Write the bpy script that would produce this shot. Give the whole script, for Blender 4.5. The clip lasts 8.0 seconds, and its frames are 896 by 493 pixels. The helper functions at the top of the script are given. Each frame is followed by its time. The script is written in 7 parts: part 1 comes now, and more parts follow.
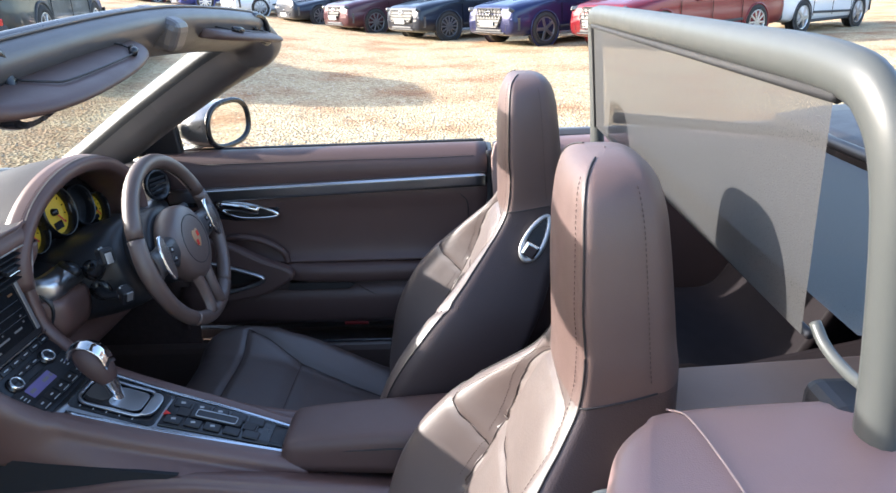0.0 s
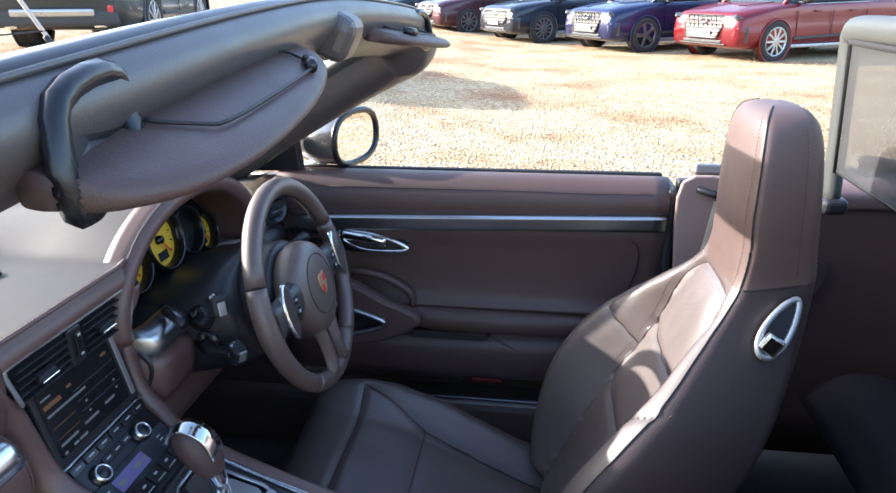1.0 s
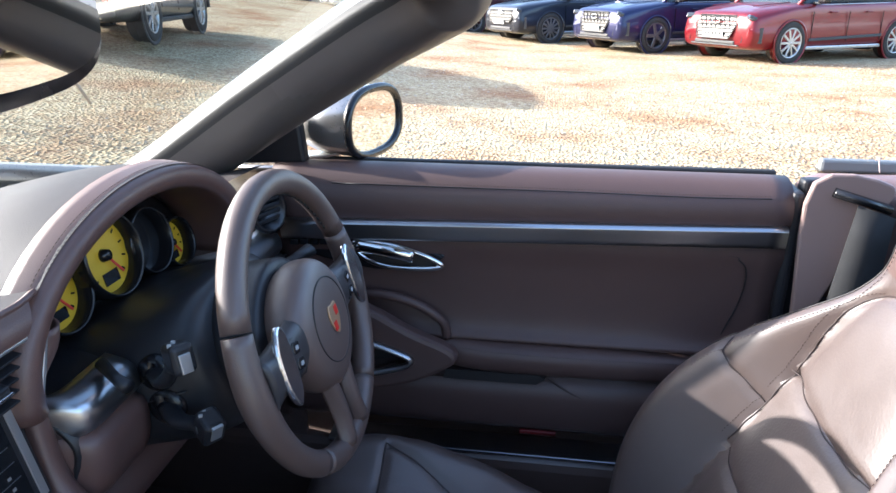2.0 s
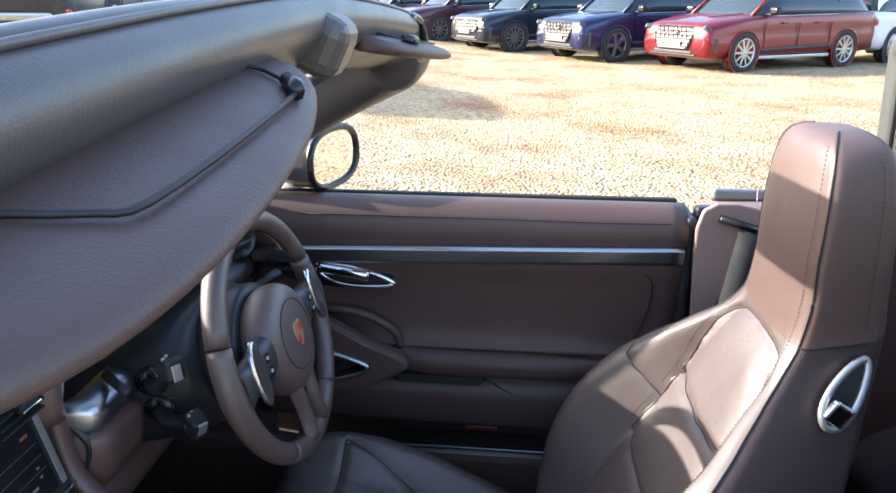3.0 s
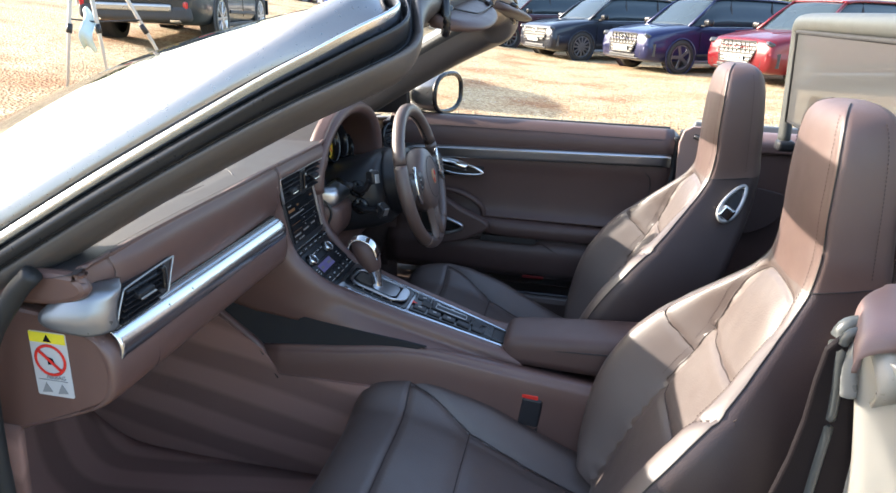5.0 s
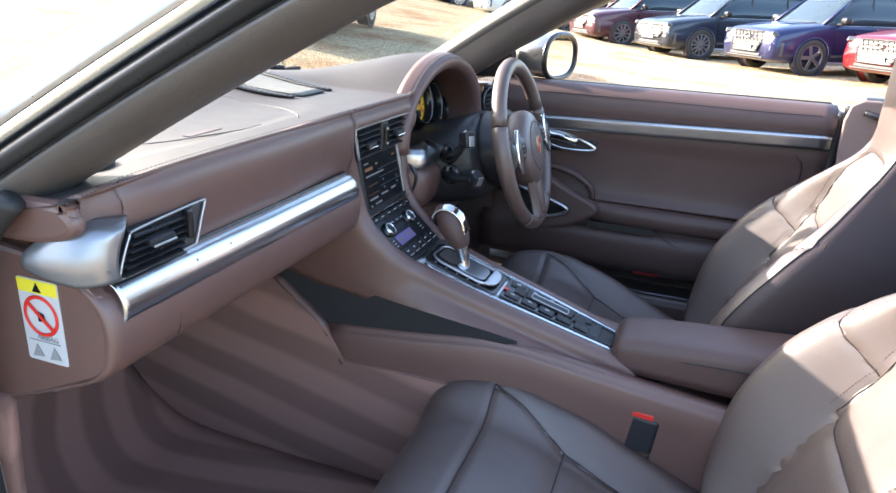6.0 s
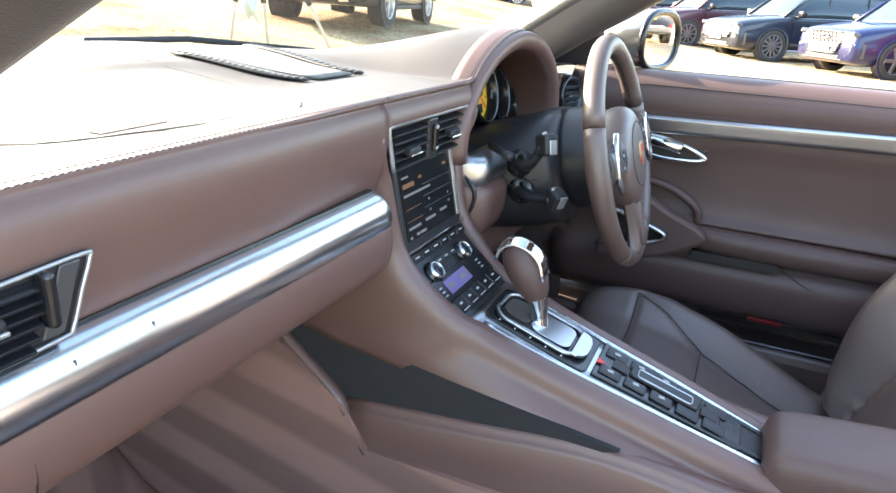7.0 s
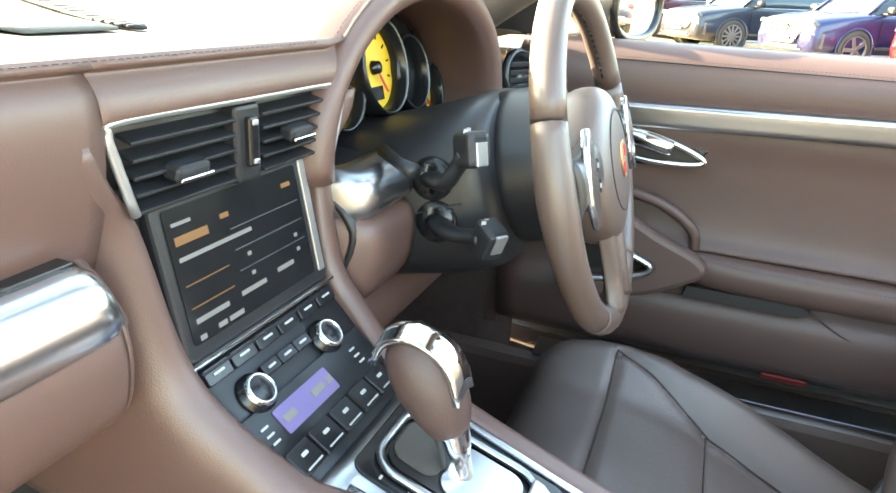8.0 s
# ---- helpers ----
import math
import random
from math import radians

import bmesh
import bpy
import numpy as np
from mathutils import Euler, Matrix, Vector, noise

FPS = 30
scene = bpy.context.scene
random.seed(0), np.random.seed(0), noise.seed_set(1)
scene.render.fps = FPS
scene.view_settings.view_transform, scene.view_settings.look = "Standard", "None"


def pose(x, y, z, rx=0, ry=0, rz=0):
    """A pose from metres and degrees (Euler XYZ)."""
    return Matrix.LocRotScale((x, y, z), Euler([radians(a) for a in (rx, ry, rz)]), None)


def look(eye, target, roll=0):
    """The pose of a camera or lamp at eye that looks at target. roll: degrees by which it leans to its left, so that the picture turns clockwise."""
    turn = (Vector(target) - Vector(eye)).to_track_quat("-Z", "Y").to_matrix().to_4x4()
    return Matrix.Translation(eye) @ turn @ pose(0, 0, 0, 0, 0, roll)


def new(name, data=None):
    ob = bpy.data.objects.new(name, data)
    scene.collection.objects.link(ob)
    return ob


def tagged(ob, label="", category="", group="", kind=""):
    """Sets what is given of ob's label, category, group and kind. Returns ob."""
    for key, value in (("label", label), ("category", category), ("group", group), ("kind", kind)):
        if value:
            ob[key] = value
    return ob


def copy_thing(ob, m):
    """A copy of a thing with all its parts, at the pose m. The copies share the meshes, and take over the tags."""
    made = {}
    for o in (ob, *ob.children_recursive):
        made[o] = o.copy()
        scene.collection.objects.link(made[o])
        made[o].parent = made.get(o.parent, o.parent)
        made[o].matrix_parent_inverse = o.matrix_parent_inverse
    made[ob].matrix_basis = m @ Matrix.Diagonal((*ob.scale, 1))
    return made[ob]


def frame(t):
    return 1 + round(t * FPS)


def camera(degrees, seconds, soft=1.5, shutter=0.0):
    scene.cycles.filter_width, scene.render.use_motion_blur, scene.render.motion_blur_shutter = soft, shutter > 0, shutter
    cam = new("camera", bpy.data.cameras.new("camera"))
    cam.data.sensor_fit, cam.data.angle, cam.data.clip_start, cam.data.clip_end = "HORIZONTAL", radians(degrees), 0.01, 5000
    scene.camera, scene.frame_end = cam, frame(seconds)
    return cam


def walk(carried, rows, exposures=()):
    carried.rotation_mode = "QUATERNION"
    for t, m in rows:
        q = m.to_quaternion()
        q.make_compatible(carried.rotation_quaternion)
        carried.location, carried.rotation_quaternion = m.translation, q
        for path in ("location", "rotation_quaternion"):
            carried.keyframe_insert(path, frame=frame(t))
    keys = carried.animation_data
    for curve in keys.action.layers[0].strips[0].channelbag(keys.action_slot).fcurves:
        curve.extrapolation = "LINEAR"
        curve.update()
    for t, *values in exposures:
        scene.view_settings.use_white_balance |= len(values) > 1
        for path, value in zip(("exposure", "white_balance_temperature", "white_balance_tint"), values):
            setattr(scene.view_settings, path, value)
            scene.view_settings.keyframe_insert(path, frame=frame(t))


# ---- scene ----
cam = camera(66.7, 8.0)
PATH = [
    (0, (0.105, -1.058, 1.371), (0.051, 0.81, 0.658), -2.2),
    (0.5, (0.0, -0.917, 1.381), (-0.095, 0.949, 0.667), -1.2),
    (1, (-0.11, -0.736, 1.366), (-0.37, 1.116, 0.658), -0.4),
    (1.2, (-0.142, -0.649, 1.346), (-0.421, 1.2, 0.637), -0.1),
    (2.3, (-0.259, -0.384, 1.253), (-0.496, 1.475, 0.554), 0.3),
    (2.5, (-0.264, -0.402, 1.262), (-0.481, 1.46, 0.565), 0.3),
    (3, (-0.177, -0.562, 1.356), (-0.351, 1.308, 0.669), 0.3),
    (3.5, (-0.146, -0.873, 1.392), (-0.272, 1.008, 0.724), 0.5),
    (4, (-0.07, -1.134, 1.378), (-0.156, 0.755, 0.726), 0.7),
    (4.5, (-0.066, -1.367, 1.348), (-0.24, 0.514, 0.69), 1.4),
    (4.7, (-0.101, -1.41, 1.335), (-0.343, 0.461, 0.674), 1.9),
    (5.8, (-0.156, -1.269, 1.204), (-0.696, 0.53, 0.518), 2.9),
    (6, (-0.179, -1.184, 1.177), (-0.78, 0.596, 0.491), 3.2),
    (6.5, (-0.257, -1.001, 1.129), (-0.978, 0.732, 0.439), 3.6),
    (7, (-0.335, -0.827, 1.104), (-1.07, 0.899, 0.411), 3.5),
    (7.5, (-0.379, -0.615, 1.059), (-1.081, 1.123, 0.359), 3.3),
    (8, (-0.415, -0.405, 1.033), (-1.053, 1.355, 0.329), 3.5),
]
walk(cam, [(t, look(eye, target, roll)) for t, eye, target, roll in PATH],
     exposures=[(0.0, 1.86, 6100, 12), (1.0, 1.94, 6000, 11), (2.5, 1.91, 5850, 12), (3.5, 1.85, 6600, 10), (4.5, 1.8, 6600, 10), (6.0, 2.55, 6500, 12), (6.5, 3.0, 6700, 10), (7.0, 3.15, 7100, 8), (7.5, 3.45, 8100, 5), (8.0, 4.0, 8400, 0)])

# ---- world and sun ----
TO_SUN = Vector((-1.0, 0.13, 0.40)).normalized()
world = bpy.data.worlds.new("World")
scene.world = world
world.use_nodes = True
wn = world.node_tree.nodes
sky = wn.new("ShaderNodeTexSky")
sky.sky_type = "NISHITA"
sky.sun_disc = False
sky.sun_elevation = math.asin(TO_SUN.z)
sky.sun_rotation = math.atan2(TO_SUN.x, TO_SUN.y)
world.node_tree.links.new(sky.outputs[0], wn["Background"].inputs[0])
wn["Background"].inputs[1].default_value = 0.20
sky.dust_density, sky.air_density, sky.ozone_density = 2.5, 1.0, 1.2
sun = new("sun", bpy.data.lights.new("sun", "SUN"))
sun.data.energy, sun.data.angle, sun.data.color = 4.1, radians(0.6), (1.0, 0.93, 0.82)
sun.matrix_world = look(TO_SUN * 60, (0, 0, 0))


# ---- geometry helpers ----
def cr_line(pts, n, closed=False):
    """Smooth curve through control points, n steps a span."""
    p = np.array([tuple(q) for q in pts], float)
    m = len(p)
    out = []
    spans = m if closed else m - 1
    for i in range(spans):
        if closed:
            a, b, c, d = p[(i - 1) % m], p[i], p[(i + 1) % m], p[(i + 2) % m]
        else:
            b, c = p[i], p[i + 1]
            a = p[i - 1] if i else 2 * b - c
            d = p[i + 2] if i + 2 < m else 2 * c - b
        for k in range(n):
            t = k / n
            out.append(0.5 * (2 * b + (c - a) * t + (2 * a - 5 * b + 4 * c - d) * t * t
                              + (3 * b - a - 3 * c + d) * t ** 3))
    if not closed:
        out.append(p[-1])
    return np.array(out)


def smooth_grid(rows, nu, nv, cu=False, cv=False):
    """Rows of control points, smoothed along both ways."""
    g = np.array([cr_line(r, nv, cv) for r in rows])
    return np.array([cr_line(g[:, j], nu, cu) for j in range(g.shape[1])]).transpose(1, 0, 2)


def bm_from(verts, faces, smooth=True):
    me = bpy.data.meshes.new("t")
    me.from_pydata([tuple(map(float, v)) for v in verts], [], faces)
    bm = bmesh.new()
    bm.from_mesh(me)
    bpy.data.meshes.remove(me)
    bmesh.ops.recalc_face_normals(bm, faces=bm.faces)
    for f in bm.faces:
        f.smooth = smooth
    return bm


def bm_grid(g, cu=False, cv=False, caps=False):
    """A sheet from a grid of points; caps close the first and last rings."""
    nu, nv = g.shape[:2]
    faces = []
    for i in range(nu if cu else nu - 1):
        for j in range(nv if cv else nv - 1):
            a, b = i, (i + 1) % nu
            c, d = j, (j + 1) % nv
            faces.append((a * nv + c, a * nv + d, b * nv + d, b * nv + c))
    if caps:
        faces.append(tuple(range(nv)))
        faces.append(tuple((nu - 1) * nv + j for j in range(nv)))
    return bm_from(g.reshape(-1, 3), faces)


def bm_tube(path, radii, seg=12, flat=1.0, up=(0, 0, 1), closed=False):
    """A tube along a path; flat squashes it along 'up'."""
    p = np.array([tuple(q) for q in path], float)
    n = len(p)
    if not hasattr(radii, "__len__"):
        radii = [radii] * n
    rings = []
    for i in range(n):
        t = p[(i + 1) % n] - p[i - 1] if closed else p[min(i + 1, n - 1)] - p[max(i - 1, 0)]
        t = Vector(t).normalized()
        s = t.cross(Vector(up))
        if s.length < 1e-4:
            s = t.cross(Vector((1, 0, 0)))
        s.normalize()
        w = s.cross(t)
        rings.append([Vector(p[i]) + radii[i] * (math.cos(a) * s + flat * math.sin(a) * w)
                      for a in (2 * math.pi * k / seg for k in range(seg))])
    return bm_grid(np.array([[tuple(v) for v in r] for r in rings]), cu=closed, cv=True, caps=not closed)


def bm_box(size, at=(0, 0, 0), turn=(0, 0, 0), bevel=0.004, seg=2):
    bm = bmesh.new()
    bmesh.ops.create_cube(bm, size=1.0)
    for v in bm.verts:
        v.co = Vector((v.co.x * size[0], v.co.y * size[1], v.co.z * size[2]))
    if bevel:
        bmesh.ops.bevel(bm, geom=list(bm.edges), offset=bevel, segments=seg, profile=0.5, affect="EDGES")
    bm.transform(pose(*at, *turn))
    for f in bm.faces:
        f.smooth = False
    return bm


def bm_lathe(profile, seg=32, m=None):
    """Turned about z: profile of (radius, z)."""
    g = np.array([[(r * math.cos(a), r * math.sin(a), z) for a in
                   (2 * math.pi * k / seg for k in range(seg))] for r, z in profile])
    bm = bm_grid(g, cv=True)
    bmesh.ops.remove_doubles(bm, verts=bm.verts, dist=1e-5)
    if m is not None:
        bm.transform(m)
    return bm


def bm_prism(outline, depth, m=None, bevel=0.0):
    """A flat outline (x, y) given depth along z."""
    bm = bmesh.new()
    vs = [bm.verts.new((float(x), float(y), 0)) for x, y in outline]
    f = bm.faces.new(vs)
    ext = bmesh.ops.extrude_face_region(bm, geom=[f])
    for v in ext["geom"]:
        if isinstance(v, bmesh.types.BMVert):
            v.co.z += depth
    bmesh.ops.recalc_face_normals(bm, faces=bm.faces)
    if bevel:
        rim = [e for e in bm.edges if e.calc_face_angle(0) > 0.6]
        bmesh.ops.bevel(bm, geom=rim, offset=bevel, segments=2, profile=0.5, affect="EDGES")
    if m is not None:
        bm.transform(m)
    return bm


def joined(*bms):
    out = bmesh.new()
    me = bpy.data.meshes.new("t")
    for b in bms:
        b.to_mesh(me)
        out.from_mesh(me)
        b.free()
    bpy.data.meshes.remove(me)
    return out


def rounded(w, h, r, n=5):
    """Outline of a rounded rectangle."""
    pts = []
    for cx, cy, a0 in ((w / 2 - r, h / 2 - r, 0), (-w / 2 + r, h / 2 - r, 90),
                       (-w / 2 + r, -h / 2 + r, 180), (w / 2 - r, -h / 2 + r, 270)):
        for k in range(n + 1):
            a = radians(a0 + 90 * k / n)
            pts.append((cx + r * math.cos(a), cy + r * math.sin(a)))
    return pts


def thing(name, label, category, at=(0, 0, 0), group="", kind=""):
    ob = new(name)
    ob.empty_display_size = 0.05
    ob.matrix_world = Matrix.Translation(at)
    return tagged(ob, label, category, group, kind)


def part(name, bm, material, parent=None, label="", solid=0.0, bevel=0.0, auto=40):
    """Links a bmesh as one mesh object, in world places, under a thing or a part."""
    me = bpy.data.meshes.new(name)
    bm.to_mesh(me)
    bm.free()
    me.materials.append(material)
    ob = new(name, me)
    if parent:
        ob.parent = parent
        base = parent.matrix_basis.copy()
        p = parent
        while p.parent:
            base = p.parent.matrix_basis @ p.matrix_parent_inverse @ base
            p = p.parent
        ob.matrix_parent_inverse = base.inverted()
    if label:
        tagged(ob, label)
    if solid:
        s = ob.modifiers.new("thickness", "SOLIDIFY")
        s.thickness, s.offset = solid, 0
    if bevel:
        b = ob.modifiers.new("edges", "BEVEL")
        b.width, b.segments, b.limit_method = bevel, 2, "ANGLE"
    return ob


# ---- materials ----
def mat(name, base, rough=0.5, metal=0.0, spots=0.12, scale=6.0, bump=0.0, bscale=400.0, coat=0.0, spec=0.5,
        cell=False, rvar=0.08, coat_rough=0.04, coat_ior=1.5):
    m = bpy.data.materials.new(name)
    m.use_nodes = True
    n, l = m.node_tree.nodes, m.node_tree.links
    b = n["Principled BSDF"]
    co = n.new("ShaderNodeTexCoord")
    a = n.new("ShaderNodeTexNoise")
    a.inputs["Scale"].default_value, a.inputs["Detail"].default_value = scale, 5
    l.new(co.outputs["Object"], a.inputs["Vector"])
    ramp = n.new("ShaderNodeMix")
    ramp.data_type = "RGBA"
    ramp.inputs[6].default_value = (*[c * (1 - spots) for c in base], 1)
    ramp.inputs[7].default_value = (*[min(1, c * (1 + spots)) for c in base], 1)
    l.new(a.outputs["Fac"], ramp.inputs[0])
    l.new(ramp.outputs[2], b.inputs["Base Color"])
    r = n.new("ShaderNodeMapRange")
    r.inputs["To Min"].default_value, r.inputs["To Max"].default_value = max(0.02, rough - rvar), min(1, rough + rvar)
    a2 = n.new("ShaderNodeTexNoise")
    a2.inputs["Scale"].default_value, a2.inputs["Detail"].default_value = scale * 4.3, 4
    l.new(co.outputs["Object"], a2.inputs["Vector"])
    l.new(a2.outputs["Fac"], r.inputs["Value"])
    l.new(r.outputs[0], b.inputs["Roughness"])
    b.inputs["Metallic"].default_value = metal
    b.inputs["Coat Weight"].default_value = coat
    b.inputs["Coat Roughness"].default_value = coat_rough
    b.inputs["Coat IOR"].default_value = coat_ior
    b.inputs["Specular IOR Level"].default_value = spec
    if bump:
        t = n.new("ShaderNodeTexVoronoi" if cell else "ShaderNodeTexNoise")
        t.inputs["Scale"].default_value = bscale
        l.new(co.outputs["Object"], t.inputs["Vector"])
        bp = n.new("ShaderNodeBump")
        bp.inputs["Strength"].default_value, bp.inputs["Distance"].default_value = bump, 0.001
        l.new(t.outputs[0], bp.inputs["Height"])
        l.new(bp.outputs[0], b.inputs["Normal"])
    return m


LEATHER = mat("espresso leather", (0.100, 0.064, 0.052), 0.44, bump=0.14, bscale=620, cell=True, spots=0.16, scale=9, spec=0.8, coat=0.45, coat_rough=0.55)
SEAT_LEATHER = mat("seat leather", (0.070, 0.044, 0.036), 0.52, bump=0.16, bscale=620, cell=True, spots=0.14, scale=9, spec=0.9, coat=0.5, coat_rough=0.60, coat_ior=1.8)
LEATHER_DASH = mat("dash leather", (0.125, 0.067, 0.055), 0.46, bump=0.14, bscale=700, cell=True, spots=0.1, scale=5, spec=0.7, coat=0.2, coat_rough=0.42)
PAD_LEATHER = mat("dash pad leather", (0.058, 0.050, 0.049), 0.56, bump=0.14, bscale=700, cell=True, spots=0.1, scale=5, spec=0.5)
SIDE_VINYL = mat("mauve-brown side trim", (0.175, 0.112, 0.105), 0.48, bump=0.14, bscale=700, cell=True, spots=0.1, scale=5, spec=0.6, coat=0.3, coat_rough=0.5)
DOOR_LEATHER = mat("door leather", (0.084, 0.050, 0.044), 0.50, bump=0.16, bscale=650, cell=True, spots=0.12, scale=7, spec=0.5)
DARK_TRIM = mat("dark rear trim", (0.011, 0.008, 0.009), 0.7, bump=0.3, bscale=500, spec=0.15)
SEAT_SHELL = mat("seat back leather", (0.050, 0.034, 0.033), 0.48, bump=0.3, bscale=520, cell=True)
THREAD = mat("stitching", (0.070, 0.050, 0.044), 0.9, spec=0.2)
HEADER_LEATHER = mat("header leather", (0.082, 0.070, 0.065), 0.38, bump=0.12, bscale=700, cell=True, spec=0.8)
PIPING = mat("piping", (0.02, 0.017, 0.017), 0.5)
# same brown carpet, base darkened to hold the shade of the driver's footwell
SHADED_CARPET = mat("dark brown carpet", (0.075, 0.050, 0.044), 0.95, bump=1.0, bscale=900, spots=0.3, scale=60)
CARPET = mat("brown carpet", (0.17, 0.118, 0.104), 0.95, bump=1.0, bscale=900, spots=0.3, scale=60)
BLACK = mat("black plastic", (0.018, 0.018, 0.021), 0.42, bump=0.12, bscale=900)
SATIN = mat("satin black", (0.012, 0.012, 0.014), 0.25)
SEAL = mat("soft rubber seal", (0.022, 0.022, 0.024), 0.30, spots=0.2, scale=20)
RUBBER = mat("rubber seal", (0.02, 0.02, 0.02), 0.6)
ALU = mat("brushed aluminium", (0.50, 0.51, 0.53), 0.30, 1.0, spots=0.04, scale=12, rvar=0.02)
POLISHED = mat("polished aluminium", (0.70, 0.73, 0.77), 0.22, 1.0, spots=0.03, scale=10, rvar=0.015)
CHROME = mat("chrome", (0.8, 0.8, 0.8), 0.09, 1.0, spots=0.02)
PAINT = mat("grey metallic paint", (0.30, 0.295, 0.285), 0.30, 0.75, coat=0.9, spots=0.04, scale=50)
FRAME_GREY = mat("grey deflector frame", (0.058, 0.062, 0.059), 0.42, spots=0.05, bump=0.1, bscale=700)
PILLAR = mat("pillar trim", (0.095, 0.083, 0.075), 0.38, bump=0.2, bscale=700, cell=True)
YELLOW = mat("yellow dial", (0.75, 0.47, 0.02), 0.5)
RED = mat("red plastic", (0.7, 0.03, 0.02), 0.4)
WHITE_MARK = mat("white print", (0.42, 0.42, 0.42), 0.5)
BELT = mat("black webbing", (0.015, 0.015, 0.016), 0.7, bump=0.5, bscale=1200)

NAP = bpy.data.materials.new("combed carpet")
NAP.use_nodes = True
n_, l_ = NAP.node_tree.nodes, NAP.node_tree.links
pb = n_["Principled BSDF"]
pb.inputs["Roughness"].default_value = 0.95
tc, wv, rp = n_.new("ShaderNodeTexCoord"), n_.new("ShaderNodeTexWave"), n_.new("ShaderNodeValToRGB")
mp = n_.new("ShaderNodeMapping")
mp.inputs["Scale"].default_value = (0.22, -1.0, 1.0)
l_.new(tc.outputs["Object"], mp.inputs[0])
l_.new(mp.outputs[0], wv.inputs[0])
wv.wave_type, wv.bands_direction = "BANDS", "DIAGONAL"
wv.inputs["Scale"].default_value, wv.inputs["Distortion"].default_value, wv.inputs["Detail Scale"].default_value = 5.5, 1.0, 1.6
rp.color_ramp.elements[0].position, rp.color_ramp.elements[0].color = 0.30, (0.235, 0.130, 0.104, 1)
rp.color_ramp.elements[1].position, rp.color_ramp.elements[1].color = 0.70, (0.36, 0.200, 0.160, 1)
l_.new(wv.outputs["Fac"], rp.inputs[0])
l_.new(rp.outputs[0], pb.inputs["Base Color"])
nz, bp = n_.new("ShaderNodeTexNoise"), n_.new("ShaderNodeBump")
nz.inputs["Scale"].default_value = 700
bp.inputs["Strength"].default_value, bp.inputs["Distance"].default_value = 1.0, 0.003
l_.new(tc.outputs["Object"], nz.inputs["Vector"])
l_.new(nz.outputs[0], bp.inputs["Height"])
l_.new(bp.outputs[0], pb.inputs["Normal"])

# ---- ground ----
def ground_z(x, y):
    """The yard climbs gently towards the front of the car."""
    return 0.105 * math.log1p(math.exp(-(x + 1.2) * 1.6)) / 1.6 if x > -40 else 0.105 * (-x - 1.2)


def gravel_material():
    m = bpy.data.materials.new("ochre gravel")
    m.use_nodes = True
    n, l = m.node_tree.nodes, m.node_tree.links
    b = n["Principled BSDF"]
    b.inputs["Roughness"].default_value = 0.9
    co = n.new("ShaderNodeTexCoord")
    v = n.new("ShaderNodeTexVoronoi")
    v.inputs["Scale"].default_value = 32
    l.new(co.outputs["Object"], v.inputs["Vector"])
    hue = n.new("ShaderNodeSeparateColor")
    l.new(v.outputs["Color"], hue.inputs[0])
    r = n.new("ShaderNodeValToRGB")
    cr = r.color_ramp
    cr.elements[0].color, cr.elements[0].position = (0.235, 0.150, 0.078, 1), 0.0
    cr.elements[1].color, cr.elements[1].position = (0.60, 0.505, 0.335, 1), 1.0
    for p, c in ((0.3, (0.38, 0.28, 0.155, 1)), (0.6, (0.475, 0.385, 0.230, 1))):
        cr.elements.new(p).color = c
    l.new(hue.outputs[0], r.inputs[0])
    big = n.new("ShaderNodeTexNoise")
    big.inputs["Scale"].default_value, big.inputs["Detail"].default_value = 0.8, 8
    l.new(co.outputs["Object"], big.inputs["Vector"])
    br = n.new("ShaderNodeValToRGB")
    br.color_ramp.elements[0].position, br.color_ramp.elements[0].color = 0.47, (1.0, 0.99, 0.96, 1)
    br.color_ramp.elements[1].position, br.color_ramp.elements[1].color = 0.70, (0.70, 0.42, 0.27, 1)
    l.new(big.outputs[0], br.inputs[0])
    mx = n.new("ShaderNodeMix")
    mx.data_type, mx.blend_type = "RGBA", "MULTIPLY"
    mx.inputs[0].default_value = 1
    l.new(r.outputs[0], mx.inputs[6])
    l.new(br.outputs[0], mx.inputs[7])
    l.new(mx.outputs[2], b.inputs["Base Color"])
    bp = n.new("ShaderNodeBump")
    bp.inputs["Strength"].default_value, bp.inputs["Distance"].default_value = 1.0, 0.03
    l.new(v.outputs["Distance"], bp.inputs["Height"])
    l.new(bp.outputs[0], b.inputs["Normal"])
    return m


GRAVEL = gravel_material()
xs = np.concatenate([np.linspace(-400, -40, 10), np.linspace(-36, 20, 113), np.linspace(30, 400, 10)])
ys = np.concatenate([np.linspace(-400, -20, 8), np.linspace(-16, 40, 113), np.linspace(50, 400, 8)])
gg = np.array([[(x, y, ground_z(x, y) + 0.02 * noise.noise(Vector((x * 0.6, y * 0.6, 0)))
                 * (1 if abs(x) < 30 else 0)) for y in ys] for x in xs])
ground = part("ground", bm_grid(gg), GRAVEL)
tagged(ground, "ochre gravel yard with rusty stains, gently sloping", "ground", kind="structure")

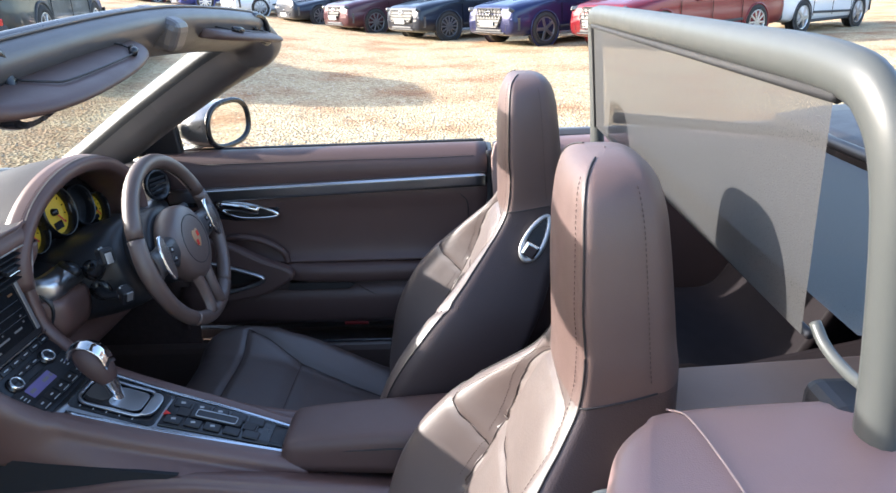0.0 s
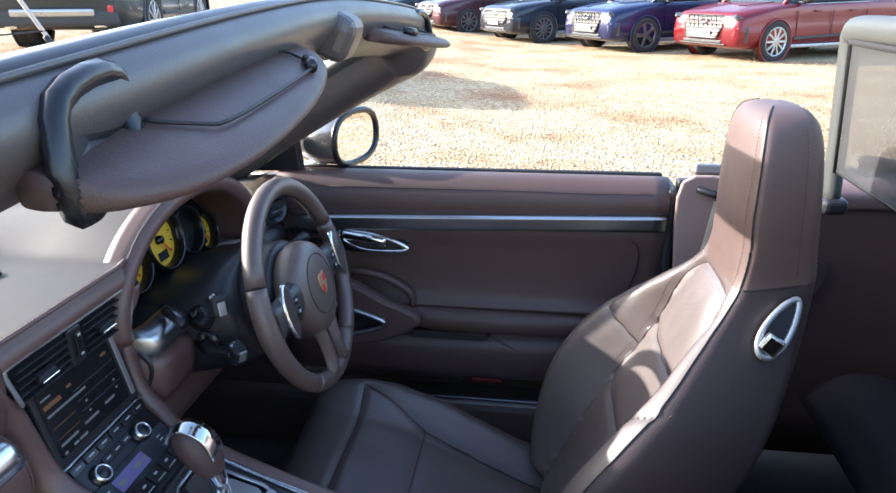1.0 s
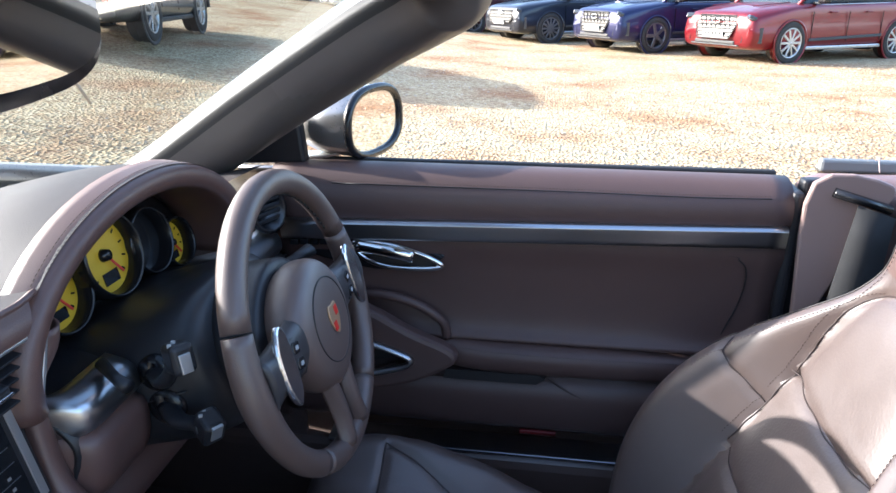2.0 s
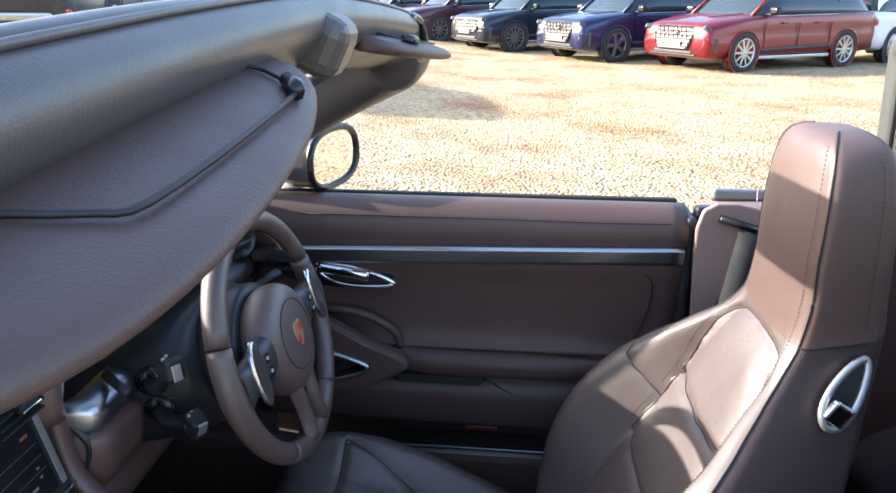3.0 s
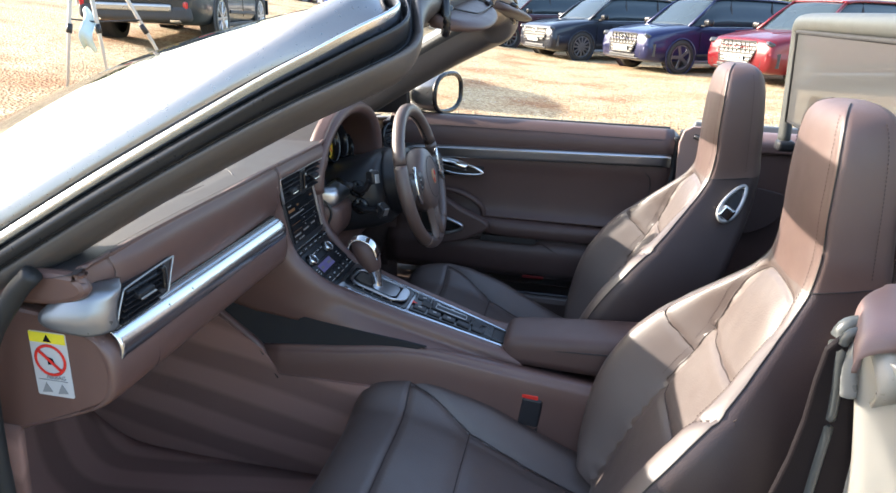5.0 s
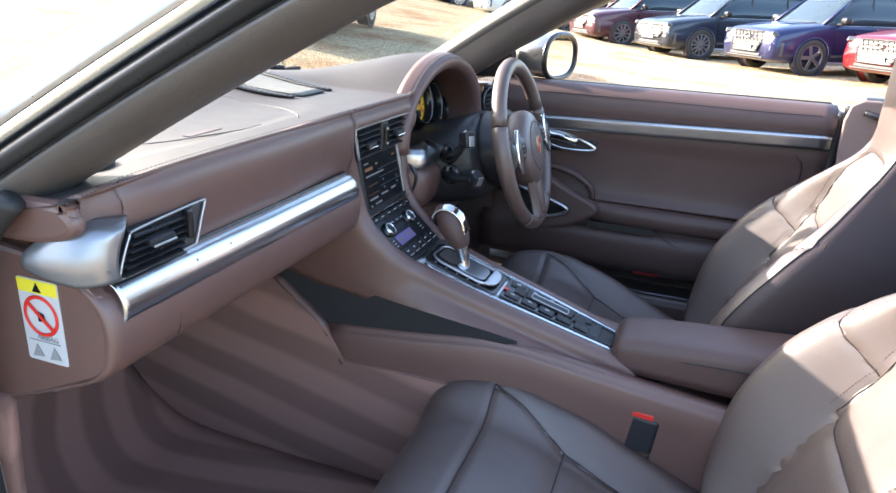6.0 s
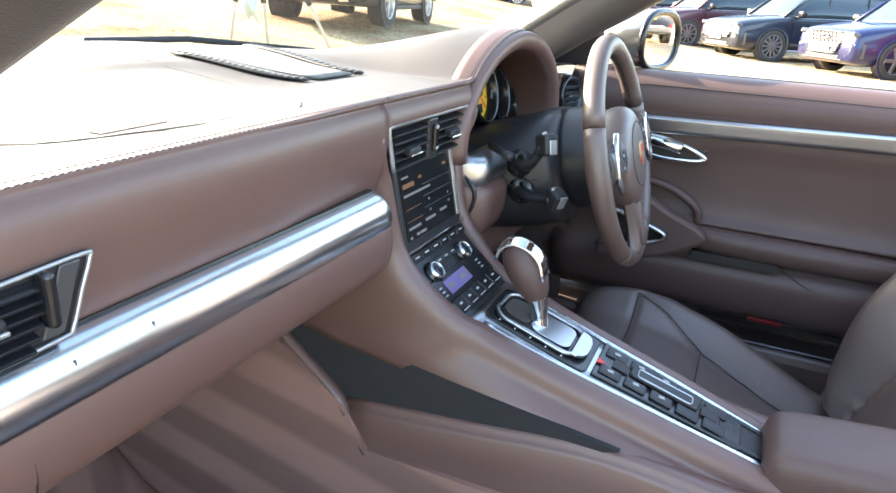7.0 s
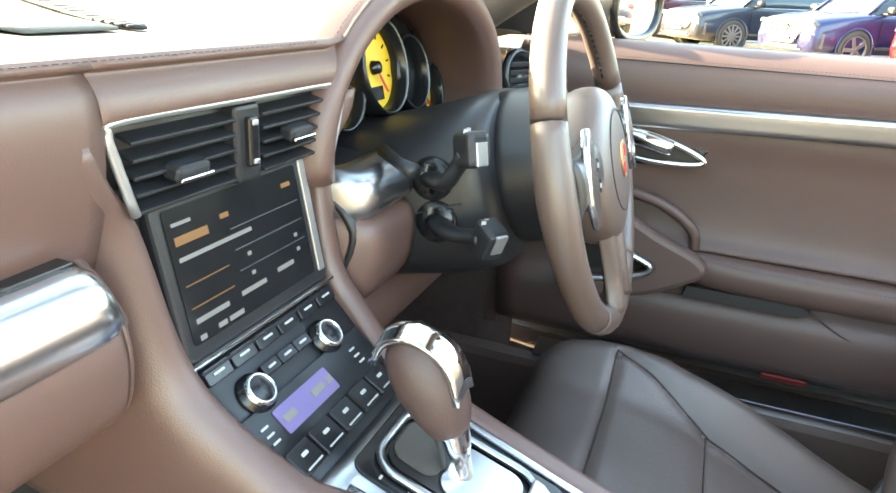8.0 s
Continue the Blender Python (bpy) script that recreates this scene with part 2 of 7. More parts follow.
# loose stones on the yard
rng = np.random.default_rng(11)
octa = np.array([(1, 0, 0), (0, 1, 0), (-1, 0, 0), (0, -1, 0), (0, 0, 0.7), (0, 0, -0.7)], float)
tri_f = [(0, 1, 4), (1, 2, 4), (2, 3, 4), (3, 0, 4), (1, 0, 5), (2, 1, 5), (3, 2, 5), (0, 3, 5)]
vs, fs = [], []
for k in range(9000):
    x, y = rng.uniform(-4, 9), 1.3 + 13 * rng.random() ** 1.6
    r = 0.006 + 0.016 * rng.random() ** 2
    a = rng.uniform(0, 6.28)
    c, q = math.cos(a), math.sin(a)
    p = octa * r * rng.uniform(0.6, 1.2, (6, 1))
    z = ground_z(x, y) + 0.02 * noise.noise(Vector((x * 0.6, y * 0.6, 0))) + 0.3 * r
    fs += [tuple(len(vs) + i for i in f) for f in tri_f]
    vs += [(x + c * u - q * v, y + q * u + c * v, z + w) for u, v, w in p]
stones = part("loose_stones", bm_from(vs, fs, False), mat("pale stones", (0.50, 0.42, 0.31), 0.85, spots=0.45, scale=7))
tagged(stones, "loose pale ochre stones scattered over the gravel", "stones", kind="stuff")


# ---- the open-top sports car: shell ----
car = thing("sports_car", "open grey metallic two-door convertible standing on gravel", "car", (0, 0, 0))


def dashes(path, dash=0.0032, gap=0.0026, r=0.00042, lift=(0, 0, 0)):
    """Small separate stitches along a path."""
    p = np.array(path, float) + np.array(lift, float)
    seg = np.linalg.norm(np.diff(p, axis=0), axis=1)
    cum = np.concatenate([[0], np.cumsum(seg)])
    out, fs, s = [], [], 0.0
    while s + dash < cum[-1]:
        a, b = (np.array([np.interp(q, cum, p[:, k]) for k in range(3)]) for q in (s, s + dash))
        t = Vector(b - a).normalized()
        u = t.orthogonal().normalized()
        v = t.cross(u)
        n = len(out)
        for q in (a, b):
            for cu, cv in ((1, 0), (0, 1), (-1, 0), (0, -1)):
                out.append(Vector(q) + r * (cu * u + cv * v))
        fs += [(n + k, n + (k + 1) % 4, n + 4 + (k + 1) % 4, n + 4 + k) for k in range(4)]
        fs += [(n, n + 1, n + 2, n + 3), (n + 4, n + 5, n + 6, n + 7)]
        s += dash + gap
    return bm_from(out, fs)


def stitches(path, parent, **kw):
    return part("stitching", dashes(path, **kw), THREAD, parent, "row of fine thread stitches")


def split_grid(g, region, cu=False, cv=False):
    """Faces of a grid sorted by region(i, j, centre); one bmesh for each name."""
    nu, nv = g.shape[:2]
    byname = {}
    for i in range(nu if cu else nu - 1):
        for j in range(nv if cv else nv - 1):
            a, b, c, d = i, (i + 1) % nu, j, (j + 1) % nv
            mid = (g[a, c] + g[a, d] + g[b, c] + g[b, d]) / 4
            byname.setdefault(region(i, j, mid), []).append((a * nv + c, a * nv + d, b * nv + d, b * nv + c))
    out = {}
    flat = g.reshape(-1, 3)
    for k, fs in byname.items():
        used = sorted({q for f in fs for q in f})
        idx = {q: n for n, q in enumerate(used)}
        out[k] = bm_from([flat[q] for q in used], [tuple(idx[q] for q in f) for f in fs])
    return out


# windscreen frame: pillars and header as one arch
HALF_ARCH = [(-1.06, 0.705, 0.875), (-0.885, 0.69, 0.985), (-0.70, 0.655, 1.105), (-0.52, 0.622, 1.213), (-0.432, 0.602, 1.260), (-0.384, 0.566, 1.286),
             (-0.362, 0.46, 1.303), (-0.365, 0.22, 1.320), (-0.368, 0.0, 1.327)]
arch = HALF_ARCH + [(x, -y, z) for x, y, z in HALF_ARCH[-2::-1]]
ARCH = cr_line(arch, 8)


def sweep(path, section):
    """Section points (across, out) swept: 'across' runs from the cabin side to the glass, 'out' away from the cabin."""
    rows = []
    n = len(path)
    for i in range(n):
        t = Vector(path[min(i + 1, n - 1)] - path[max(i - 1, 0)]).normalized()
        out = Vector((-0.50, 0, 0.866))
        out = (out - out.dot(t) * t).normalized()
        inn = out.cross(t).normalized()
        if inn.dot(Vector(path[i]) - Vector((-0.62, 0, 1.12))) > 0:
            inn = -inn
        sec = section(path[i]) if callable(section) else section
        rows.append([tuple(Vector(path[i]) + inn * a + out * b) for a, b in sec])
    return np.array(rows)


def blob(a, b, ca=0.0, cb=0.0, n=16, power=2.6):
    pts = []
    for k in range(n):
        w = 2 * math.pi * k / n
        c, s = math.cos(w), math.sin(w)
        pts.append((ca + a * math.copysign(abs(c) ** (2 / power), c), cb + b * math.copysign(abs(s) ** (2 / power), s)))
    return pts


def head(p):
    """1 along the header, 0 down the pillars."""
    return max(0.0, min(1.0, (0.610 - abs(p[1])) / 0.09))


def corner(p):
    """1 where pillar and header meet."""
    return math.exp(-((abs(p[1]) - 0.580) / 0.045) ** 2)


def deep(p):
    """1 down the pillars and round the corner, 0 along the header."""
    return 1.0 - max(0.0, min(1.0, (0.585 - abs(p[1])) / 0.07))


# one section swept along the arch: painted rail, seals, then trim; first down the pillars, then along the header
PILLAR_SEC = [(0.054, 0.008), (0.048, 0.018), (0.022, 0.036), (-0.010, 0.040), (-0.034, 0.024), (-0.043, 0.002), (-0.042, -0.007), (-0.050, -0.008), (-0.056, -0.014), (-0.055, -0.021), (-0.047, -0.023),
              (-0.054, -0.026), (-0.058, -0.034), (-0.054, -0.042), (-0.046, -0.044), (-0.050, -0.050), (-0.042, -0.062), (-0.018, -0.073), (0.012, -0.075), (0.036, -0.062), (0.050, -0.040), (0.054, -0.010)]
HEADER_SEC = [(0.090, 0.014), (0.086, 0.030), (0.064, 0.044), (0.040, 0.047), (0.022, 0.042), (0.013, 0.034), (0.010, 0.018), (0.005, 0.024), (-0.001, 0.032), (-0.007, 0.026), (-0.010, 0.010),
              (-0.015, 0.020), (-0.021, 0.026), (-0.027, 0.019), (-0.029, 0.007), (-0.034, 0.013), (-0.044, 0.008), (-0.048, -0.006), (-0.040, -0.020), (-0.016, -0.028), (0.014, -0.030), (0.060, -0.018)]


def frame_section(p):
    h = 1.0 - deep(p)
    h = h * h * (3 - 2 * h)
    soft = max(0.0, min(1.0, (0.640 - abs(p[1])) / 0.16))
    soft = soft * soft * (3 - 2 * soft)
    k = corner(p)
    sec = []
    for i, ((a0, b0), (a1, b1)) in enumerate(zip(PILLAR_SEC, HEADER_SEC)):
        w = h if i > 5 else soft
        a, b = a0 + (a1 - a0) * w, b0 + (b1 - b0) * w
        if i in (8, 12):
            a, b = a - 0.008 * k, b + 0.007 * k
        elif i in (6, 10, 14):
            a, b = a + 0.003 * k, b - 0.006 * k
        elif 15 <= i <= 18:
            a, b = a - 0.014 * k, b - 0.004 * k
        sec.append((a, b))
    return cr_line([(a, b, 0) for a, b in sec], 4, True)[:, :2]


FINE = cr_line(arch, 14)
SKIN = sweep(FINE, frame_section)


def frame_region(i, j, c):
    q, pillar = (j + 0.5) / 4, abs(c[1]) > 0.592
    side = "_near" if c[1] < 0 else "_far"
    if q > 21.2 or q < 1.2:
        return "glass_edge"
    if q < 5.6:
        return "painted_rail"
    if q < 6.6:
        return "seal"
    if q < 10 and pillar:
        return "bright_strip" + side
    if q < 14.5:
        return "seal"
    return "pillar_trim" + side if pillar else "header_trim"


wf = part("windscreen_frame", bm_grid(sweep(ARCH, blob(0.024, 0.018, 0.004, -0.012)), cv=True, caps=True), BLACK, car, "hidden core of the windscreen frame")
LOOK = {"glass_edge": (RUBBER, "black glass edge"), "painted_rail": (PAINT, "grey metallic painted windscreen surround"), "seal": (SEAL, "soft black rubber roof seal"),
        "bright_strip": (POLISHED, "bright metal weatherstrip edge"), "pillar_trim": (PILLAR, "grey-brown trimmed pillar"), "header_trim": (HEADER_LEATHER, "dark padded leather header roll")}
for nm, bm in split_grid(SKIN, frame_region, cv=True).items():
    nm = nm.replace("_near", "").replace("_far", "")
    part(nm, bm, LOOK[nm][0], wf, LOOK[nm][1])
# three fine ribs along the header roll
hdr = [i for i in range(len(ARCH)) if abs(ARCH[i][1]) < 0.535]
for k in range(3):
    part("header_rib", bm_grid(sweep(ARCH[hdr[0]:hdr[-1] + 1], blob(0.0024, 0.0020, -0.0345 - 0.0045 * k, 0.0132 - 0.0012 * k, 8)), cv=True, caps=True), HEADER_LEATHER, wf, "stitched rib on the header roll")
part("latch_cover", bm_box((0.075, 0.055, 0.05), (-0.345, -0.002, 1.328), (0, 26, 0), bevel=0.014, seg=3), HEADER_LEATHER, wf, "leather latch cover")

def clear_glass(name, tint, gloss):
    m = bpy.data.materials.new(name)
    m.use_nodes = True
    n, l = m.node_tree.nodes, m.node_tree.links
    a, b, mx, lw = n.new("ShaderNodeBsdfTransparent"), n.new("ShaderNodeBsdfGlossy"), n.new("ShaderNodeMixShader"), n.new("ShaderNodeLayerWeight")
    a.inputs[0].default_value = tint
    b.inputs["Roughness"].default_value = 0.02
    lw.inputs[0].default_value = 0.5
    pw, ml = n.new("ShaderNodeMath"), n.new("ShaderNodeMath")
    pw.operation, ml.operation = "POWER", "MULTIPLY_ADD"
    pw.inputs[1].default_value = 4.0
    ml.inputs[1].default_value, ml.inputs[2].default_value = 0.85, gloss
    l.new(lw.outputs["Facing"], pw.inputs[0])
    l.new(pw.outputs[0], ml.inputs[0])
    l.new(ml.outputs[0], mx.inputs[0])
    l.new(a.outputs[0], mx.inputs[1])
    l.new(b.outputs[0], mx.inputs[2])
    l.new(mx.outputs[0], n["Material Output"].inputs[0])
    return m


GLASS = clear_glass("clear glass", (0.62, 0.655, 0.64, 1), 0.09)
EDGE_W = cr_line(HALF_ARCH[:7], 8)
rows = []
for f in np.linspace(0, 1, 13):
    k = f * (len(EDGE_W) - 1)
    e0, e1 = EDGE_W[int(k)], EDGE_W[min(int(k) + 1, len(EDGE_W) - 1)]
    edge = Vector(e0).lerp(Vector(e1), k - int(k)) + Vector((-0.008, 0.004, 0.016))
    mid_x, mid_z = -1.42 + 1.03 * f - 0.02 * math.sin(math.pi * f), 1.000 + 0.337 * f + 0.045 * math.sin(math.pi * f)
    row = []
    for q in np.linspace(-1, 1, 21):
        row.append((mid_x + (edge.x - mid_x) * abs(q) ** 2.2, edge.y * q, mid_z + (edge.z - mid_z) * abs(q) ** 2.4))
    rows.append(row)
ws = part("windscreen", bm_grid(np.array(rows)), GLASS, car, "clear curved windscreen glass")
ws.visible_shadow = False
# scuttle, wipers and bonnet ahead of the glass
rows = [[(-1.40 + 0.42 * e ** 2.2 - 0.03, 0.70 * e * s, 0.978 - 0.06 * e ** 2), (-1.52 + 0.40 * e ** 2.2, 0.72 * e * s, 0.955 - 0.06 * e ** 2)] for s, e in [(-1, 1), (-1, 0.75), (-1, 0.4), (1, 0), (1, 0.4), (1, 0.75), (1, 1)]]
part("scuttle", bm_grid(smooth_grid(rows, 3, 2)), BLACK, car, "black plastic scuttle panel", solid=0.01)
for x0, y0, y1 in ((-1.44, -0.05, -0.58), (-1.45, 0.10, 0.58)):
    part("wiper", bm_tube([(x0 - 0.04, y0, 0.985), (x0 - 0.02, (y0 + y1) / 2, 0.982), (x0 + 0.14, y1, 0.96)], 0.007, 8), RUBBER, car, "black wiper arm")
rows = []
for s, e in [(-1, 1), (-1, 0.8), (-1, 0.5), (1, 0), (1, 0.5), (1, 0.8), (1, 1)]:
    wing = 0.05 * math.exp(-((e - 0.85) / 0.12) ** 2)
    rows.append([(-1.50 + 0.40 * e ** 2.2, 0.80 * e * s, 0.945 - 0.07 * e ** 3 + 0.2 * wing), (-1.75, 0.84 * e * s, 0.84 - 0.06 * e ** 2 + wing), (-2.05, 0.82 * e * s, 0.72 - 0.07 * e ** 2 + wing * 1.2), (-2.30, 0.72 * e * s, 0.52 - 0.08 * e ** 2 + wing * 0.5)])
part("bonnet", bm_grid(smooth_grid(rows, 3, 4)), PAINT, car, "grey metallic bonnet and wings", solid=0.01)

# ---- floor and tub ----
part("floor_pan", bm_box((2.0, 1.50, 0.04), (-0.40, 0, 0.20)), CARPET, car, "brown carpeted floor")
# the driver's half takes the copy with shade put into its colour
for y0, y1, cloth in ((-0.74, 0.0, NAP), (0.0, 0.74, SHADED_CARPET)):
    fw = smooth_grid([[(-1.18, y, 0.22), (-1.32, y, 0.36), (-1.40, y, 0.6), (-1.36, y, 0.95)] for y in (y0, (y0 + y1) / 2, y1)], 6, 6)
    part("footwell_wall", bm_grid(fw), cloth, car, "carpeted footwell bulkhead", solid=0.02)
for s in (-1, 1):
    part("sill", bm_box((1.30, 0.12, 0.20), (-0.42, 0.765 * s, 0.31), bevel=0.03, seg=3), LEATHER, car, "leather-trimmed door sill")
    part("sill_plate", bm_box((0.80, 0.055, 0.006), (-0.24, 0.735 * s, 0.414), (8 * s, 0, 0), bevel=0.002), ALU, car, "dull metal sill plate")
    kick = smooth_grid([[(x, 0.735 * s, 0.22), (x, 0.725 * s, 0.5), (x, 0.71 * s, 0.72)] for x in ((-1.36, -1.1, -0.86) if s < 0 else (-1.36, -1.0, -0.69))], 5, 5)
    part("kick_panel", bm_grid(kick), NAP if s < 0 else SHADED_CARPET, car, "carpeted footwell side", solid=0.015)
    part("side_skin", bm_grid(smooth_grid([[(x, 0.80 * s, 0.20), (x, 0.86 * s, 0.45), (x, 0.87 * s, 0.75), (x, 0.82 * s, 0.93)] for x in (-1.6, -1.2, -0.86)], 4, 4)), PAINT, car, "grey metallic front wing side", solid=0.01)


# ---- seats ----
LEATHER_PERF = mat("perforated leather", (0.074, 0.047, 0.038), 0.52, bump=0.30, bscale=260, cell=True, spots=0.12, scale=9, spec=0.9, coat=0.5, coat_rough=0.60, coat_ior=1.8)
HEAD_LEATHER = mat("headrest leather", (0.100, 0.060, 0.050), 0.50, bump=0.14, bscale=620, cell=True, spots=0.12, scale=9, spec=0.7, coat=0.2, coat_rough=0.5)
SEAM = mat("seam shadow", (0.042, 0.028, 0.025), 0.6)


def front_seat():
    seat = thing("front_seat", "espresso brown leather sports seat with integrated headrest and piping", "car seat", (0, 0, 0), "front seats")

    zi, wi = [0.40, 0.62, 0.72, 0.80, 0.87, 0.900, 0.918, 0.929, 0.9335, 0.934], [0.12, 0.142, 0.138, 0.128, 0.112, 0.098, 0.080, 0.055, 0.025, 0.0]

    fine = np.array(cr_line([(w, 0.0, z) for w, z in zip(wi, zi)], 8))

    def insert_w(z):
        """Half width of the perforated insert at a height."""
        return float(np.interp(z, fine[:, 2], fine[:, 0]))

    def insert_gap(a, z):
        """Signed distance from the insert's outline, negative inside."""
        d = math.sqrt(float(((fine[:, 0] - a) ** 2 + (fine[:, 2] - z) ** 2).min()))
        return d if z > 0.934 or a > insert_w(z) else -d

    N_F, N_C, N_S, N_B = 36, 6, 9, 9

    def ring(x, z, w, b, th, tilt, rc, crown):
        """One slice across the back: bolstered front, tight piped corner, flat side and rounded rear."""
        c, s = math.cos(tilt), math.sin(tilt)
        q0 = min(0.62, 0.92 * (insert_w(min(z, 0.90))) / w)

        def front(y):
            q = y / w
            k = max(0.0, min(1.0, (q - q0) / (0.84 - q0)))
            k = k * k * (3 - 2 * k)
            if q > 0.84:
                k = 1 - 0.30 * ((q - 0.84) / 0.16) ** 2
            return b * k - crown * q ** 2.6

        ye = max(w - rc, 0.0)
        half = [(ye * f, front(ye * f)) for f in np.linspace(0, 1, N_F)]
        fe = half[-1][1]
        half += [(ye + rc * math.sin(t), fe - rc * (1 - math.cos(t))) for t in np.linspace(0, math.pi / 2, N_C + 1)[1:]]
        f0, f1, rb = fe - rc, -0.72 * th, 0.28 * th
        half += [(w * (1 - 0.10 * (k / N_S) ** 2), f0 + (f1 - f0) * k / N_S) for k in range(1, N_S + 1)]
        yb = 0.90 * w
        half += [(yb * math.cos(t) ** 0.7, f1 - rb * math.sin(t)) for t in np.linspace(0, math.pi / 2, N_B + 1)[1:-1]] + [(0.0, f1 - rb)]
        loop = half + [(-u, f) for u, f in half[-2:0:-1]]
        return [(x - f * c, u, z + f * s) for u, f in loop]

    st = [(-0.075, 0.40, 0.19, 0.030, 0.08, 0.45, 0.018, 0.0), (-0.045, 0.46, 0.235, 0.060, 0.10, 0.46, 0.020, 0.0), (0.0, 0.555, 0.253, 0.085, 0.118, 0.47, 0.032, 0.0),
          (0.045, 0.640, 0.256, 0.090, 0.130, 0.47, 0.034, 0.0), (0.088, 0.715, 0.245, 0.080, 0.140, 0.45, 0.032, 0.0), (0.122, 0.785, 0.214, 0.056, 0.145, 0.40, 0.027, 0.002),
          (0.149, 0.855, 0.162, 0.030, 0.145, 0.32, 0.021, 0.006), (0.166, 0.908, 0.123, 0.012, 0.142, 0.20, 0.016, 0.013), (0.174, 0.948, 0.107, 0.004, 0.138, -0.10, 0.014, 0.019),
          (0.175, 1.00, 0.105, 0.0, 0.132, 0.0, 0.013, 0.021), (0.174, 1.06, 0.105, 0.0, 0.127, 0.0, 0.013, 0.021), (0.175, 1.115, 0.102, 0.0, 0.120, 0.0, 0.013, 0.020),
          (0.178, 1.152, 0.096, 0.0, 0.112, 0.0, 0.013, 0.017), (0.184, 1.180, 0.086, 0.0, 0.098, 0.0, 0.012, 0.013), (0.194, 1.197, 0.068, 0.0, 0.076, 0.0, 0.010, 0.008), (0.209, 1.206, 0.040, 0.0, 0.044, 0.0, 0.007, 0.003), (0.230, 1.209, 0.002, 0.0, 0.002, 0.0, 0.0005, 0.0)]
    g = smooth_grid([ring(*s) for s in st], 9, 1, cv=True)
    m = g.shape[1]
    pip = N_F - 1 + N_C // 2
    FRONT_END = N_F + N_C

    def shoulder_z(a):
        """Height of the seam across the bolster at a distance from the middle."""
        return 0.712 + 0.98 * (a - 0.13)

    def on_front(j):
        return min(j, m - j) < FRONT_END

    for i in range(g.shape[0]):
        for j in range(m):
            if not on_front(j):
                continue
            x, y, z = g[i, j]
            a = abs(y)
            d = 0.0
            if z < 0.945:
                e = insert_gap(a, z)
                d -= 0.006 * math.exp(-(e / 0.006) ** 2)
                if e < 0:
                    d += 0.009 * (1 - math.exp(-(e / 0.030) ** 2))
                    d -= 0.007 * math.exp(-((z - 0.768 - 0.08 * a) / 0.006) ** 2)
                    d -= 0.006 * math.exp(-((z - 0.640 - 0.04 * a) / 0.006) ** 2)
                else:
                    d += 0.004 * (1 - math.exp(-(e / 0.02) ** 2)) * max(0.0, min(1.0, (0.945 - z) / 0.05))
                    d -= 0.006 * math.exp(-((z - shoulder_z(a)) / 0.006) ** 2)
            d += 0.0016 * noise.noise(Vector((x * 8, y * 11, z * 11))) + 0.0007 * noise.noise(Vector((x * 30, y * 30, z * 30)))
            g[i, j, 0] -= d * 0.9
            g[i, j, 2] += d * 0.35

    neck_i = min(range(g.shape[0]), key=lambda i: abs(g[i, 0, 2] - 0.948))

    def region(i, j, c):
        x, y, z = c
        if min(j + 0.5, m - j - 0.5) > pip and i < neck_i:
            return "back_shell"
        if i >= neck_i:
            return "headrest"
        if abs(y) < insert_w(z):
            return "back_insert" if z < 0.640 + 0.04 * abs(y) else "middle_insert" if z < 0.768 + 0.08 * abs(y) else "shoulder_insert"
        return ("bolster" if z < shoulder_z(abs(y)) else "shoulder") + ("_near" if y < 0 else "_far")

    looks = {"back_shell": (SEAT_SHELL, "dark brown leather seat back shell"), "headrest": (HEAD_LEATHER, "smooth brown leather headrest"),
             "back_insert": (LEATHER_PERF, "perforated leather back insert"), "middle_insert": (LEATHER_PERF, "perforated leather middle insert"),
             "shoulder_insert": (LEATHER_PERF, "perforated leather shoulder insert")}
    for k, bm in split_grid(g, region, cv=True).items():
        nm = k.split("_")[0] if k.startswith(("bolster", "shoulder_near", "shoulder_far")) else k
        mt, lb = looks.get(k, (SEAT_LEATHER, ""))
        part(nm, bm, mt, seat, lb)
    top_i = min(range(g.shape[0]), key=lambda i: abs(g[i, 0, 2] - 1.198))
    for sgn in (1, -1):
        # piping down the front corner, with a row of stitches on each side of it
        jj = pip if sgn > 0 else m - pip
        part("piping", bm_tube([g[i, jj] + np.array([-0.0006, 0.0006 * sgn, 0.0004]) for i in range(10, g.shape[0] - 8)], 0.0012, 8), PIPING, seat, "dark piping")
        j2 = jj - 5 * sgn
        stitches([g[i, j2] + np.array([-0.0013, 0.0004 * sgn, 0.0]) for i in range(34, top_i)], seat)
        # seam where the headrest meets the shell, and one down the rear edge of the headrest
        seam = []
        for k in range(0, N_S + N_C // 2 + 1):
            j = (jj + sgn * k) % m
            seam.append(g[neck_i, j] + np.array([0, 0.0004 * sgn, 0]))
        part("headrest_seam", bm_tube(cr_line(seam, 2), 0.0012, 6), PIPING, seat)
        jr = (jj + sgn * (N_S + N_C // 2 - 1)) % m
        stitches([g[i, jr] + np.array([0.0005, 0.0013 * sgn, 0.0]) for i in range(neck_i + 3, top_i - 6)], seat)

    # dark seams round the inserts
    fr = np.array([g[i, j] for i in range(g.shape[0]) for j in range(m) if on_front(j)])

    def on_back(y, z):
        q = (fr[:, 1] - y) ** 2 + (fr[:, 2] - z) ** 2
        near = np.argsort(q)[:5]
        w = 1 / (q[near] + 2e-6)
        return (float((fr[near, 0] * w).sum() / w.sum()) - 0.0003, y, z)

    outline = [on_back(w, z) for w, _, z in fine[10:]]
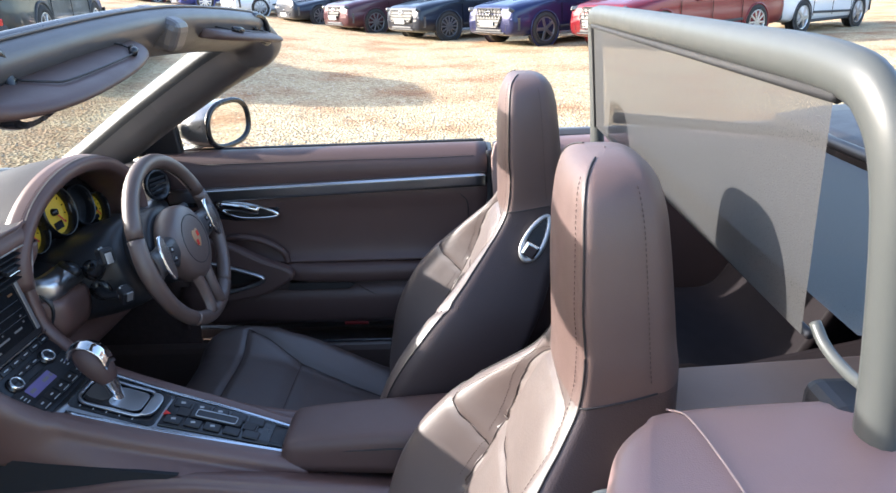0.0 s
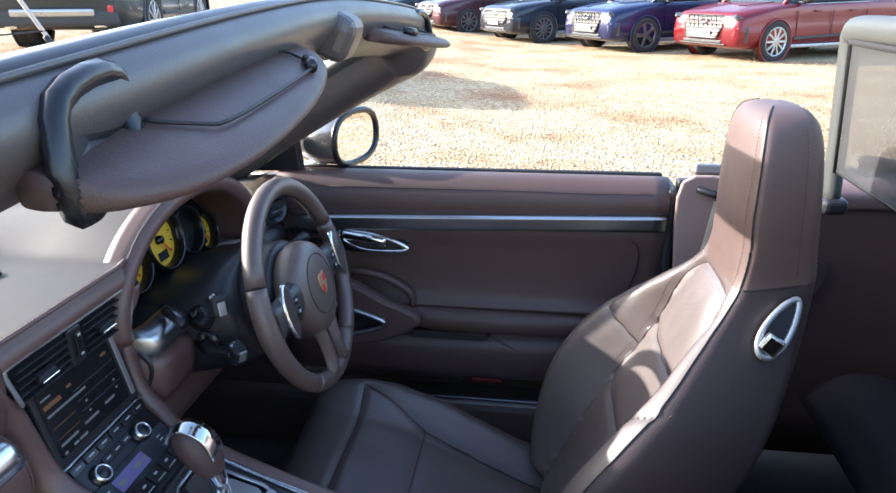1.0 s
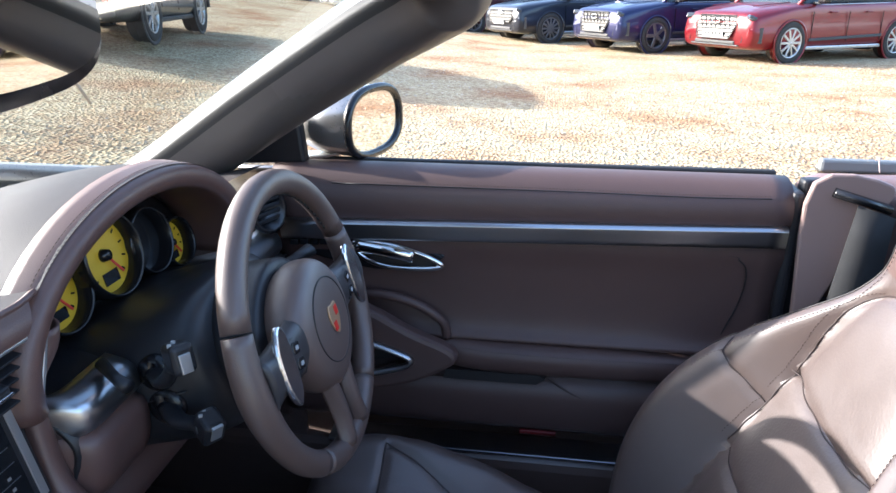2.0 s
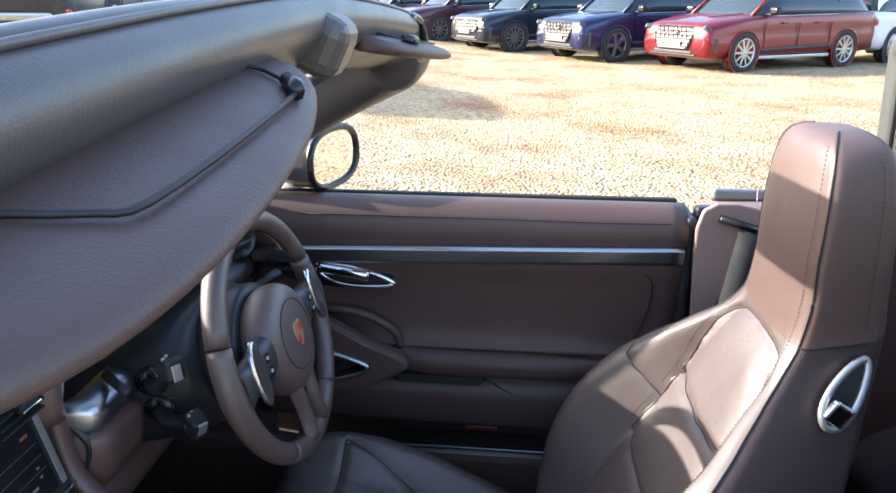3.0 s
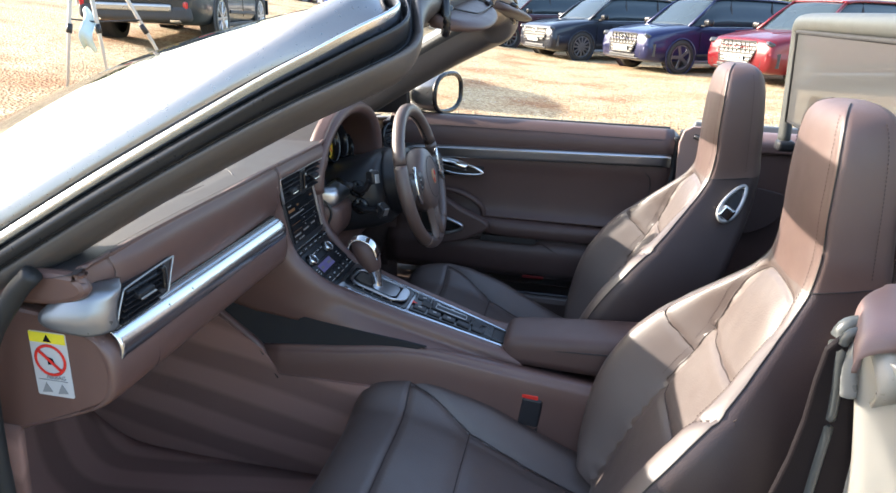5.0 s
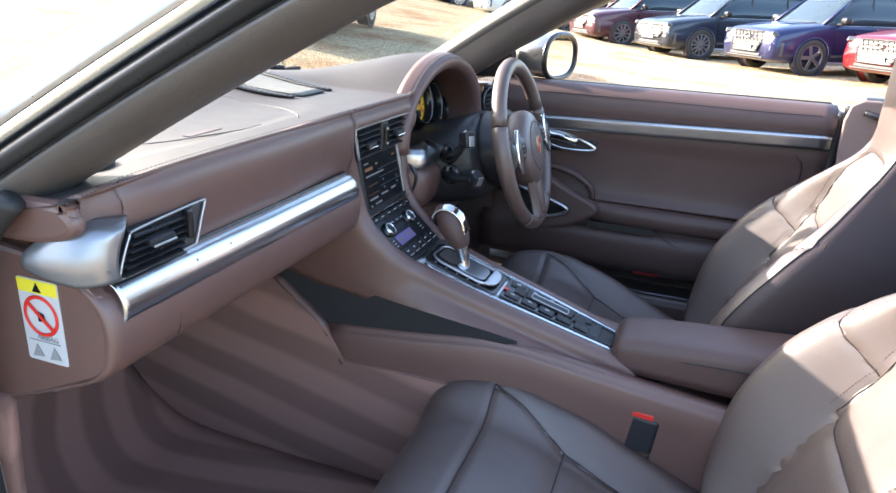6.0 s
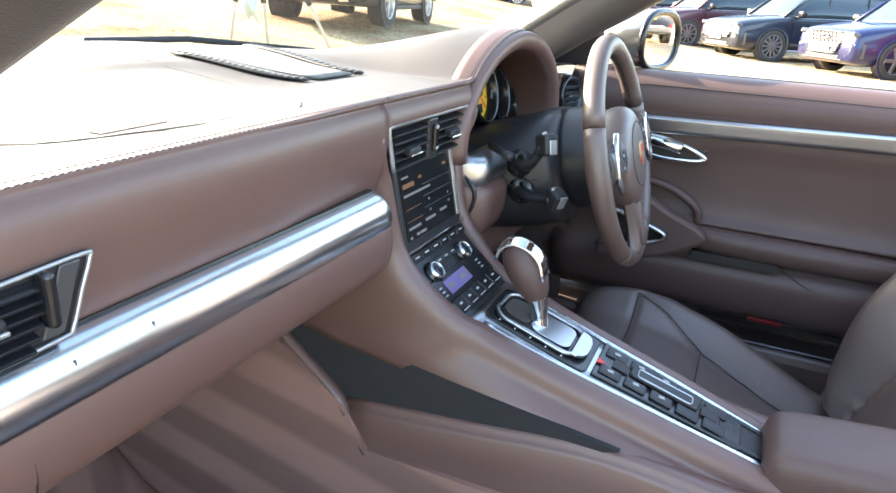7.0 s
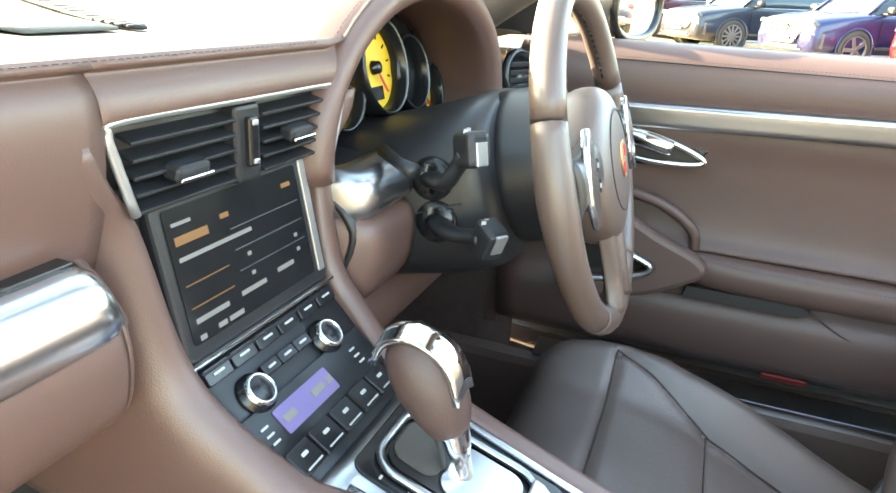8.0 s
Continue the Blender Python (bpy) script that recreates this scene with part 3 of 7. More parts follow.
    for sgn in (1, -1):
        part("insert_seam", bm_tube([(x, sgn * y, z) for x, y, z in outline], 0.0010, 6), SEAM, seat)
        line = [on_back(sgn * a, shoulder_z(a)) for a in np.linspace(0.140, 0.224, 16)]
        part("shoulder_seam", bm_tube(cr_line(line, 2), 0.0010, 6), SEAM, seat)
        stitches([np.array(p) + np.array([-0.0004, 0.0, -0.007]) for p in cr_line(line, 3)], seat)
        stitches([on_back(sgn * (insert_w(z) + 0.008), z) for z in np.linspace(0.66, 0.925, 50)], seat)
    for z0, k0 in ((0.768, 0.08), (0.640, 0.04)):
        part("cross_seam", bm_tube(cr_line([on_back(y, z0 + k0 * abs(y)) for y in np.linspace(-0.134, 0.134, 18)], 2), 0.0010, 6), SEAM, seat)

    # cushion
    def cushion_w(x):
        """Half width of the cushion's inner panel, widening to the front."""
        return float(np.interp(x, [-0.475, -0.335, -0.10], [0.205, 0.158, 0.142]))

    def cring(x, z, w, b, th):
        prof = [(0.0, 0.0), (0.40, 0.02), (0.58, 0.15), (0.78, 1.0), (0.95, 0.7), (1.0, -0.2)]
        half = [(k * w, bb * b) for k, bb in prof] + [(0.93 * w, -th), (0.0, -th)]
        loop = half + [(-u, f) for u, f in half[-2:0:-1]]
        return [(x, u, z + f) for u, f in loop]

    cs = [(-0.612, 0.395, 0.18, 0.005, 0.02), (-0.606, 0.444, 0.232, 0.018, 0.08), (-0.576, 0.488, 0.252, 0.032, 0.13), (-0.515, 0.503, 0.257, 0.040, 0.15), (-0.44, 0.494, 0.258, 0.050, 0.15),
          (-0.33, 0.455, 0.258, 0.058, 0.14), (-0.20, 0.396, 0.256, 0.055, 0.12), (-0.10, 0.360, 0.25, 0.045, 0.11), (-0.02, 0.345, 0.24, 0.03, 0.10), (0.06, 0.34, 0.22, 0.01, 0.08)]
    cv = 12
    g = smooth_grid([cring(*s) for s in cs], 11, cv, cv=True)
    m = g.shape[1]
    for i in range(g.shape[0]):
        for j in range(m):
            q = j / cv
            if min(q, 14 - q) > 5.0:
                continue
            x, y, z = g[i, j]
            a = abs(y)
            e = a - cushion_w(x)
            d = 0.0
            if x > -0.475:
                d -= 0.009 * math.exp(-(e / 0.007) ** 2)
            if e < 0:
                d += 0.006 * (1 - math.exp(-(e / 0.03) ** 2))
            if e < 0:
                d -= 0.008 * math.exp(-((x + 0.475) / 0.007) ** 2)
                d -= 0.006 * math.exp(-((x + 0.335) / 0.007) ** 2)
            d += 0.004 * noise.noise(Vector((x * 9, y * 9, 3.0))) + 0.003 * max(0, (a - 0.16) / 0.1) * noise.noise(Vector((x * 26, y * 9, 1.0)))
            g[i, j, 2] += d

    def cregion(i, j, c):
        q = (j + 0.5) / cv
        x, y, z = c
        if min(q, 14 - q) > 5.0:
            return "cushion_base"
        if x < -0.475:
            return "cushion_front"
        if abs(y) < cushion_w(x):
            return "cushion_insert" if x < -0.335 else "cushion_insert_rear"
        return "bolster_near" if y < 0 else "bolster_far"

    top = np.array([g[i, j] for i in range(g.shape[0]) for j in range(m) if min(j / cv, 14 - j / cv) < 4.6])

    def on_cushion(x, y):
        q = (top[:, 0] - x) ** 2 + (top[:, 1] - y) ** 2
        near = np.argsort(q)[:5]
        w = 1 / (q[near] + 2e-6)
        return (x, y, float((top[near, 2] * w).sum() / w.sum()) + 0.0008)

    for sgn in (1, -1):
        part("insert_seam", bm_tube(cr_line([on_cushion(x, cushion_w(x) * sgn) for x in np.linspace(-0.475, -0.06, 24)], 2), 0.0012, 6), SEAM, seat)
    for xs_ in (-0.475, -0.335):
        part("cross_seam", bm_tube(cr_line([on_cushion(xs_, y) for y in np.linspace(-cushion_w(xs_), cushion_w(xs_), 18)], 2), 0.0012, 6), SEAM, seat)
    for k, bm in split_grid(g, cregion, cv=True).items():
        nm = {"bolster_near": "cushion_bolster", "bolster_far": "cushion_bolster", "cushion_insert_rear": "cushion_insert"}.get(k, k)
        part(nm, bm, SEAT_SHELL if k == "cushion_base" else LEATHER_PERF if "insert" in k else SEAT_LEATHER, seat)
    for sgn in (1, -1):
        jj = int(round(4.1 * cv)) if sgn > 0 else m - int(round(4.1 * cv))
        stitches([g[i, jj] + np.array([0, 0, 0.0008]) for i in range(14, 92)], seat)
        # hinge cover between cushion and backrest
        part("side_valance", bm_box((0.50, 0.035, 0.12), (-0.24, 0.235 * sgn, 0.33), (0, 9, 0), bevel=0.014, seg=3), BLACK, seat, "black plastic seat side trim")
    part("seat_base", bm_box((0.44, 0.38, 0.10), (-0.26, 0, 0.27), bevel=0.02), BLACK, seat, "black seat base on rails")
    return seat


seat_a = front_seat()
seat_b = copy_thing(seat_a, Matrix.Translation((0.045, -0.33, 0.538)) @ Matrix.Rotation(radians(-1.6), 4, "Y") @ Matrix.Translation((0, 0, -0.55)))
seat_a.matrix_world = Matrix.Translation((0.0, 0.33, 0.0))
for st_ob, sx, sy in ((seat_a, 0.0, 0.33 - 0.235), (seat_b, 0.045, -0.33 + 0.235)):
    part("hinge_cover", bm_box((0.035, 0.022, 0.05), (sx - 0.075, sy, 0.425), (0, 25, 0), bevel=0.007, seg=3), ALU, st_ob, "silver hinge cover")


def release_lever(top, low, parent):
    """Silver loop with a small lever, let into the shoulder of the seat back."""
    up = (Vector(top) - Vector(low))
    half = up.length / 2
    up.normalize()
    out = Vector((0.10, -1, 0.25))
    out = (out - out.dot(up) * up).normalized()
    side = up.cross(out)
    mid = (Vector(top) + Vector(low)) / 2 + out * 0.010
    m = Matrix(((side.x, up.x, out.x, mid.x), (side.y, up.y, out.y, mid.y), (side.z, up.z, out.z, mid.z), (0, 0, 0, 1)))

    def egg(k):
        return [(k * 0.019 * math.cos(a) * (1 - 0.28 * math.sin(a)), k * half * math.sin(a)) for a in np.linspace(0, 2 * math.pi, 33)[:-1]]

    ring = part("release_loop", bm_tube([m @ Vector((x, y, 0)) for x, y in egg(1.0)], 0.0050, 10, 0.8, closed=True, up=tuple(out)), BRIGHT_A, parent, "satin silver release loop")
    part("release_well", bm_prism(egg(0.92), 0.004, m @ Matrix.Translation((0, 0, -0.005))), SATIN, ring)
    part("release_tab", bm_box((0.030, 0.030, 0.012), (0, 0, 0), bevel=0.005, seg=3), CHROME, ring, "chrome release tab").data.transform(m @ pose(0.0, -0.58 * half, 0.005, 20, 0, 0))


BRIGHT_A = mat("satin silver edging", (0.45, 0.46, 0.47), 0.35, 0.8, spots=0.03, rvar=0.02)
release_lever((0.266, 0.232, 0.936), (0.216, 0.190, 0.862), seat_a)
part("belt_anchor", bm_box((0.034, 0.016, 0.055), (-0.088, 0.545, 0.402), (0, 18, 0), bevel=0.005, seg=3), ALU, seat_a, "bright belt anchor plate")

# ---- dashboard ----
dash = thing("dashboard", "brown leather dashboard with stitched edge and aluminium trim strip", "dashboard")
LCD_ON = bpy.data.materials.new("lit display text")
LCD_ON.use_nodes = True
LCD_ON.node_tree.nodes["Principled BSDF"].inputs["Base Color"].default_value = (0.11, 0.11, 0.115, 1)
LCD_ON.node_tree.nodes["Principled BSDF"].inputs["Emission Color"].default_value = (0.8, 0.85, 0.9, 1)
LCD_ON.node_tree.nodes["Principled BSDF"].inputs["Emission Strength"].default_value = 0.012
LCD_AMBER = LCD_ON.copy()
LCD_AMBER.name = "amber display text"
LCD_AMBER.node_tree.nodes["Principled BSDF"].inputs["Base Color"].default_value = (0.10, 0.05, 0.02, 1)
LCD_AMBER.node_tree.nodes["Principled BSDF"].inputs["Emission Color"].default_value = (1.0, 0.45, 0.1, 1)
LCD_VIOLET = LCD_ON.copy()
LCD_VIOLET.name = "violet climate display"
LCD_VIOLET.node_tree.nodes["Principled BSDF"].inputs["Base Color"].default_value = (0.12, 0.10, 0.24, 1)
LCD_VIOLET.node_tree.nodes["Principled BSDF"].inputs["Emission Color"].default_value = (0.35, 0.3, 0.8, 1)
SCREEN = mat("display glass", (0.012, 0.013, 0.015), 0.16, spots=0.3, scale=12)

# upper pad: from the windscreen to the stitched edge, swelling into the instrument hood
HY, HZ, HA, HB = 0.345, 0.885, 0.262, 0.168


def hood_z(x, y):
    """Height that the instrument hood adds at a place of the pad."""
    k = (y - HY) / HA
    if abs(k) >= 1:
        return 0.0
    top = HZ + HB * math.sqrt(1 - k * k)
    fade = max(0.0, min(1.0, (x + 1.12) / 0.34))
    fade = fade * fade * (3 - 2 * fade)
    return max(0.0, top - 0.985) * fade


ys = np.concatenate([np.linspace(-0.725, 0.05, 40), np.linspace(0.06, 0.64, 60), np.linspace(0.65, 0.725, 6)])
xs01 = np.linspace(0, 1, 46)
pad = np.zeros((len(ys), len(xs01), 3))
for i, y in enumerate(ys):
    e = abs(y) / 0.725
    x0 = -1.40 + 0.42 * e ** 2.2
    for j, f in enumerate(xs01):
        x = x0 + (-0.718 - x0) * f
        z = 0.968 + 0.016 * f ** 2 - 0.055 * e ** 2 * (1 - f) + 0.010 * math.sin(math.pi * min(1, f * 0.9)) + 0.026 * math.exp(-(y / 0.45) ** 2) * (lambda q: q * q * (3 - 2 * q))(max(0.0, min(1.0, (0.78 - f) / 0.40))) - 0.012 * e ** 8
        z += hood_z(x, y)
        # sunken panel before the passenger and in the middle
        px, py = (x + 0.93) / 0.15, (y + 0.36) / 0.27
        rr = (abs(px) ** 3 + abs(py) ** 3)
        z -= 0.004 * max(0, min(1, (1.05 - rr) * 8))
        pad[i, j] = (x, y, z)
for name, bm in split_grid(pad, lambda i, j, c: "dash_pad").items():
    part(name, bm, PAD_LEATHER, dash, "brown leather dash top pad")
EDGE = [pad[i, -1] for i in range(len(ys))]
# rolled face below the stitched edge, on the passenger's side and over the centre
for name, y0, y1, zlow in (("dash_face", -0.706, -0.131, 0.868), ("vent_hood", -0.131, 0.135, 0.956)):
    rows = []
    for y in ([y0, -0.692, -0.68, -0.657, -0.6555] if name == "dash_face" else []) + list(np.linspace(y0 if y0 > -0.2 else -0.64, y1, 14)):
        e = max(0.0, (abs(y) - 0.62) / 0.105)
        zt = pad[min(range(len(ys)), key=lambda k: abs(ys[k] - y)), -1, 2]
        prof = [(-0.704, zt), (-0.693 - 0.02 * e, zt - 0.006), (-0.685 - 0.03 * e, zt - 0.020), (-0.684 - 0.03 * e, max(zlow, zt - 0.045))]
        prof += [(-0.690 - 0.03 * e, 0.905), (-0.704 - 0.03 * e, 0.868)] if name == "dash_face" else [(-0.690, zlow), (-0.712, zlow - 0.002)]
        if y < -0.656:
            prof = [(x, max(z, 0.945 - 0.001 * k)) for k, (x, z) in enumerate(prof)]
        back = 0.010 * max(0.0, min(1.0, (y + 0.34) / 0.2)) + (0.003 if name == "vent_hood" else 0.0)
        rows.append([(x - (back + (0.024 if name == 'dash_face' else 0.020)) * (k > 0) - 0.014 * (k == 0), y, z) for k, (x, z) in enumerate(prof)])
    part(name, bm_grid(smooth_grid(rows, 3, 4)), LEATHER_DASH, dash, "brown leather dash face", solid=0.006)
stitches([p + np.array([0.004, 0, 0.0012]) for p in EDGE[:44]], dash)
stitches([p + np.array([-0.006, 0, 0.0012]) for p in EDGE[:44]], dash)
# roll round the instrument opening
hood_edge = [(-0.722, HY - HA * math.cos(a), max(0.86, HZ + HB * math.sin(a))) for a in np.linspace(-0.10, math.pi + 0.16, 34)]
rows = []
for x, y, z in hood_edge:
    c = Vector((0, y - HY, (z - HZ) * 1.4)).normalized()
    rows.append([(x + dx, y - c.y * r, z - c.z * r) for dx, r in ((-0.03, -0.004), (0.0, 0.0), (0.012, 0.008), (0.010, 0.022), (-0.004, 0.030), (-0.05, 0.034), (-0.10, 0.036))])
part("instrument_hood", bm_grid(smooth_grid(rows, 1, 3)), LEATHER_DASH, dash, "leather instrument hood with stitched edge", solid=0.004)
stitches([Vector((x - 0.004, y + 0.002 * (1 if y > HY else -1), z + 0.0035)) for x, y, z in hood_edge[3:-3]], dash)
# instruments
cluster = part("instrument_panel", bm_prism([(0.232 * math.cos(a), 0.135 * math.sin(a) * (1 if math.sin(a) > 0 else 0.35)) for a in np.linspace(0, 2 * math.pi, 41)[:-1]], 0.004,
                                             Matrix.Translation((-0.822, HY, 0.895)) @ pose(0, 0, 0, 90, 0, 90)), SATIN, dash, "black instrument panel")
GAUGES = [(0.168, 0.893, 0.038, YELLOW), (0.250, 0.925, 0.047, YELLOW), (0.345, 0.940, 0.055, YELLOW), (0.440, 0.925, 0.047, SCREEN), (0.522, 0.893, 0.038, YELLOW)]
for k, (gy, gz, gr, face) in enumerate(GAUGES):
    m = pose(-0.812 + 0.006 * (2 - abs(k - 2)), gy, gz, 0, 78, 0)
    gauge = part("gauge", bm_lathe([(gr * 0.88, 0.0), (gr * 0.90, 0.006), (gr * 0.95, 0.022), (gr, 0.025), (gr * 1.04, 0.021), (gr * 1.05, 0.0)], 40, m), SATIN, cluster, "dial in a black ring")
    part("dial_face", bm_lathe([(0.0, 0.0), (gr * 0.9, 0.0)], 36, m @ Matrix.Translation((0, 0, 0.004))), face, cluster, "yellow dial face" if face is YELLOW else "dark screen in a dial")
    if face is YELLOW:
        marks = []
        for q in range(11):
            a = radians(-135 + 27 * q)
            marks.append(bm_box((gr * 0.12, 0.0022, 0.0006), (0, 0, 0), bevel=0))
            marks[-1].transform(m @ Matrix.Translation((0, 0, 0.0046)) @ Matrix.Rotation(a, 4, "Z") @ Matrix.Translation((-gr * 0.72, 0, 0)))
        part("tick_marks", joined(*marks), SATIN, cluster)
        nd = bm_box((gr * 0.75, 0.0028, 0.0016), (0, 0, 0), bevel=0)
        nd.transform(m @ Matrix.Translation((0, 0, 0.009)) @ Matrix.Rotation(radians(35), 4, "Z") @ Matrix.Translation((gr * 0.3, 0, 0)))
        part("needle", nd, RED, cluster)
        part("needle_cap", bm_lathe([(0, 0.014), (gr * 0.13, 0.013), (gr * 0.16, 0.004)], 20, m), SATIN, cluster)
        wn_ = bm_box((gr * 0.30, gr * 0.55, 0.0012), (0, 0, 0), bevel=0)
        wn_.transform(m @ Matrix.Translation((gr * 0.55, 0, 0.005)))
        part("dial_window", wn_, SCREEN, cluster)
# lower cover beneath the instruments, running to the column
rows = [[(-0.80, y, 0.872 - 0.03 * (abs(y - HY) / 0.25) ** 2), (-0.735, y, 0.868 - 0.02 * (abs(y - HY) / 0.25) ** 2), (-0.705, y, 0.850 - 0.02 * (abs(y - HY) / 0.25) ** 2), (-0.70, y, 0.80), (-0.74, y, 0.72)] for y in (0.115, 0.2, 0.345, 0.5, 0.62, 0.72)]
part("driver_lower_panel", bm_grid(smooth_grid(rows, 4, 4)), BLACK, dash, "black lower panel before the driver", solid=0.006)
ROUND_END = ((0.114, -0.050), (0.122, -0.014), (0.136, 0.0), (0.175, 0.0), (0.215, 0.0))
rows = [[(-0.72 + dx, y, 0.875), (-0.69 + dx, y, 0.865), (-0.685 + dx, y, 0.84), (-0.70 + dx, y, 0.828)] for y, dx in ROUND_END]
part("driver_trim", bm_grid(smooth_grid(rows, 3, 4)), ALU, dash, "polished aluminium trim end", solid=0.005)
rows = [[(-0.705 + dx, y, 0.83), (-0.682 + dx, y, 0.815), (-0.69 + dx, y, 0.76), (-0.73 + dx, y, 0.72)] for y, dx in ROUND_END]
part("knee_cover", bm_grid(smooth_grid(rows, 3, 4)), LEATHER_DASH, dash, "brown leather knee cover", solid=0.008)
rows = [[(-0.72, y, 0.875), (-0.69, y, 0.865), (-0.685, y, 0.84), (-0.70, y, 0.828)] for y in (0.48, 0.56, 0.66)]
part("driver_trim", bm_grid(smooth_grid(rows, 3, 4)), ALU, dash, "polished aluminium trim end", solid=0.005)
# knee panel under the column
rows = [[(-0.755, y, 0.745), (-0.722, y, 0.715), (-0.712, y, 0.690), (-0.722, y, 0.664), (-0.76, y, 0.648), (-0.95, y, 0.63), (-1.30, y, 0.62)] for y in (0.105, 0.25, 0.40, 0.55, 0.72)]
part("knee_panel", bm_grid(smooth_grid(rows, 3, 4)), LEATHER_DASH, dash, "brown leather knee panel", solid=0.006)
# driver's outer vent by the door
ov = part("outer_vent", bm_lathe([(0.040, 0.0), (0.042, 0.010), (0.034, 0.012), (0.031, 0.0), (0.0, -0.004)], 28, pose(-0.70, 0.645, 0.915, 0, 82, -20)), SATIN, dash, "round black air vent")
for k in range(4):
    part("vent_slat", bm_box((0.003, 0.055, 0.007), (-0.694, 0.645, 0.897 + 0.012 * k), (0, 10, -20), bevel=0.001), BLACK, ov)

# glovebox roll
rows = []
for y in (-0.705, -0.695, -0.60, -0.4, -0.18, -0.15, -0.142):
    k = 0.010 if y in (-0.705, -0.142) else 0.0
    rows.append([(-0.745, y, 0.885), (-0.714 - k, y, 0.868), (-0.701 - k, y, 0.845), (-0.699 - k, y, 0.815), (-0.711 - k, y, 0.785), (-0.755, y, 0.760), (-0.87, y, 0.715), (-1.02, y, 0.66)])
part("glovebox", bm_grid(smooth_grid(rows, 5, 5)), LEATHER_DASH, dash, "brown leather glovebox lid", solid=0.006)
part("glovebox_gap", bm_tube(cr_line([(-0.7145, -0.610, 0.868), (-0.6995, -0.610, 0.843), (-0.6980, -0.608, 0.812), (-0.710, -0.606, 0.784), (-0.757, -0.603, 0.757)], 5), 0.0018, 6), PIPING, dash)


def strip_grid(y0, y1, n=8):
    """A run of the flat-faced trim strip; only its last centimetres round off at the top."""
    rows = []
    for y in np.linspace(y0, y1, n):
        e = max(0.0, (y + 0.168) / 0.028)
        drop = 0.030 * (1 - math.sqrt(max(0.0, 1 - min(1.0, e) ** 2)))
        zt, zl = 0.8825 - drop, 0.8380
        h = zt - zl
        prof = [(-0.728, zt - 0.0005), (-0.712, zt - 0.001), (-0.7035, zt - 0.16 * h), (-0.6975, zl + 0.60 * h), (-0.6960, zl + 0.36 * h), (-0.6985, zl + 0.10 * h), (-0.7040, zl + 0.02 * h), (-0.720, zl)]
        rows.append([(x - 0.010 * min(1.0, e) ** 3, y, z) for x, z in prof])
    return bm_grid(smooth_grid(rows, 2, 3))


part("trim_strip", strip_grid(-0.690, -0.140, 40), POLISHED, dash, "polished aluminium trim strip", solid=0.004)
for y in (-0.571, -0.507):
    part("strip_joint", bm_box((0.0020, 0.0010, 0.030), (-0.6975, y, 0.857), bevel=0.0003, seg=1), SATIN, dash)
part("strip_shadow_gap", bm_box((0.02, 0.53, 0.004), (-0.725, -0.425, 0.8845), bevel=0.001), SATIN, dash)
# end of the dashboard, seen past the open door, with the sticker
endc = cr_line([(-1.05, 0.70), (-0.90, 0.70), (-0.76, 0.757), (-0.715, 0.782), (-0.703, 0.815), (-0.705, 0.848), (-0.722, 0.88), (-0.79, 0.905), (-1.05, 0.90)], 4, True)
part("dash_end", bm_prism([(x, z) for x, z in endc], 0.02, pose(0, -0.686, 0, 90, 0, 0), 0.006), LEATHER_DASH, dash, "brown leather dash end panel")
endu = cr_line([(-1.05, 0.925), (-0.80, 0.925), (-0.745, 0.930), (-0.718, 0.940), (-0.710, 0.952), (-0.718, 0.966), (-0.745, 0.974), (-1.05, 0.962)], 4, True)
part("dash_end_upper", bm_prism([(x, z) for x, z in endu], 0.02, pose(0, -0.704, 0, 90, 0, 0), 0.008), LEATHER_DASH, dash, "brown leather upper dash end")
# outer passenger vent
VENT_EDGE = [(-0.687, 0.890), (-0.684, 0.888), (-0.63, 0.8885), (-0.575, 0.8895), (-0.568, 0.893), (-0.558, 0.917), (-0.550, 0.935), (-0.554, 0.939), (-0.61, 0.937), (-0.662, 0.9335), (-0.668, 0.930), (-0.680, 0.908)]
DX = Matrix(((0, 0, 1, -0.712), (1, 0, 0, 0), (0, 1, 0, 0), (0, 0, 0, 1)))
vent = part("side_vent", bm_prism(cr_line(VENT_EDGE, 4, True), 0.010, DX), BLACK, dash, "black louvred side air vent")
for k in range(6):
    part("vent_slat", bm_box((0.018, 0.088, 0.0030), (-0.702, -0.640 + 0.0036 * k, 0.8935 + 0.0075 * k), (0, 22, 0), bevel=0.001), SATIN, vent)
vf = [(-0.699, v[0], v[1]) for v in cr_line(VENT_EDGE, 5, True)]
part("vent_frame", bm_tube(vf, 0.0016, 8, closed=True), BRIGHT_A, vent, "silver vent frame")
part("vent_cheek_inner", bm_prism([(-0.573, 0.892), (-0.555, 0.936), (-0.570, 0.936), (-0.588, 0.892)], 0.004, Matrix.Translation((0.008, 0, 0)) @ DX, 0.001), mat("dull vent cheek", (0.10, 0.10, 0.105), 0.4, 0.6), vent, "dull silver vent cheek")
part("vent_tab", bm_box((0.014, 0.036, 0.010), (-0.694, -0.632, 0.918), (0, 15, 0), bevel=0.003), BLACK, vent)
part("tab_edge", bm_box((0.003, 0.034, 0.003), (-0.686, -0.632, 0.914), bevel=0.001), BRIGHT_A, vent)
part("vent_wheel", bm_box((0.012, 0.008, 0.036), (-0.695, -0.584, 0.920), bevel=0.003), SATIN, vent)
BRIGHT = mat("bright satin metal", (0.55, 0.56, 0.57), 0.35, 0.8, spots=0.03, rvar=0.02)
SILVER_CAP = mat("satin silver vent cheek", (0.26, 0.265, 0.28), 0.30, 0.7, spots=0.05)
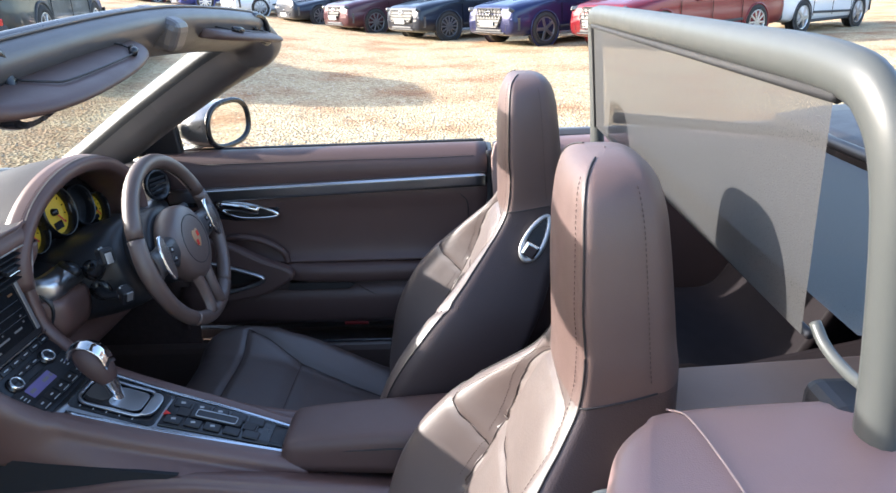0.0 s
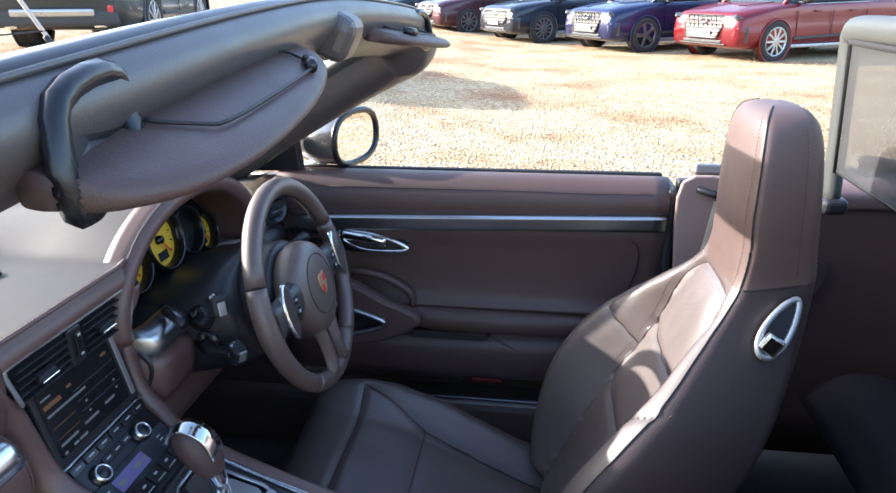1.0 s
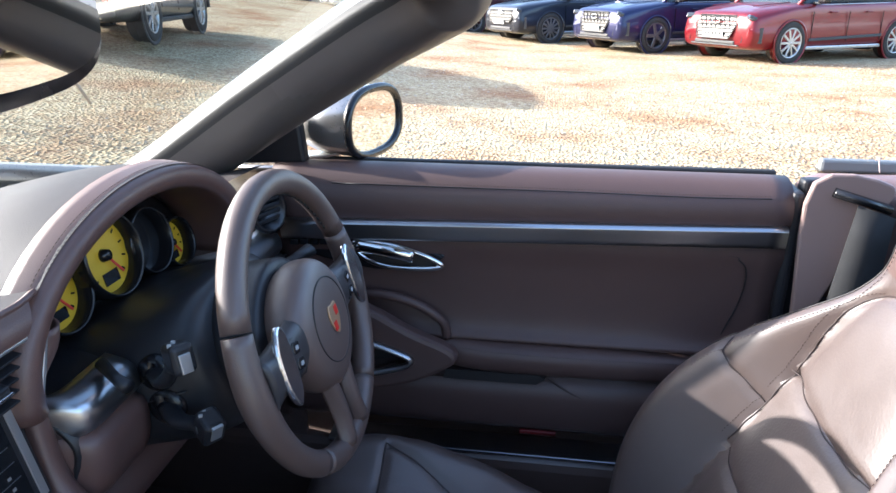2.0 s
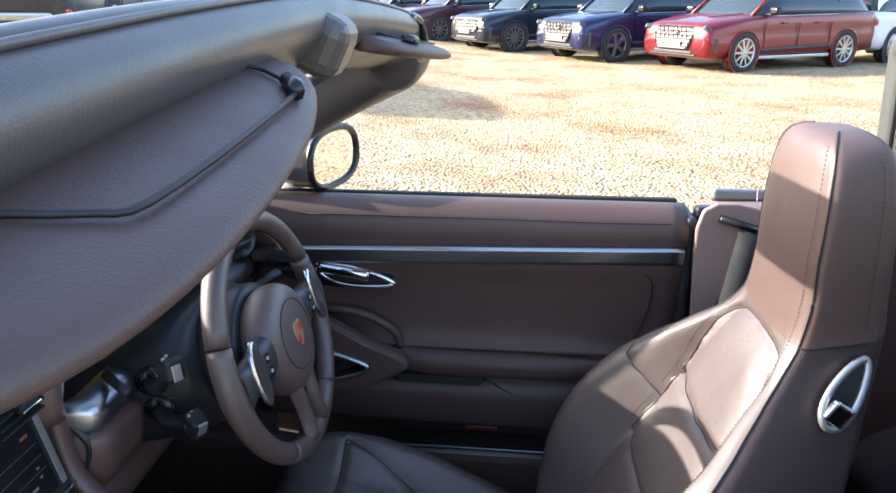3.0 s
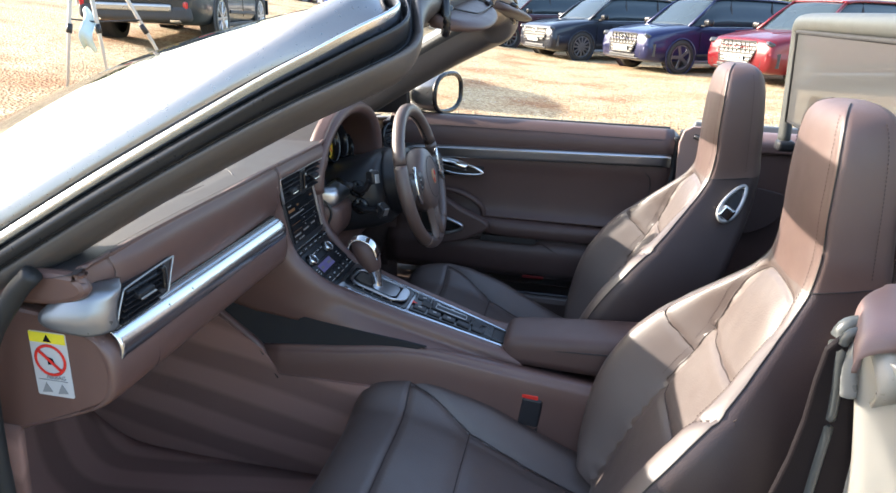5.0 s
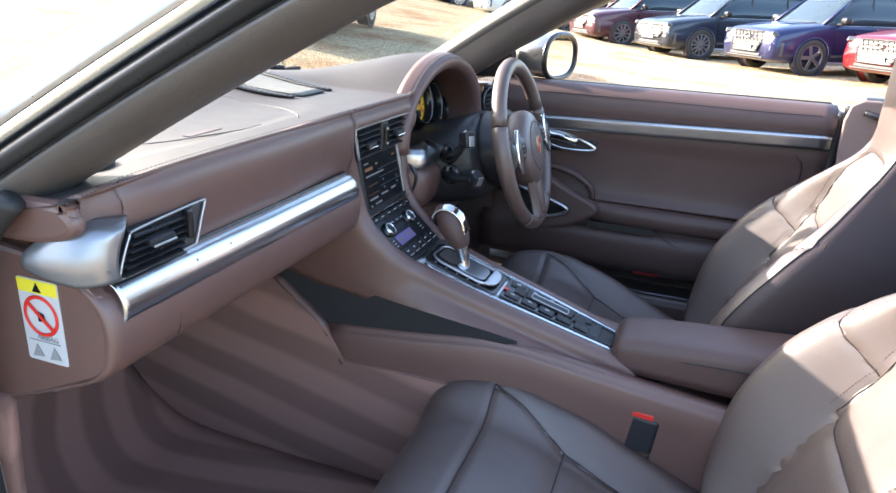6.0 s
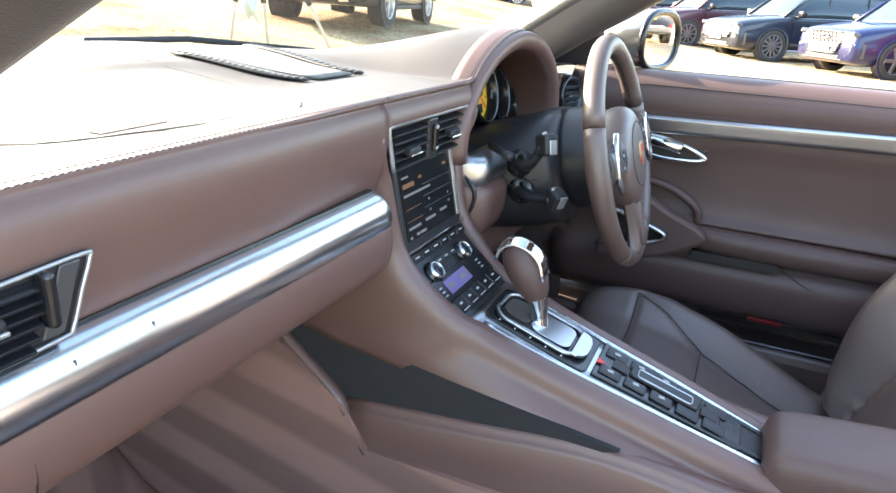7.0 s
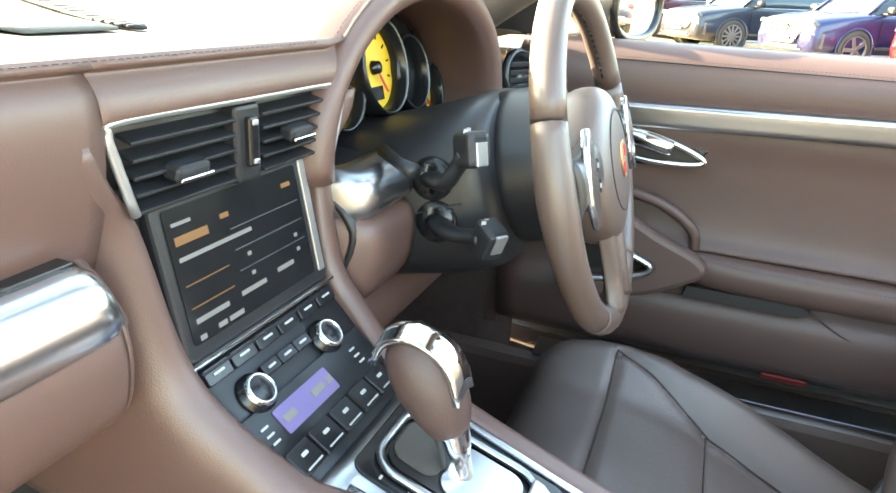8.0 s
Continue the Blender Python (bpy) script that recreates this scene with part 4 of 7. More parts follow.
rows = [[(x0, -0.727 + d, zc), ((x0 - 0.716) / 2 - 0.004, -0.728 + d, (zc + z) / 2), (-0.716, -0.722 + d, z), (-0.699, -0.706 + d, z), (-0.695, -0.691 + d, z)]
        for x0, zc, d, z in ((-0.772, 0.900, 0.0, 0.890), (-0.778, 0.908, -0.001, 0.908), (-0.776, 0.918, 0.004, 0.926), (-0.762, 0.930, 0.014, 0.942))]
rows.append([(-0.75, -0.690, 0.940), (-0.735, -0.690, 0.944), (-0.725, -0.686, 0.947), (-0.715, -0.676, 0.947), (-0.708, -0.660, 0.946)])
part("vent_cheek", bm_grid(smooth_grid(rows, 4, 4)), SILVER_CAP, dash, "satin silver cheek beside the vent", solid=0.006)

# defroster grilles and speaker on the pad
def pad_at(x, y):
    """Height of the pad under a place."""
    i = min(range(len(ys)), key=lambda k: abs(ys[k] - y))
    return float(np.interp(x, pad[i, :, 0], pad[i, :, 2]))


for xa, ya, xb, yb in ((-0.874, -0.068, -1.09, -0.075), (-0.868, 0.062, -1.13, 0.125)):
    yaw = math.degrees(math.atan2(yb - ya, xb - xa)) + 180
    rows = []
    for f in np.linspace(0, 1, 9):
        x, y = xa + (xb - xa) * f, ya + (yb - ya) * f
        w = 0.012 * (0.35 + 0.65 * math.sin(math.pi * min(1, f * 2.2 + 0.06) / 2)) if f < 0.45 else 0.012
        rows.append([(x, y - w, pad_at(x, y) + 0.0030), (x, y + w, pad_at(x, y) + 0.0030)])
    gr = part("pad_grille", bm_grid(np.array(rows)), PIPING, dash, "black slotted defroster grille", solid=0.003)
    for k in range(20):
        f = (k + 0.7) / 20.4
        x, y = xa + (xb - xa) * f, ya + (yb - ya) * f
        part("grille_slat", bm_box((0.0030, 0.022, 0.0022), (x, y, pad_at(x, y) + 0.0042), (0, 0, yaw + 22), bevel=0.0006, seg=1), PAD_LEATHER, gr)
rows = [[(x, y, pad_at(x, y) + 0.0028) for y in np.linspace(y0, y1, 7)] for x, y0, y1 in ((-0.872, -0.044, 0.040), (-0.95, -0.050, 0.055), (-1.03, -0.058, 0.072), (-1.10, -0.064, 0.088))]
part("speaker_cover", bm_grid(smooth_grid(rows, 3, 1)), mat("speaker mesh", (0.17, 0.165, 0.15), 0.6, bump=0.8, bscale=900, cell=True), dash, "grey speaker mesh", solid=0.003)
ring = [(-0.835 + 0.050 * math.cos(a), -0.605 + 0.030 * math.sin(a)) for a in np.linspace(0, 2 * math.pi, 29)[:-1]]
sv = part("window_vent", bm_tube([(x, y, pad_at(x, y) + 0.003) for x, y in ring], 0.0042, 8, closed=True), PAD_LEATHER, dash, "oval side window vent")
part("vent_hollow", bm_prism([(x, y) for x, y in ring], 0.0015, Matrix.Translation((0, 0, pad_at(-0.835, -0.605) + 0.001))), PIPING, sv)
for k in range(3):
    part("vent_slat", bm_box((0.006, 0.054, 0.003), (-0.857 + 0.022 * k, -0.605, pad_at(-0.835, -0.605) + 0.004), (0, 0, 14), bevel=0.001), PAD_LEATHER, sv)
part("demister_slot", bm_box((0.012, 0.16, 0.004), (-1.09, -0.47, 0.972), (0, 0, -14), bevel=0.001), SATIN, dash, "thin demister slot")
part("light_sensor", bm_lathe([(0.014, 0.0), (0.013, 0.006), (0.006, 0.010), (0, 0.011)], 20, pose(-1.24, -0.12, 0.985)), SATIN, dash)
part("airbag_bar", bm_box((0.012, 0.07, 0.0012), (-0.80, -0.42, 0.9865), (0, 0, 2), bevel=0), mat("embossed word", (0.09, 0.06, 0.055), 0.5), dash)
for sl in ([(-1.14, -0.150), (-1.00, -0.140), (-0.90, -0.145), (-0.835, -0.160), (-0.790, -0.200), (-0.760, -0.24)], [(-0.775, -0.32), (-0.800, -0.40), (-0.835, -0.47), (-0.90, -0.50), (-1.02, -0.51)]):
    part("pad_seam", bm_tube([(x, y, pad_at(x, y) - 0.0004) for x, y, _ in cr_line([(x, y, 0.0) for x, y in sl], 6)], 0.0016, 6), PAD_LEATHER, dash)

# ---- centre stack and console as one run ----
console = thing("center_console", "leather centre console with aluminium frame, screen and selector lever", "console")
ST = [(-0.726, 0.975, 0.138), (-0.727, 0.93, 0.131), (-0.733, 0.885, 0.104), (-0.716, 0.795, 0.092), (-0.682, 0.752, 0.088), (-0.620, 0.708, 0.074), (-0.50, 0.664, 0.064),
      (-0.36, 0.622, 0.053), (-0.235, 0.583, 0.040), (-0.19, 0.566, 0.036)]
RUN = cr_line(ST, 6)


SIDE_Z = [0.570, 0.625, 0.690, 0.735, 0.790, 0.860]
SIDE_X = [-0.238, -0.42, -0.66, -0.80, -0.885, -0.90]
SIDE_FOOT = [0.562, 0.600, 0.629, 0.646, 0.666, 0.71]


def run_frame(k):
    """Place, direction along, and outward normal at step k of the run."""
    a, b = RUN[max(k - 1, 0)], RUN[min(k + 1, len(RUN) - 1)]
    t = Vector((b[0] - a[0], 0, b[1] - a[1])).normalized()
    nrm = Vector((-t.z, 0, t.x))
    if nrm.x + nrm.z < 0:
        nrm = -nrm
    return Vector((RUN[k][0], 0.006 if k > 30 else 0.0, RUN[k][1])), t, nrm, RUN[k][2]


for s in (-1, 1):
    rows = []
    for k in range(4, len(RUN)):
        c, t, nrm, w = run_frame(k)
        f = min(1.0, (k - 6) / 18)
        pr = 1.0 - 0.75 * min(1.0, max(0.0, (k - 20) / 10))
        row = [c + Vector((0, s * (w + yy), 0)) + nrm * hh + Vector((0, 0, zz)) for yy, hh, zz in
               ((-0.001, -0.006, 0), (0.001, 0.006 * pr, 0), (0.008, 0.010 * pr, 0), (0.018, 0.008 * pr, 0), (0.027, -0.002 - 0.006 * (1 - pr), 0), (0.031, -0.013 - 0.005 * f, -0.006 * f))]
        # the side falls away from the roll to the knee pad's upper edge
        foot = Vector((float(np.interp(c.z, SIDE_Z, SIDE_X)), s * 0.118 + 0.003, float(np.interp(c.z, SIDE_Z, SIDE_FOOT))))
        keep = max(0.0, min(1.0, (0.90 - c.z) / 0.06))
        foot = (row[-1] + Vector((-0.02, 0, -0.012))).lerp(foot, keep)
        row += [row[5].lerp(foot, q) + Vector((0, s * 0.006 * math.sin(math.pi * q) * keep, 0)) for q in (0.25, 0.6, 1.0)]
        rows.append([tuple(v) for v in row])
    part("console_rail", bm_grid(smooth_grid(rows, 1, 3)), LEATHER_DASH, console, "brown leather console side", solid=0.004)
# black stack face and tilted button panel, then aluminium frame
rows = []
for k in range(3, 32):
    c, t, nrm, w = run_frame(k)
    rows.append([tuple(c + Vector((0, yy * w, 0)) - nrm * 0.004) for yy in (-1, -0.33, 0.33, 1)])
part("stack_face", bm_grid(np.array(rows)), BLACK, console, "black stack face", solid=0.004)
rows = []
for k in range(30, len(RUN)):
    c, t, nrm, w = run_frame(k)
    rows.append([tuple(c + Vector((0, yy * w, 0)) - nrm * 0.002) for yy in (-1, -0.5, 0.5, 1)])
part("console_frame", bm_grid(np.array(rows)), ALU, console, "brushed aluminium console frame", solid=0.004)


def on_run(x, y, up):
    """Matrix on the sloping console at a place along x: local x runs rearward, y across, z out."""
    k = min(range(len(RUN)), key=lambda i: abs(RUN[i][0] - x) if i > 14 else 9)
    c, t, nrm, w = run_frame(k)
    if t.x < 0:
        t = -t
    c = c + t * ((x - c.x) / max(t.x, 0.2))
    yv = nrm.cross(t)
    return Matrix(((t.x, 0, nrm.x, c.x + nrm.x * up), (0, 1, 0, y + 0.006), (t.z, 0, nrm.z, c.z + nrm.z * up), (0, 0, 0, 1)))


part("gate_panel", bm_prism(rounded(0.155, 0.100, 0.012), 0.005, on_run(-0.54, 0, -0.001), 0.0015), SATIN, console, "black selector gate panel")
part("button_panel", bm_prism([(-0.10, -0.045), (0.10, -0.034), (0.10, 0.034), (-0.10, 0.045)], 0.006, on_run(-0.365, 0, -0.001), 0.0015), SATIN, console, "black console switch panel")
gate = [on_run(-0.545, 0, 0.008) @ Vector((x, y, 0)) for x, y in rounded(0.122, 0.078, 0.022, 6)]
part("gate_ring", bm_tube(gate, 0.0035, 8, closed=True), ALU, console, "silver ring round the selector gate")
part("gate_lip", bm_prism([(0.0, -0.035), (0.010, -0.034), (0.018, -0.028), (0.022, -0.016), (0.023, 0), (0.022, 0.016), (0.018, 0.028), (0.010, 0.034), (0.0, 0.035)], 0.006, on_run(-0.495, 0, 0.006), 0.002), ALU, console)
part("gate_well", bm_prism(rounded(0.105, 0.062, 0.018), 0.002, on_run(-0.548, 0, 0.0055)), PIPING, console, "dark selector gate")
part("gate_plate", bm_prism(rounded(0.060, 0.058, 0.014), 0.002, on_run(-0.527, 0, 0.0078), 0.0006), ALU, console, "silver selector plate")
part("gate_slot", bm_prism(rounded(0.040, 0.046, 0.012), 0.002, on_run(-0.577, 0, 0.008)), PILLAR, console)
for k in range(5):
    part("gate_mark", bm_box((0.002, 0.004, 0.0008), tuple(on_run(-0.59 + 0.022 * k, -0.047, 0.0065).translation), (0, 18, 0), bevel=0), WHITE_MARK, console)
# switch caps in two rows with silver centre bar
for k in range(5):
    for yy in (-0.025, 0.025):
        part("switch_cap", bm_box((0.030, 0.020, 0.004), tuple(on_run(-0.440 + 0.034 * k, yy * (1 - 0.05 * k), 0.007).translation), (0, 18, 0), bevel=0.002), BLACK, console)
        if k < 3:
            part("switch_mark", bm_box((0.008, 0.006, 0.0008), tuple(on_run(-0.440 + 0.034 * k, yy * (1 - 0.05 * k), 0.0095).translation), (0, 18, 20), bevel=0), WHITE_MARK, console)
part("hazard_mark", bm_prism([(-0.006, -0.007), (-0.006, 0.007), (0.006, 0.0)], 0.001, on_run(-0.455, -0.012, 0.008)), RED, console)
part("roof_switch", bm_prism(rounded(0.095, 0.022, 0.004), 0.006, on_run(-0.372, 0.002, 0.006), 0.002), BLACK, console)
sw = [on_run(-0.372, 0.002, 0.0125) @ Vector((x, y, 0)) for x, y in rounded(0.075, 0.020, 0.004, 3)]
part("switch_border", bm_tube(sw, 0.0012, 6, closed=True), ALU, console, "thin silver switch border")
for xx in (-0.43, -0.312):
    part("switch_well", bm_box((0.022, 0.022, 0.002), tuple(on_run(xx, 0.002, 0.0075).translation), (0, 18, 0), bevel=0), PIPING, console)
tray = [on_run(-0.262, 0, 0.0045) @ Vector((x, y * (1 - 1.2 * (x + 0.035)), 0)) for x, y in rounded(0.078, 0.060, 0.012, 4)]
part("tray_rim", bm_tube(tray, 0.003, 8, closed=True), SATIN, console, "black tray rim")
part("tray", bm_prism(rounded(0.074, 0.055, 0.012), 0.003, on_run(-0.262, 0, 0.0005)), PIPING, console, "dark storage tray")

border = [run_frame(k) for k in range(31, len(RUN) - 1)]
for s in (-1, 1):
    part("frame_edge", bm_tube([c + Vector((0, s * (w - 0.004), 0)) + nrm * 0.0020 for c, t, nrm, w in border], 0.0042, 8, 0.6), POLISHED, console, "bright aluminium console edge")
c, t, nrm, w = border[-1]
part("frame_end", bm_tube([c + Vector((0, yy, 0)) + nrm * 0.0020 for yy in (0.004 - w, 0.0, w - 0.004)], 0.0042, 8, 0.6), POLISHED, console, "bright aluminium console edge")

# selector lever
lever = part("selector_shaft", bm_tube(cr_line([(-0.545, 0.006, 0.672), (-0.547, 0.006, 0.69), (-0.550, 0.006, 0.712), (-0.556, 0.006, 0.73)], 4), [0.015, 0.0145, 0.014, 0.0135, 0.013, 0.0125, 0.0125, 0.013, 0.0135, 0.014, 0.015, 0.016, 0.016], 16), CHROME, console, "chrome selector shaft")
knob = [(-0.552, 0.716, 0.011), (-0.556, 0.728, 0.0185), (-0.565, 0.746, 0.0250), (-0.576, 0.766, 0.0270), (-0.585, 0.784, 0.023), (-0.589, 0.794, 0.013), (-0.591, 0.797, 0.002)]
part("selector_knob", bm_grid(smooth_grid([[(x + r * 0.95 * math.cos(a), 0.006 + r * math.sin(a), z + 0.3 * r * math.cos(a)) for a in np.linspace(0, 2 * math.pi, 17)[:-1]] for x, z, r in knob], 4, 2, cv=True), cv=True, caps=True), DOOR_LEATHER, console, "brown leather selector knob")
cap = [(-0.545, 0.760), (-0.553, 0.784), (-0.569, 0.798), (-0.589, 0.802), (-0.606, 0.794), (-0.613, 0.778)]
part("knob_cap", bm_grid(smooth_grid([[(x, 0.006 + yy, z - abs(yy) * 0.4) for yy in (-0.016, -0.008, 0, 0.008, 0.016)] for x, z in cap], 3, 3)), CHROME, console, "chrome selector cap", solid=0.006)

# centre vents
VX = -0.717
cvent = part("centre_vent", bm_prism([(-0.116, 0.900), (0.110, 0.886), (0.128, 0.949), (-0.124, 0.951)], 0.006, Matrix(((0, 0, 1, VX - 0.022), (1, 0, 0, 0), (0, 1, 0, 0), (0, 0, 0, 1)))), SATIN, console, "twin black centre air vent")
for k in range(5):
    for yy, wd in ((-0.064, 0.094), (0.058, 0.088)):
        part("vent_slat", bm_box((0.018, wd, 0.0028), (VX - 0.008, yy, 0.901 + 0.0105 * k), (0, 18, 0), bevel=0.001), BLACK, cvent)
part("vent_divider", bm_box((0.016, 0.028, 0.056), (VX - 0.007, -0.004, 0.922), bevel=0.003), BLACK, cvent)
part("vent_wheel", bm_box((0.010, 0.010, 0.036), (VX + 0.001, -0.004, 0.924), bevel=0.002), SATIN, cvent)
for zz in (0.910, 0.938):
    part("wheel_mark", bm_box((0.003, 0.006, 0.004), (VX + 0.0062, -0.004, zz), bevel=0.001), BRIGHT, cvent)
for yy, zz in ((-0.070, 0.918), (0.054, 0.922)):
    part("vent_tab", bm_box((0.014, 0.030, 0.011), (VX + 0.002, yy, zz), (0, 15, 0), bevel=0.003), BLACK, cvent)
    part("tab_edge", bm_box((0.003, 0.030, 0.003), (VX + 0.010, yy, zz - 0.004), bevel=0.001), CHROME, cvent)
cf = [(VX, v[0], v[1]) for v in [(-0.113, 0.898), (-0.124, 0.935), (-0.127, 0.949), (-0.117, 0.955), (0.0, 0.954), (0.112, 0.953), (0.130, 0.949), (0.126, 0.930), (0.112, 0.893), (0.104, 0.885)]]
part("vent_frame", bm_tube(cr_line(cf, 4), 0.0032, 8), BRIGHT, cvent, "satin silver vent frame")
part("vent_side", bm_prism([(0.101, 0.884), (0.112, 0.890), (0.129, 0.948), (0.116, 0.948)], 0.005, Matrix(((0, 0, 1, VX - 0.005), (1, 0, 0, 0), (0, 1, 0, 0), (0, 0, 0, 1)))), BRIGHT, cvent, "satin silver vent cheek")

# screen
SM = Matrix(((0, -0.21, 0.978, -0.7305), (1, 0, 0, -0.004), (0, 0.978, 0.21, 0.840), (0, 0, 0, 1)))
screen = part("screen_bezel", bm_prism(rounded(0.180, 0.114, 0.010), 0.014, SM, 0.003), BLACK, console, "black infotainment screen surround")
part("screen", bm_prism(rounded(0.150, 0.094, 0.003), 0.001, SM @ Matrix.Translation((-0.006, 0.002, 0.0142))), SCREEN, screen, "dark radio display with faint text")
part("screen_edge", bm_prism(rounded(0.009, 0.098, 0.002), 0.002, SM @ Matrix.Translation((0.080, 0.002, 0.0136)), 0.0006), BRIGHT, screen, "pale screen side strip")


def bar(parent, m, x, y, w, h, material):
    return part("text_bar", bm_prism([(x, y), (x + w, y), (x + w, y + 0.6 * h), (x, y + 0.6 * h)], 0.0006, m @ Matrix.Translation((0, 0, 0.0154))), material, parent)


for bx, by, bw, bh, mt in ((-0.076, 0.037, 0.018, 0.004, LCD_ON), (-0.076, 0.024, 0.032, 0.010, LCD_AMBER), (-0.030, 0.030, 0.009, 0.006, LCD_AMBER), (0.046, 0.034, 0.012, 0.006, LCD_AMBER),
                           (-0.076, 0.013, 0.076, 0.005, LCD_ON), (-0.076, -0.004, 0.044, 0.0012, LCD_AMBER), (-0.076, -0.020, 0.044, 0.0012, LCD_AMBER),
                           (-0.010, -0.004, 0.004, 0.005, LCD_ON), (0.050, -0.008, 0.004, 0.005, LCD_ON), (-0.010, -0.019, 0.004, 0.005, LCD_ON), (0.050, -0.020, 0.004, 0.005, LCD_ON),
                           (-0.075, -0.031, 0.034, 0.006, LCD_ON), (-0.026, -0.030, 0.030, 0.006, LCD_ON), (0.020, -0.028, 0.022, 0.006, LCD_ON), (-0.056, -0.042, 0.009, 0.006, LCD_ON), (-0.044, -0.042, 0.016, 0.006, LCD_ON), (-0.075, -0.043, 0.006, 0.006, LCD_ON)):
    bar(screen, SM, bx, by, bw, bh, mt)
for by in (-0.012, 0.004, 0.020):
    bar(screen, SM, -0.022, by, 0.086, 0.0008, SILVER_CAP)
part("disc_slot", bm_box((0.010, 0.165, 0.006), (-0.706, -0.004, 0.778), (0, 20, 0), bevel=0.002), SATIN, console, "disc slot")
part("disc_slot_edge", bm_box((0.005, 0.184, 0.003), (-0.703, -0.004, 0.7865), bevel=0.001), CHROME, console, "chrome bar under the screen")


def stack_m(f, y, up=0.0):
    """Matrix on the lower stack: f runs from 0 under the screen to 1 at the aluminium frame."""
    k = 18 + f * 11
    i = int(k)
    c, t, nrm, w = run_frame(i)
    c2 = run_frame(min(i + 1, len(RUN) - 1))[0]
    c = c.lerp(c2, k - i)
    if t.z > 0:
        t = -t
    return Matrix(((0, -t.x, nrm.x, c.x + nrm.x * up), (1, 0, 0, y), (0, -t.z, nrm.z, c.z + nrm.z * up), (0, 0, 0, 1)))


for k in range(6):
    part("stack_button", bm_prism(rounded(0.026, 0.013, 0.002), 0.005, stack_m(0.24, -0.072 + 0.0285 * k), 0.001), SATIN, console)
    part("button_mark", bm_prism(rounded(0.011, 0.0018, 0.0006), 0.0006, stack_m(0.24, -0.072 + 0.0285 * k, 0.0052)), WHITE_MARK, console)
for yy in (-0.056, 0.040):
    part("rotary_knob", bm_lathe([(0.016, 0.0), (0.016, 0.003), (0.0135, 0.004), (0.0130, 0.009), (0.0120, 0.010), (0.0, 0.010)], 28, stack_m(0.54, yy)), SATIN, console, "black rotary knob")
    part("knob_ring", bm_lathe([(0.0100, 0.0100), (0.0108, 0.0112), (0.0122, 0.0106), (0.0134, 0.008)], 28, stack_m(0.54, yy)), CHROME, console, "chrome knob ring")
for k in range(3):
    part("stack_button", bm_prism(rounded(0.020, 0.010, 0.002), 0.005, stack_m(0.46, -0.030 + 0.021 * k), 0.001), SATIN, console)
    part("button_mark", bm_prism(rounded(0.009, 0.0018, 0.0006), 0.0006, stack_m(0.46, -0.030 + 0.021 * k, 0.0052)), WHITE_MARK, console)
part("climate_panel", bm_prism(rounded(0.165, 0.040, 0.003), 0.003, stack_m(0.78, -0.004), 0.001), SATIN, console)
part("climate_display", bm_prism(rounded(0.070, 0.021, 0.002), 0.001, stack_m(0.77, -0.024, 0.0033)), LCD_VIOLET, console, "violet climate display")
for bx, bw in ((-0.026, 0.014), (0.012, 0.016), (0.028, 0.006)):
    part("display_digit", bm_prism(rounded(bw, 0.006, 0.001), 0.0006, stack_m(0.77, bx - 0.022, 0.0045)), LCD_ON, console)
for k in range(3):
    part("button_mark", bm_prism(rounded(0.008, 0.0018, 0.0006), 0.0006, stack_m(0.73 + 0.05 * k, -0.073, 0.0036)), WHITE_MARK, console)
    part("button_mark", bm_prism(rounded(0.008, 0.0018, 0.0006), 0.0006, stack_m(0.73 + 0.05 * k, 0.052, 0.0036)), WHITE_MARK, console)
for k in range(5):
    part("climate_button", bm_prism(rounded(0.027, 0.022, 0.002), 0.006, stack_m(0.98, -0.066 + 0.029 * k), 0.0015), SATIN, console)
    part("button_mark", bm_prism(rounded(0.007, 0.003, 0.001), 0.0006, stack_m(0.965, -0.066 + 0.029 * k, 0.0063)), WHITE_MARK, console)
    part("button_lamp", bm_prism(rounded(0.018, 0.0014, 0.0005), 0.0006, stack_m(1.03, -0.066 + 0.029 * k, 0.0063)), WHITE_MARK, console)

# lower console, knee pad and armrest
rows = []
for x, zt, w in ((-0.775, 0.562, 0.128), (-0.60, 0.580, 0.126), (-0.42, 0.598, 0.122), (-0.24, 0.575, 0.114), (0.0, 0.545, 0.106), (0.20, 0.54, 0.105)):
    rows.append([(x, -w + 0.012, 0.23), (x, -w, zt - 0.05), (x, -w + 0.006, zt - 0.008), (x, -w + 0.02, zt), (x, 0, zt - 0.03), (x, w - 0.02, zt), (x, w - 0.006, zt - 0.008), (x, w, zt - 0.05), (x, w - 0.012, 0.23)])
part("lower_console", bm_grid(smooth_grid(rows, 4, 3)), LEATHER_DASH, console, "brown leather tunnel cover", solid=0.006)
KNEE = mat("dark knee pad cloth", (0.018, 0.018, 0.02), 0.8, bump=0.5, bscale=900)
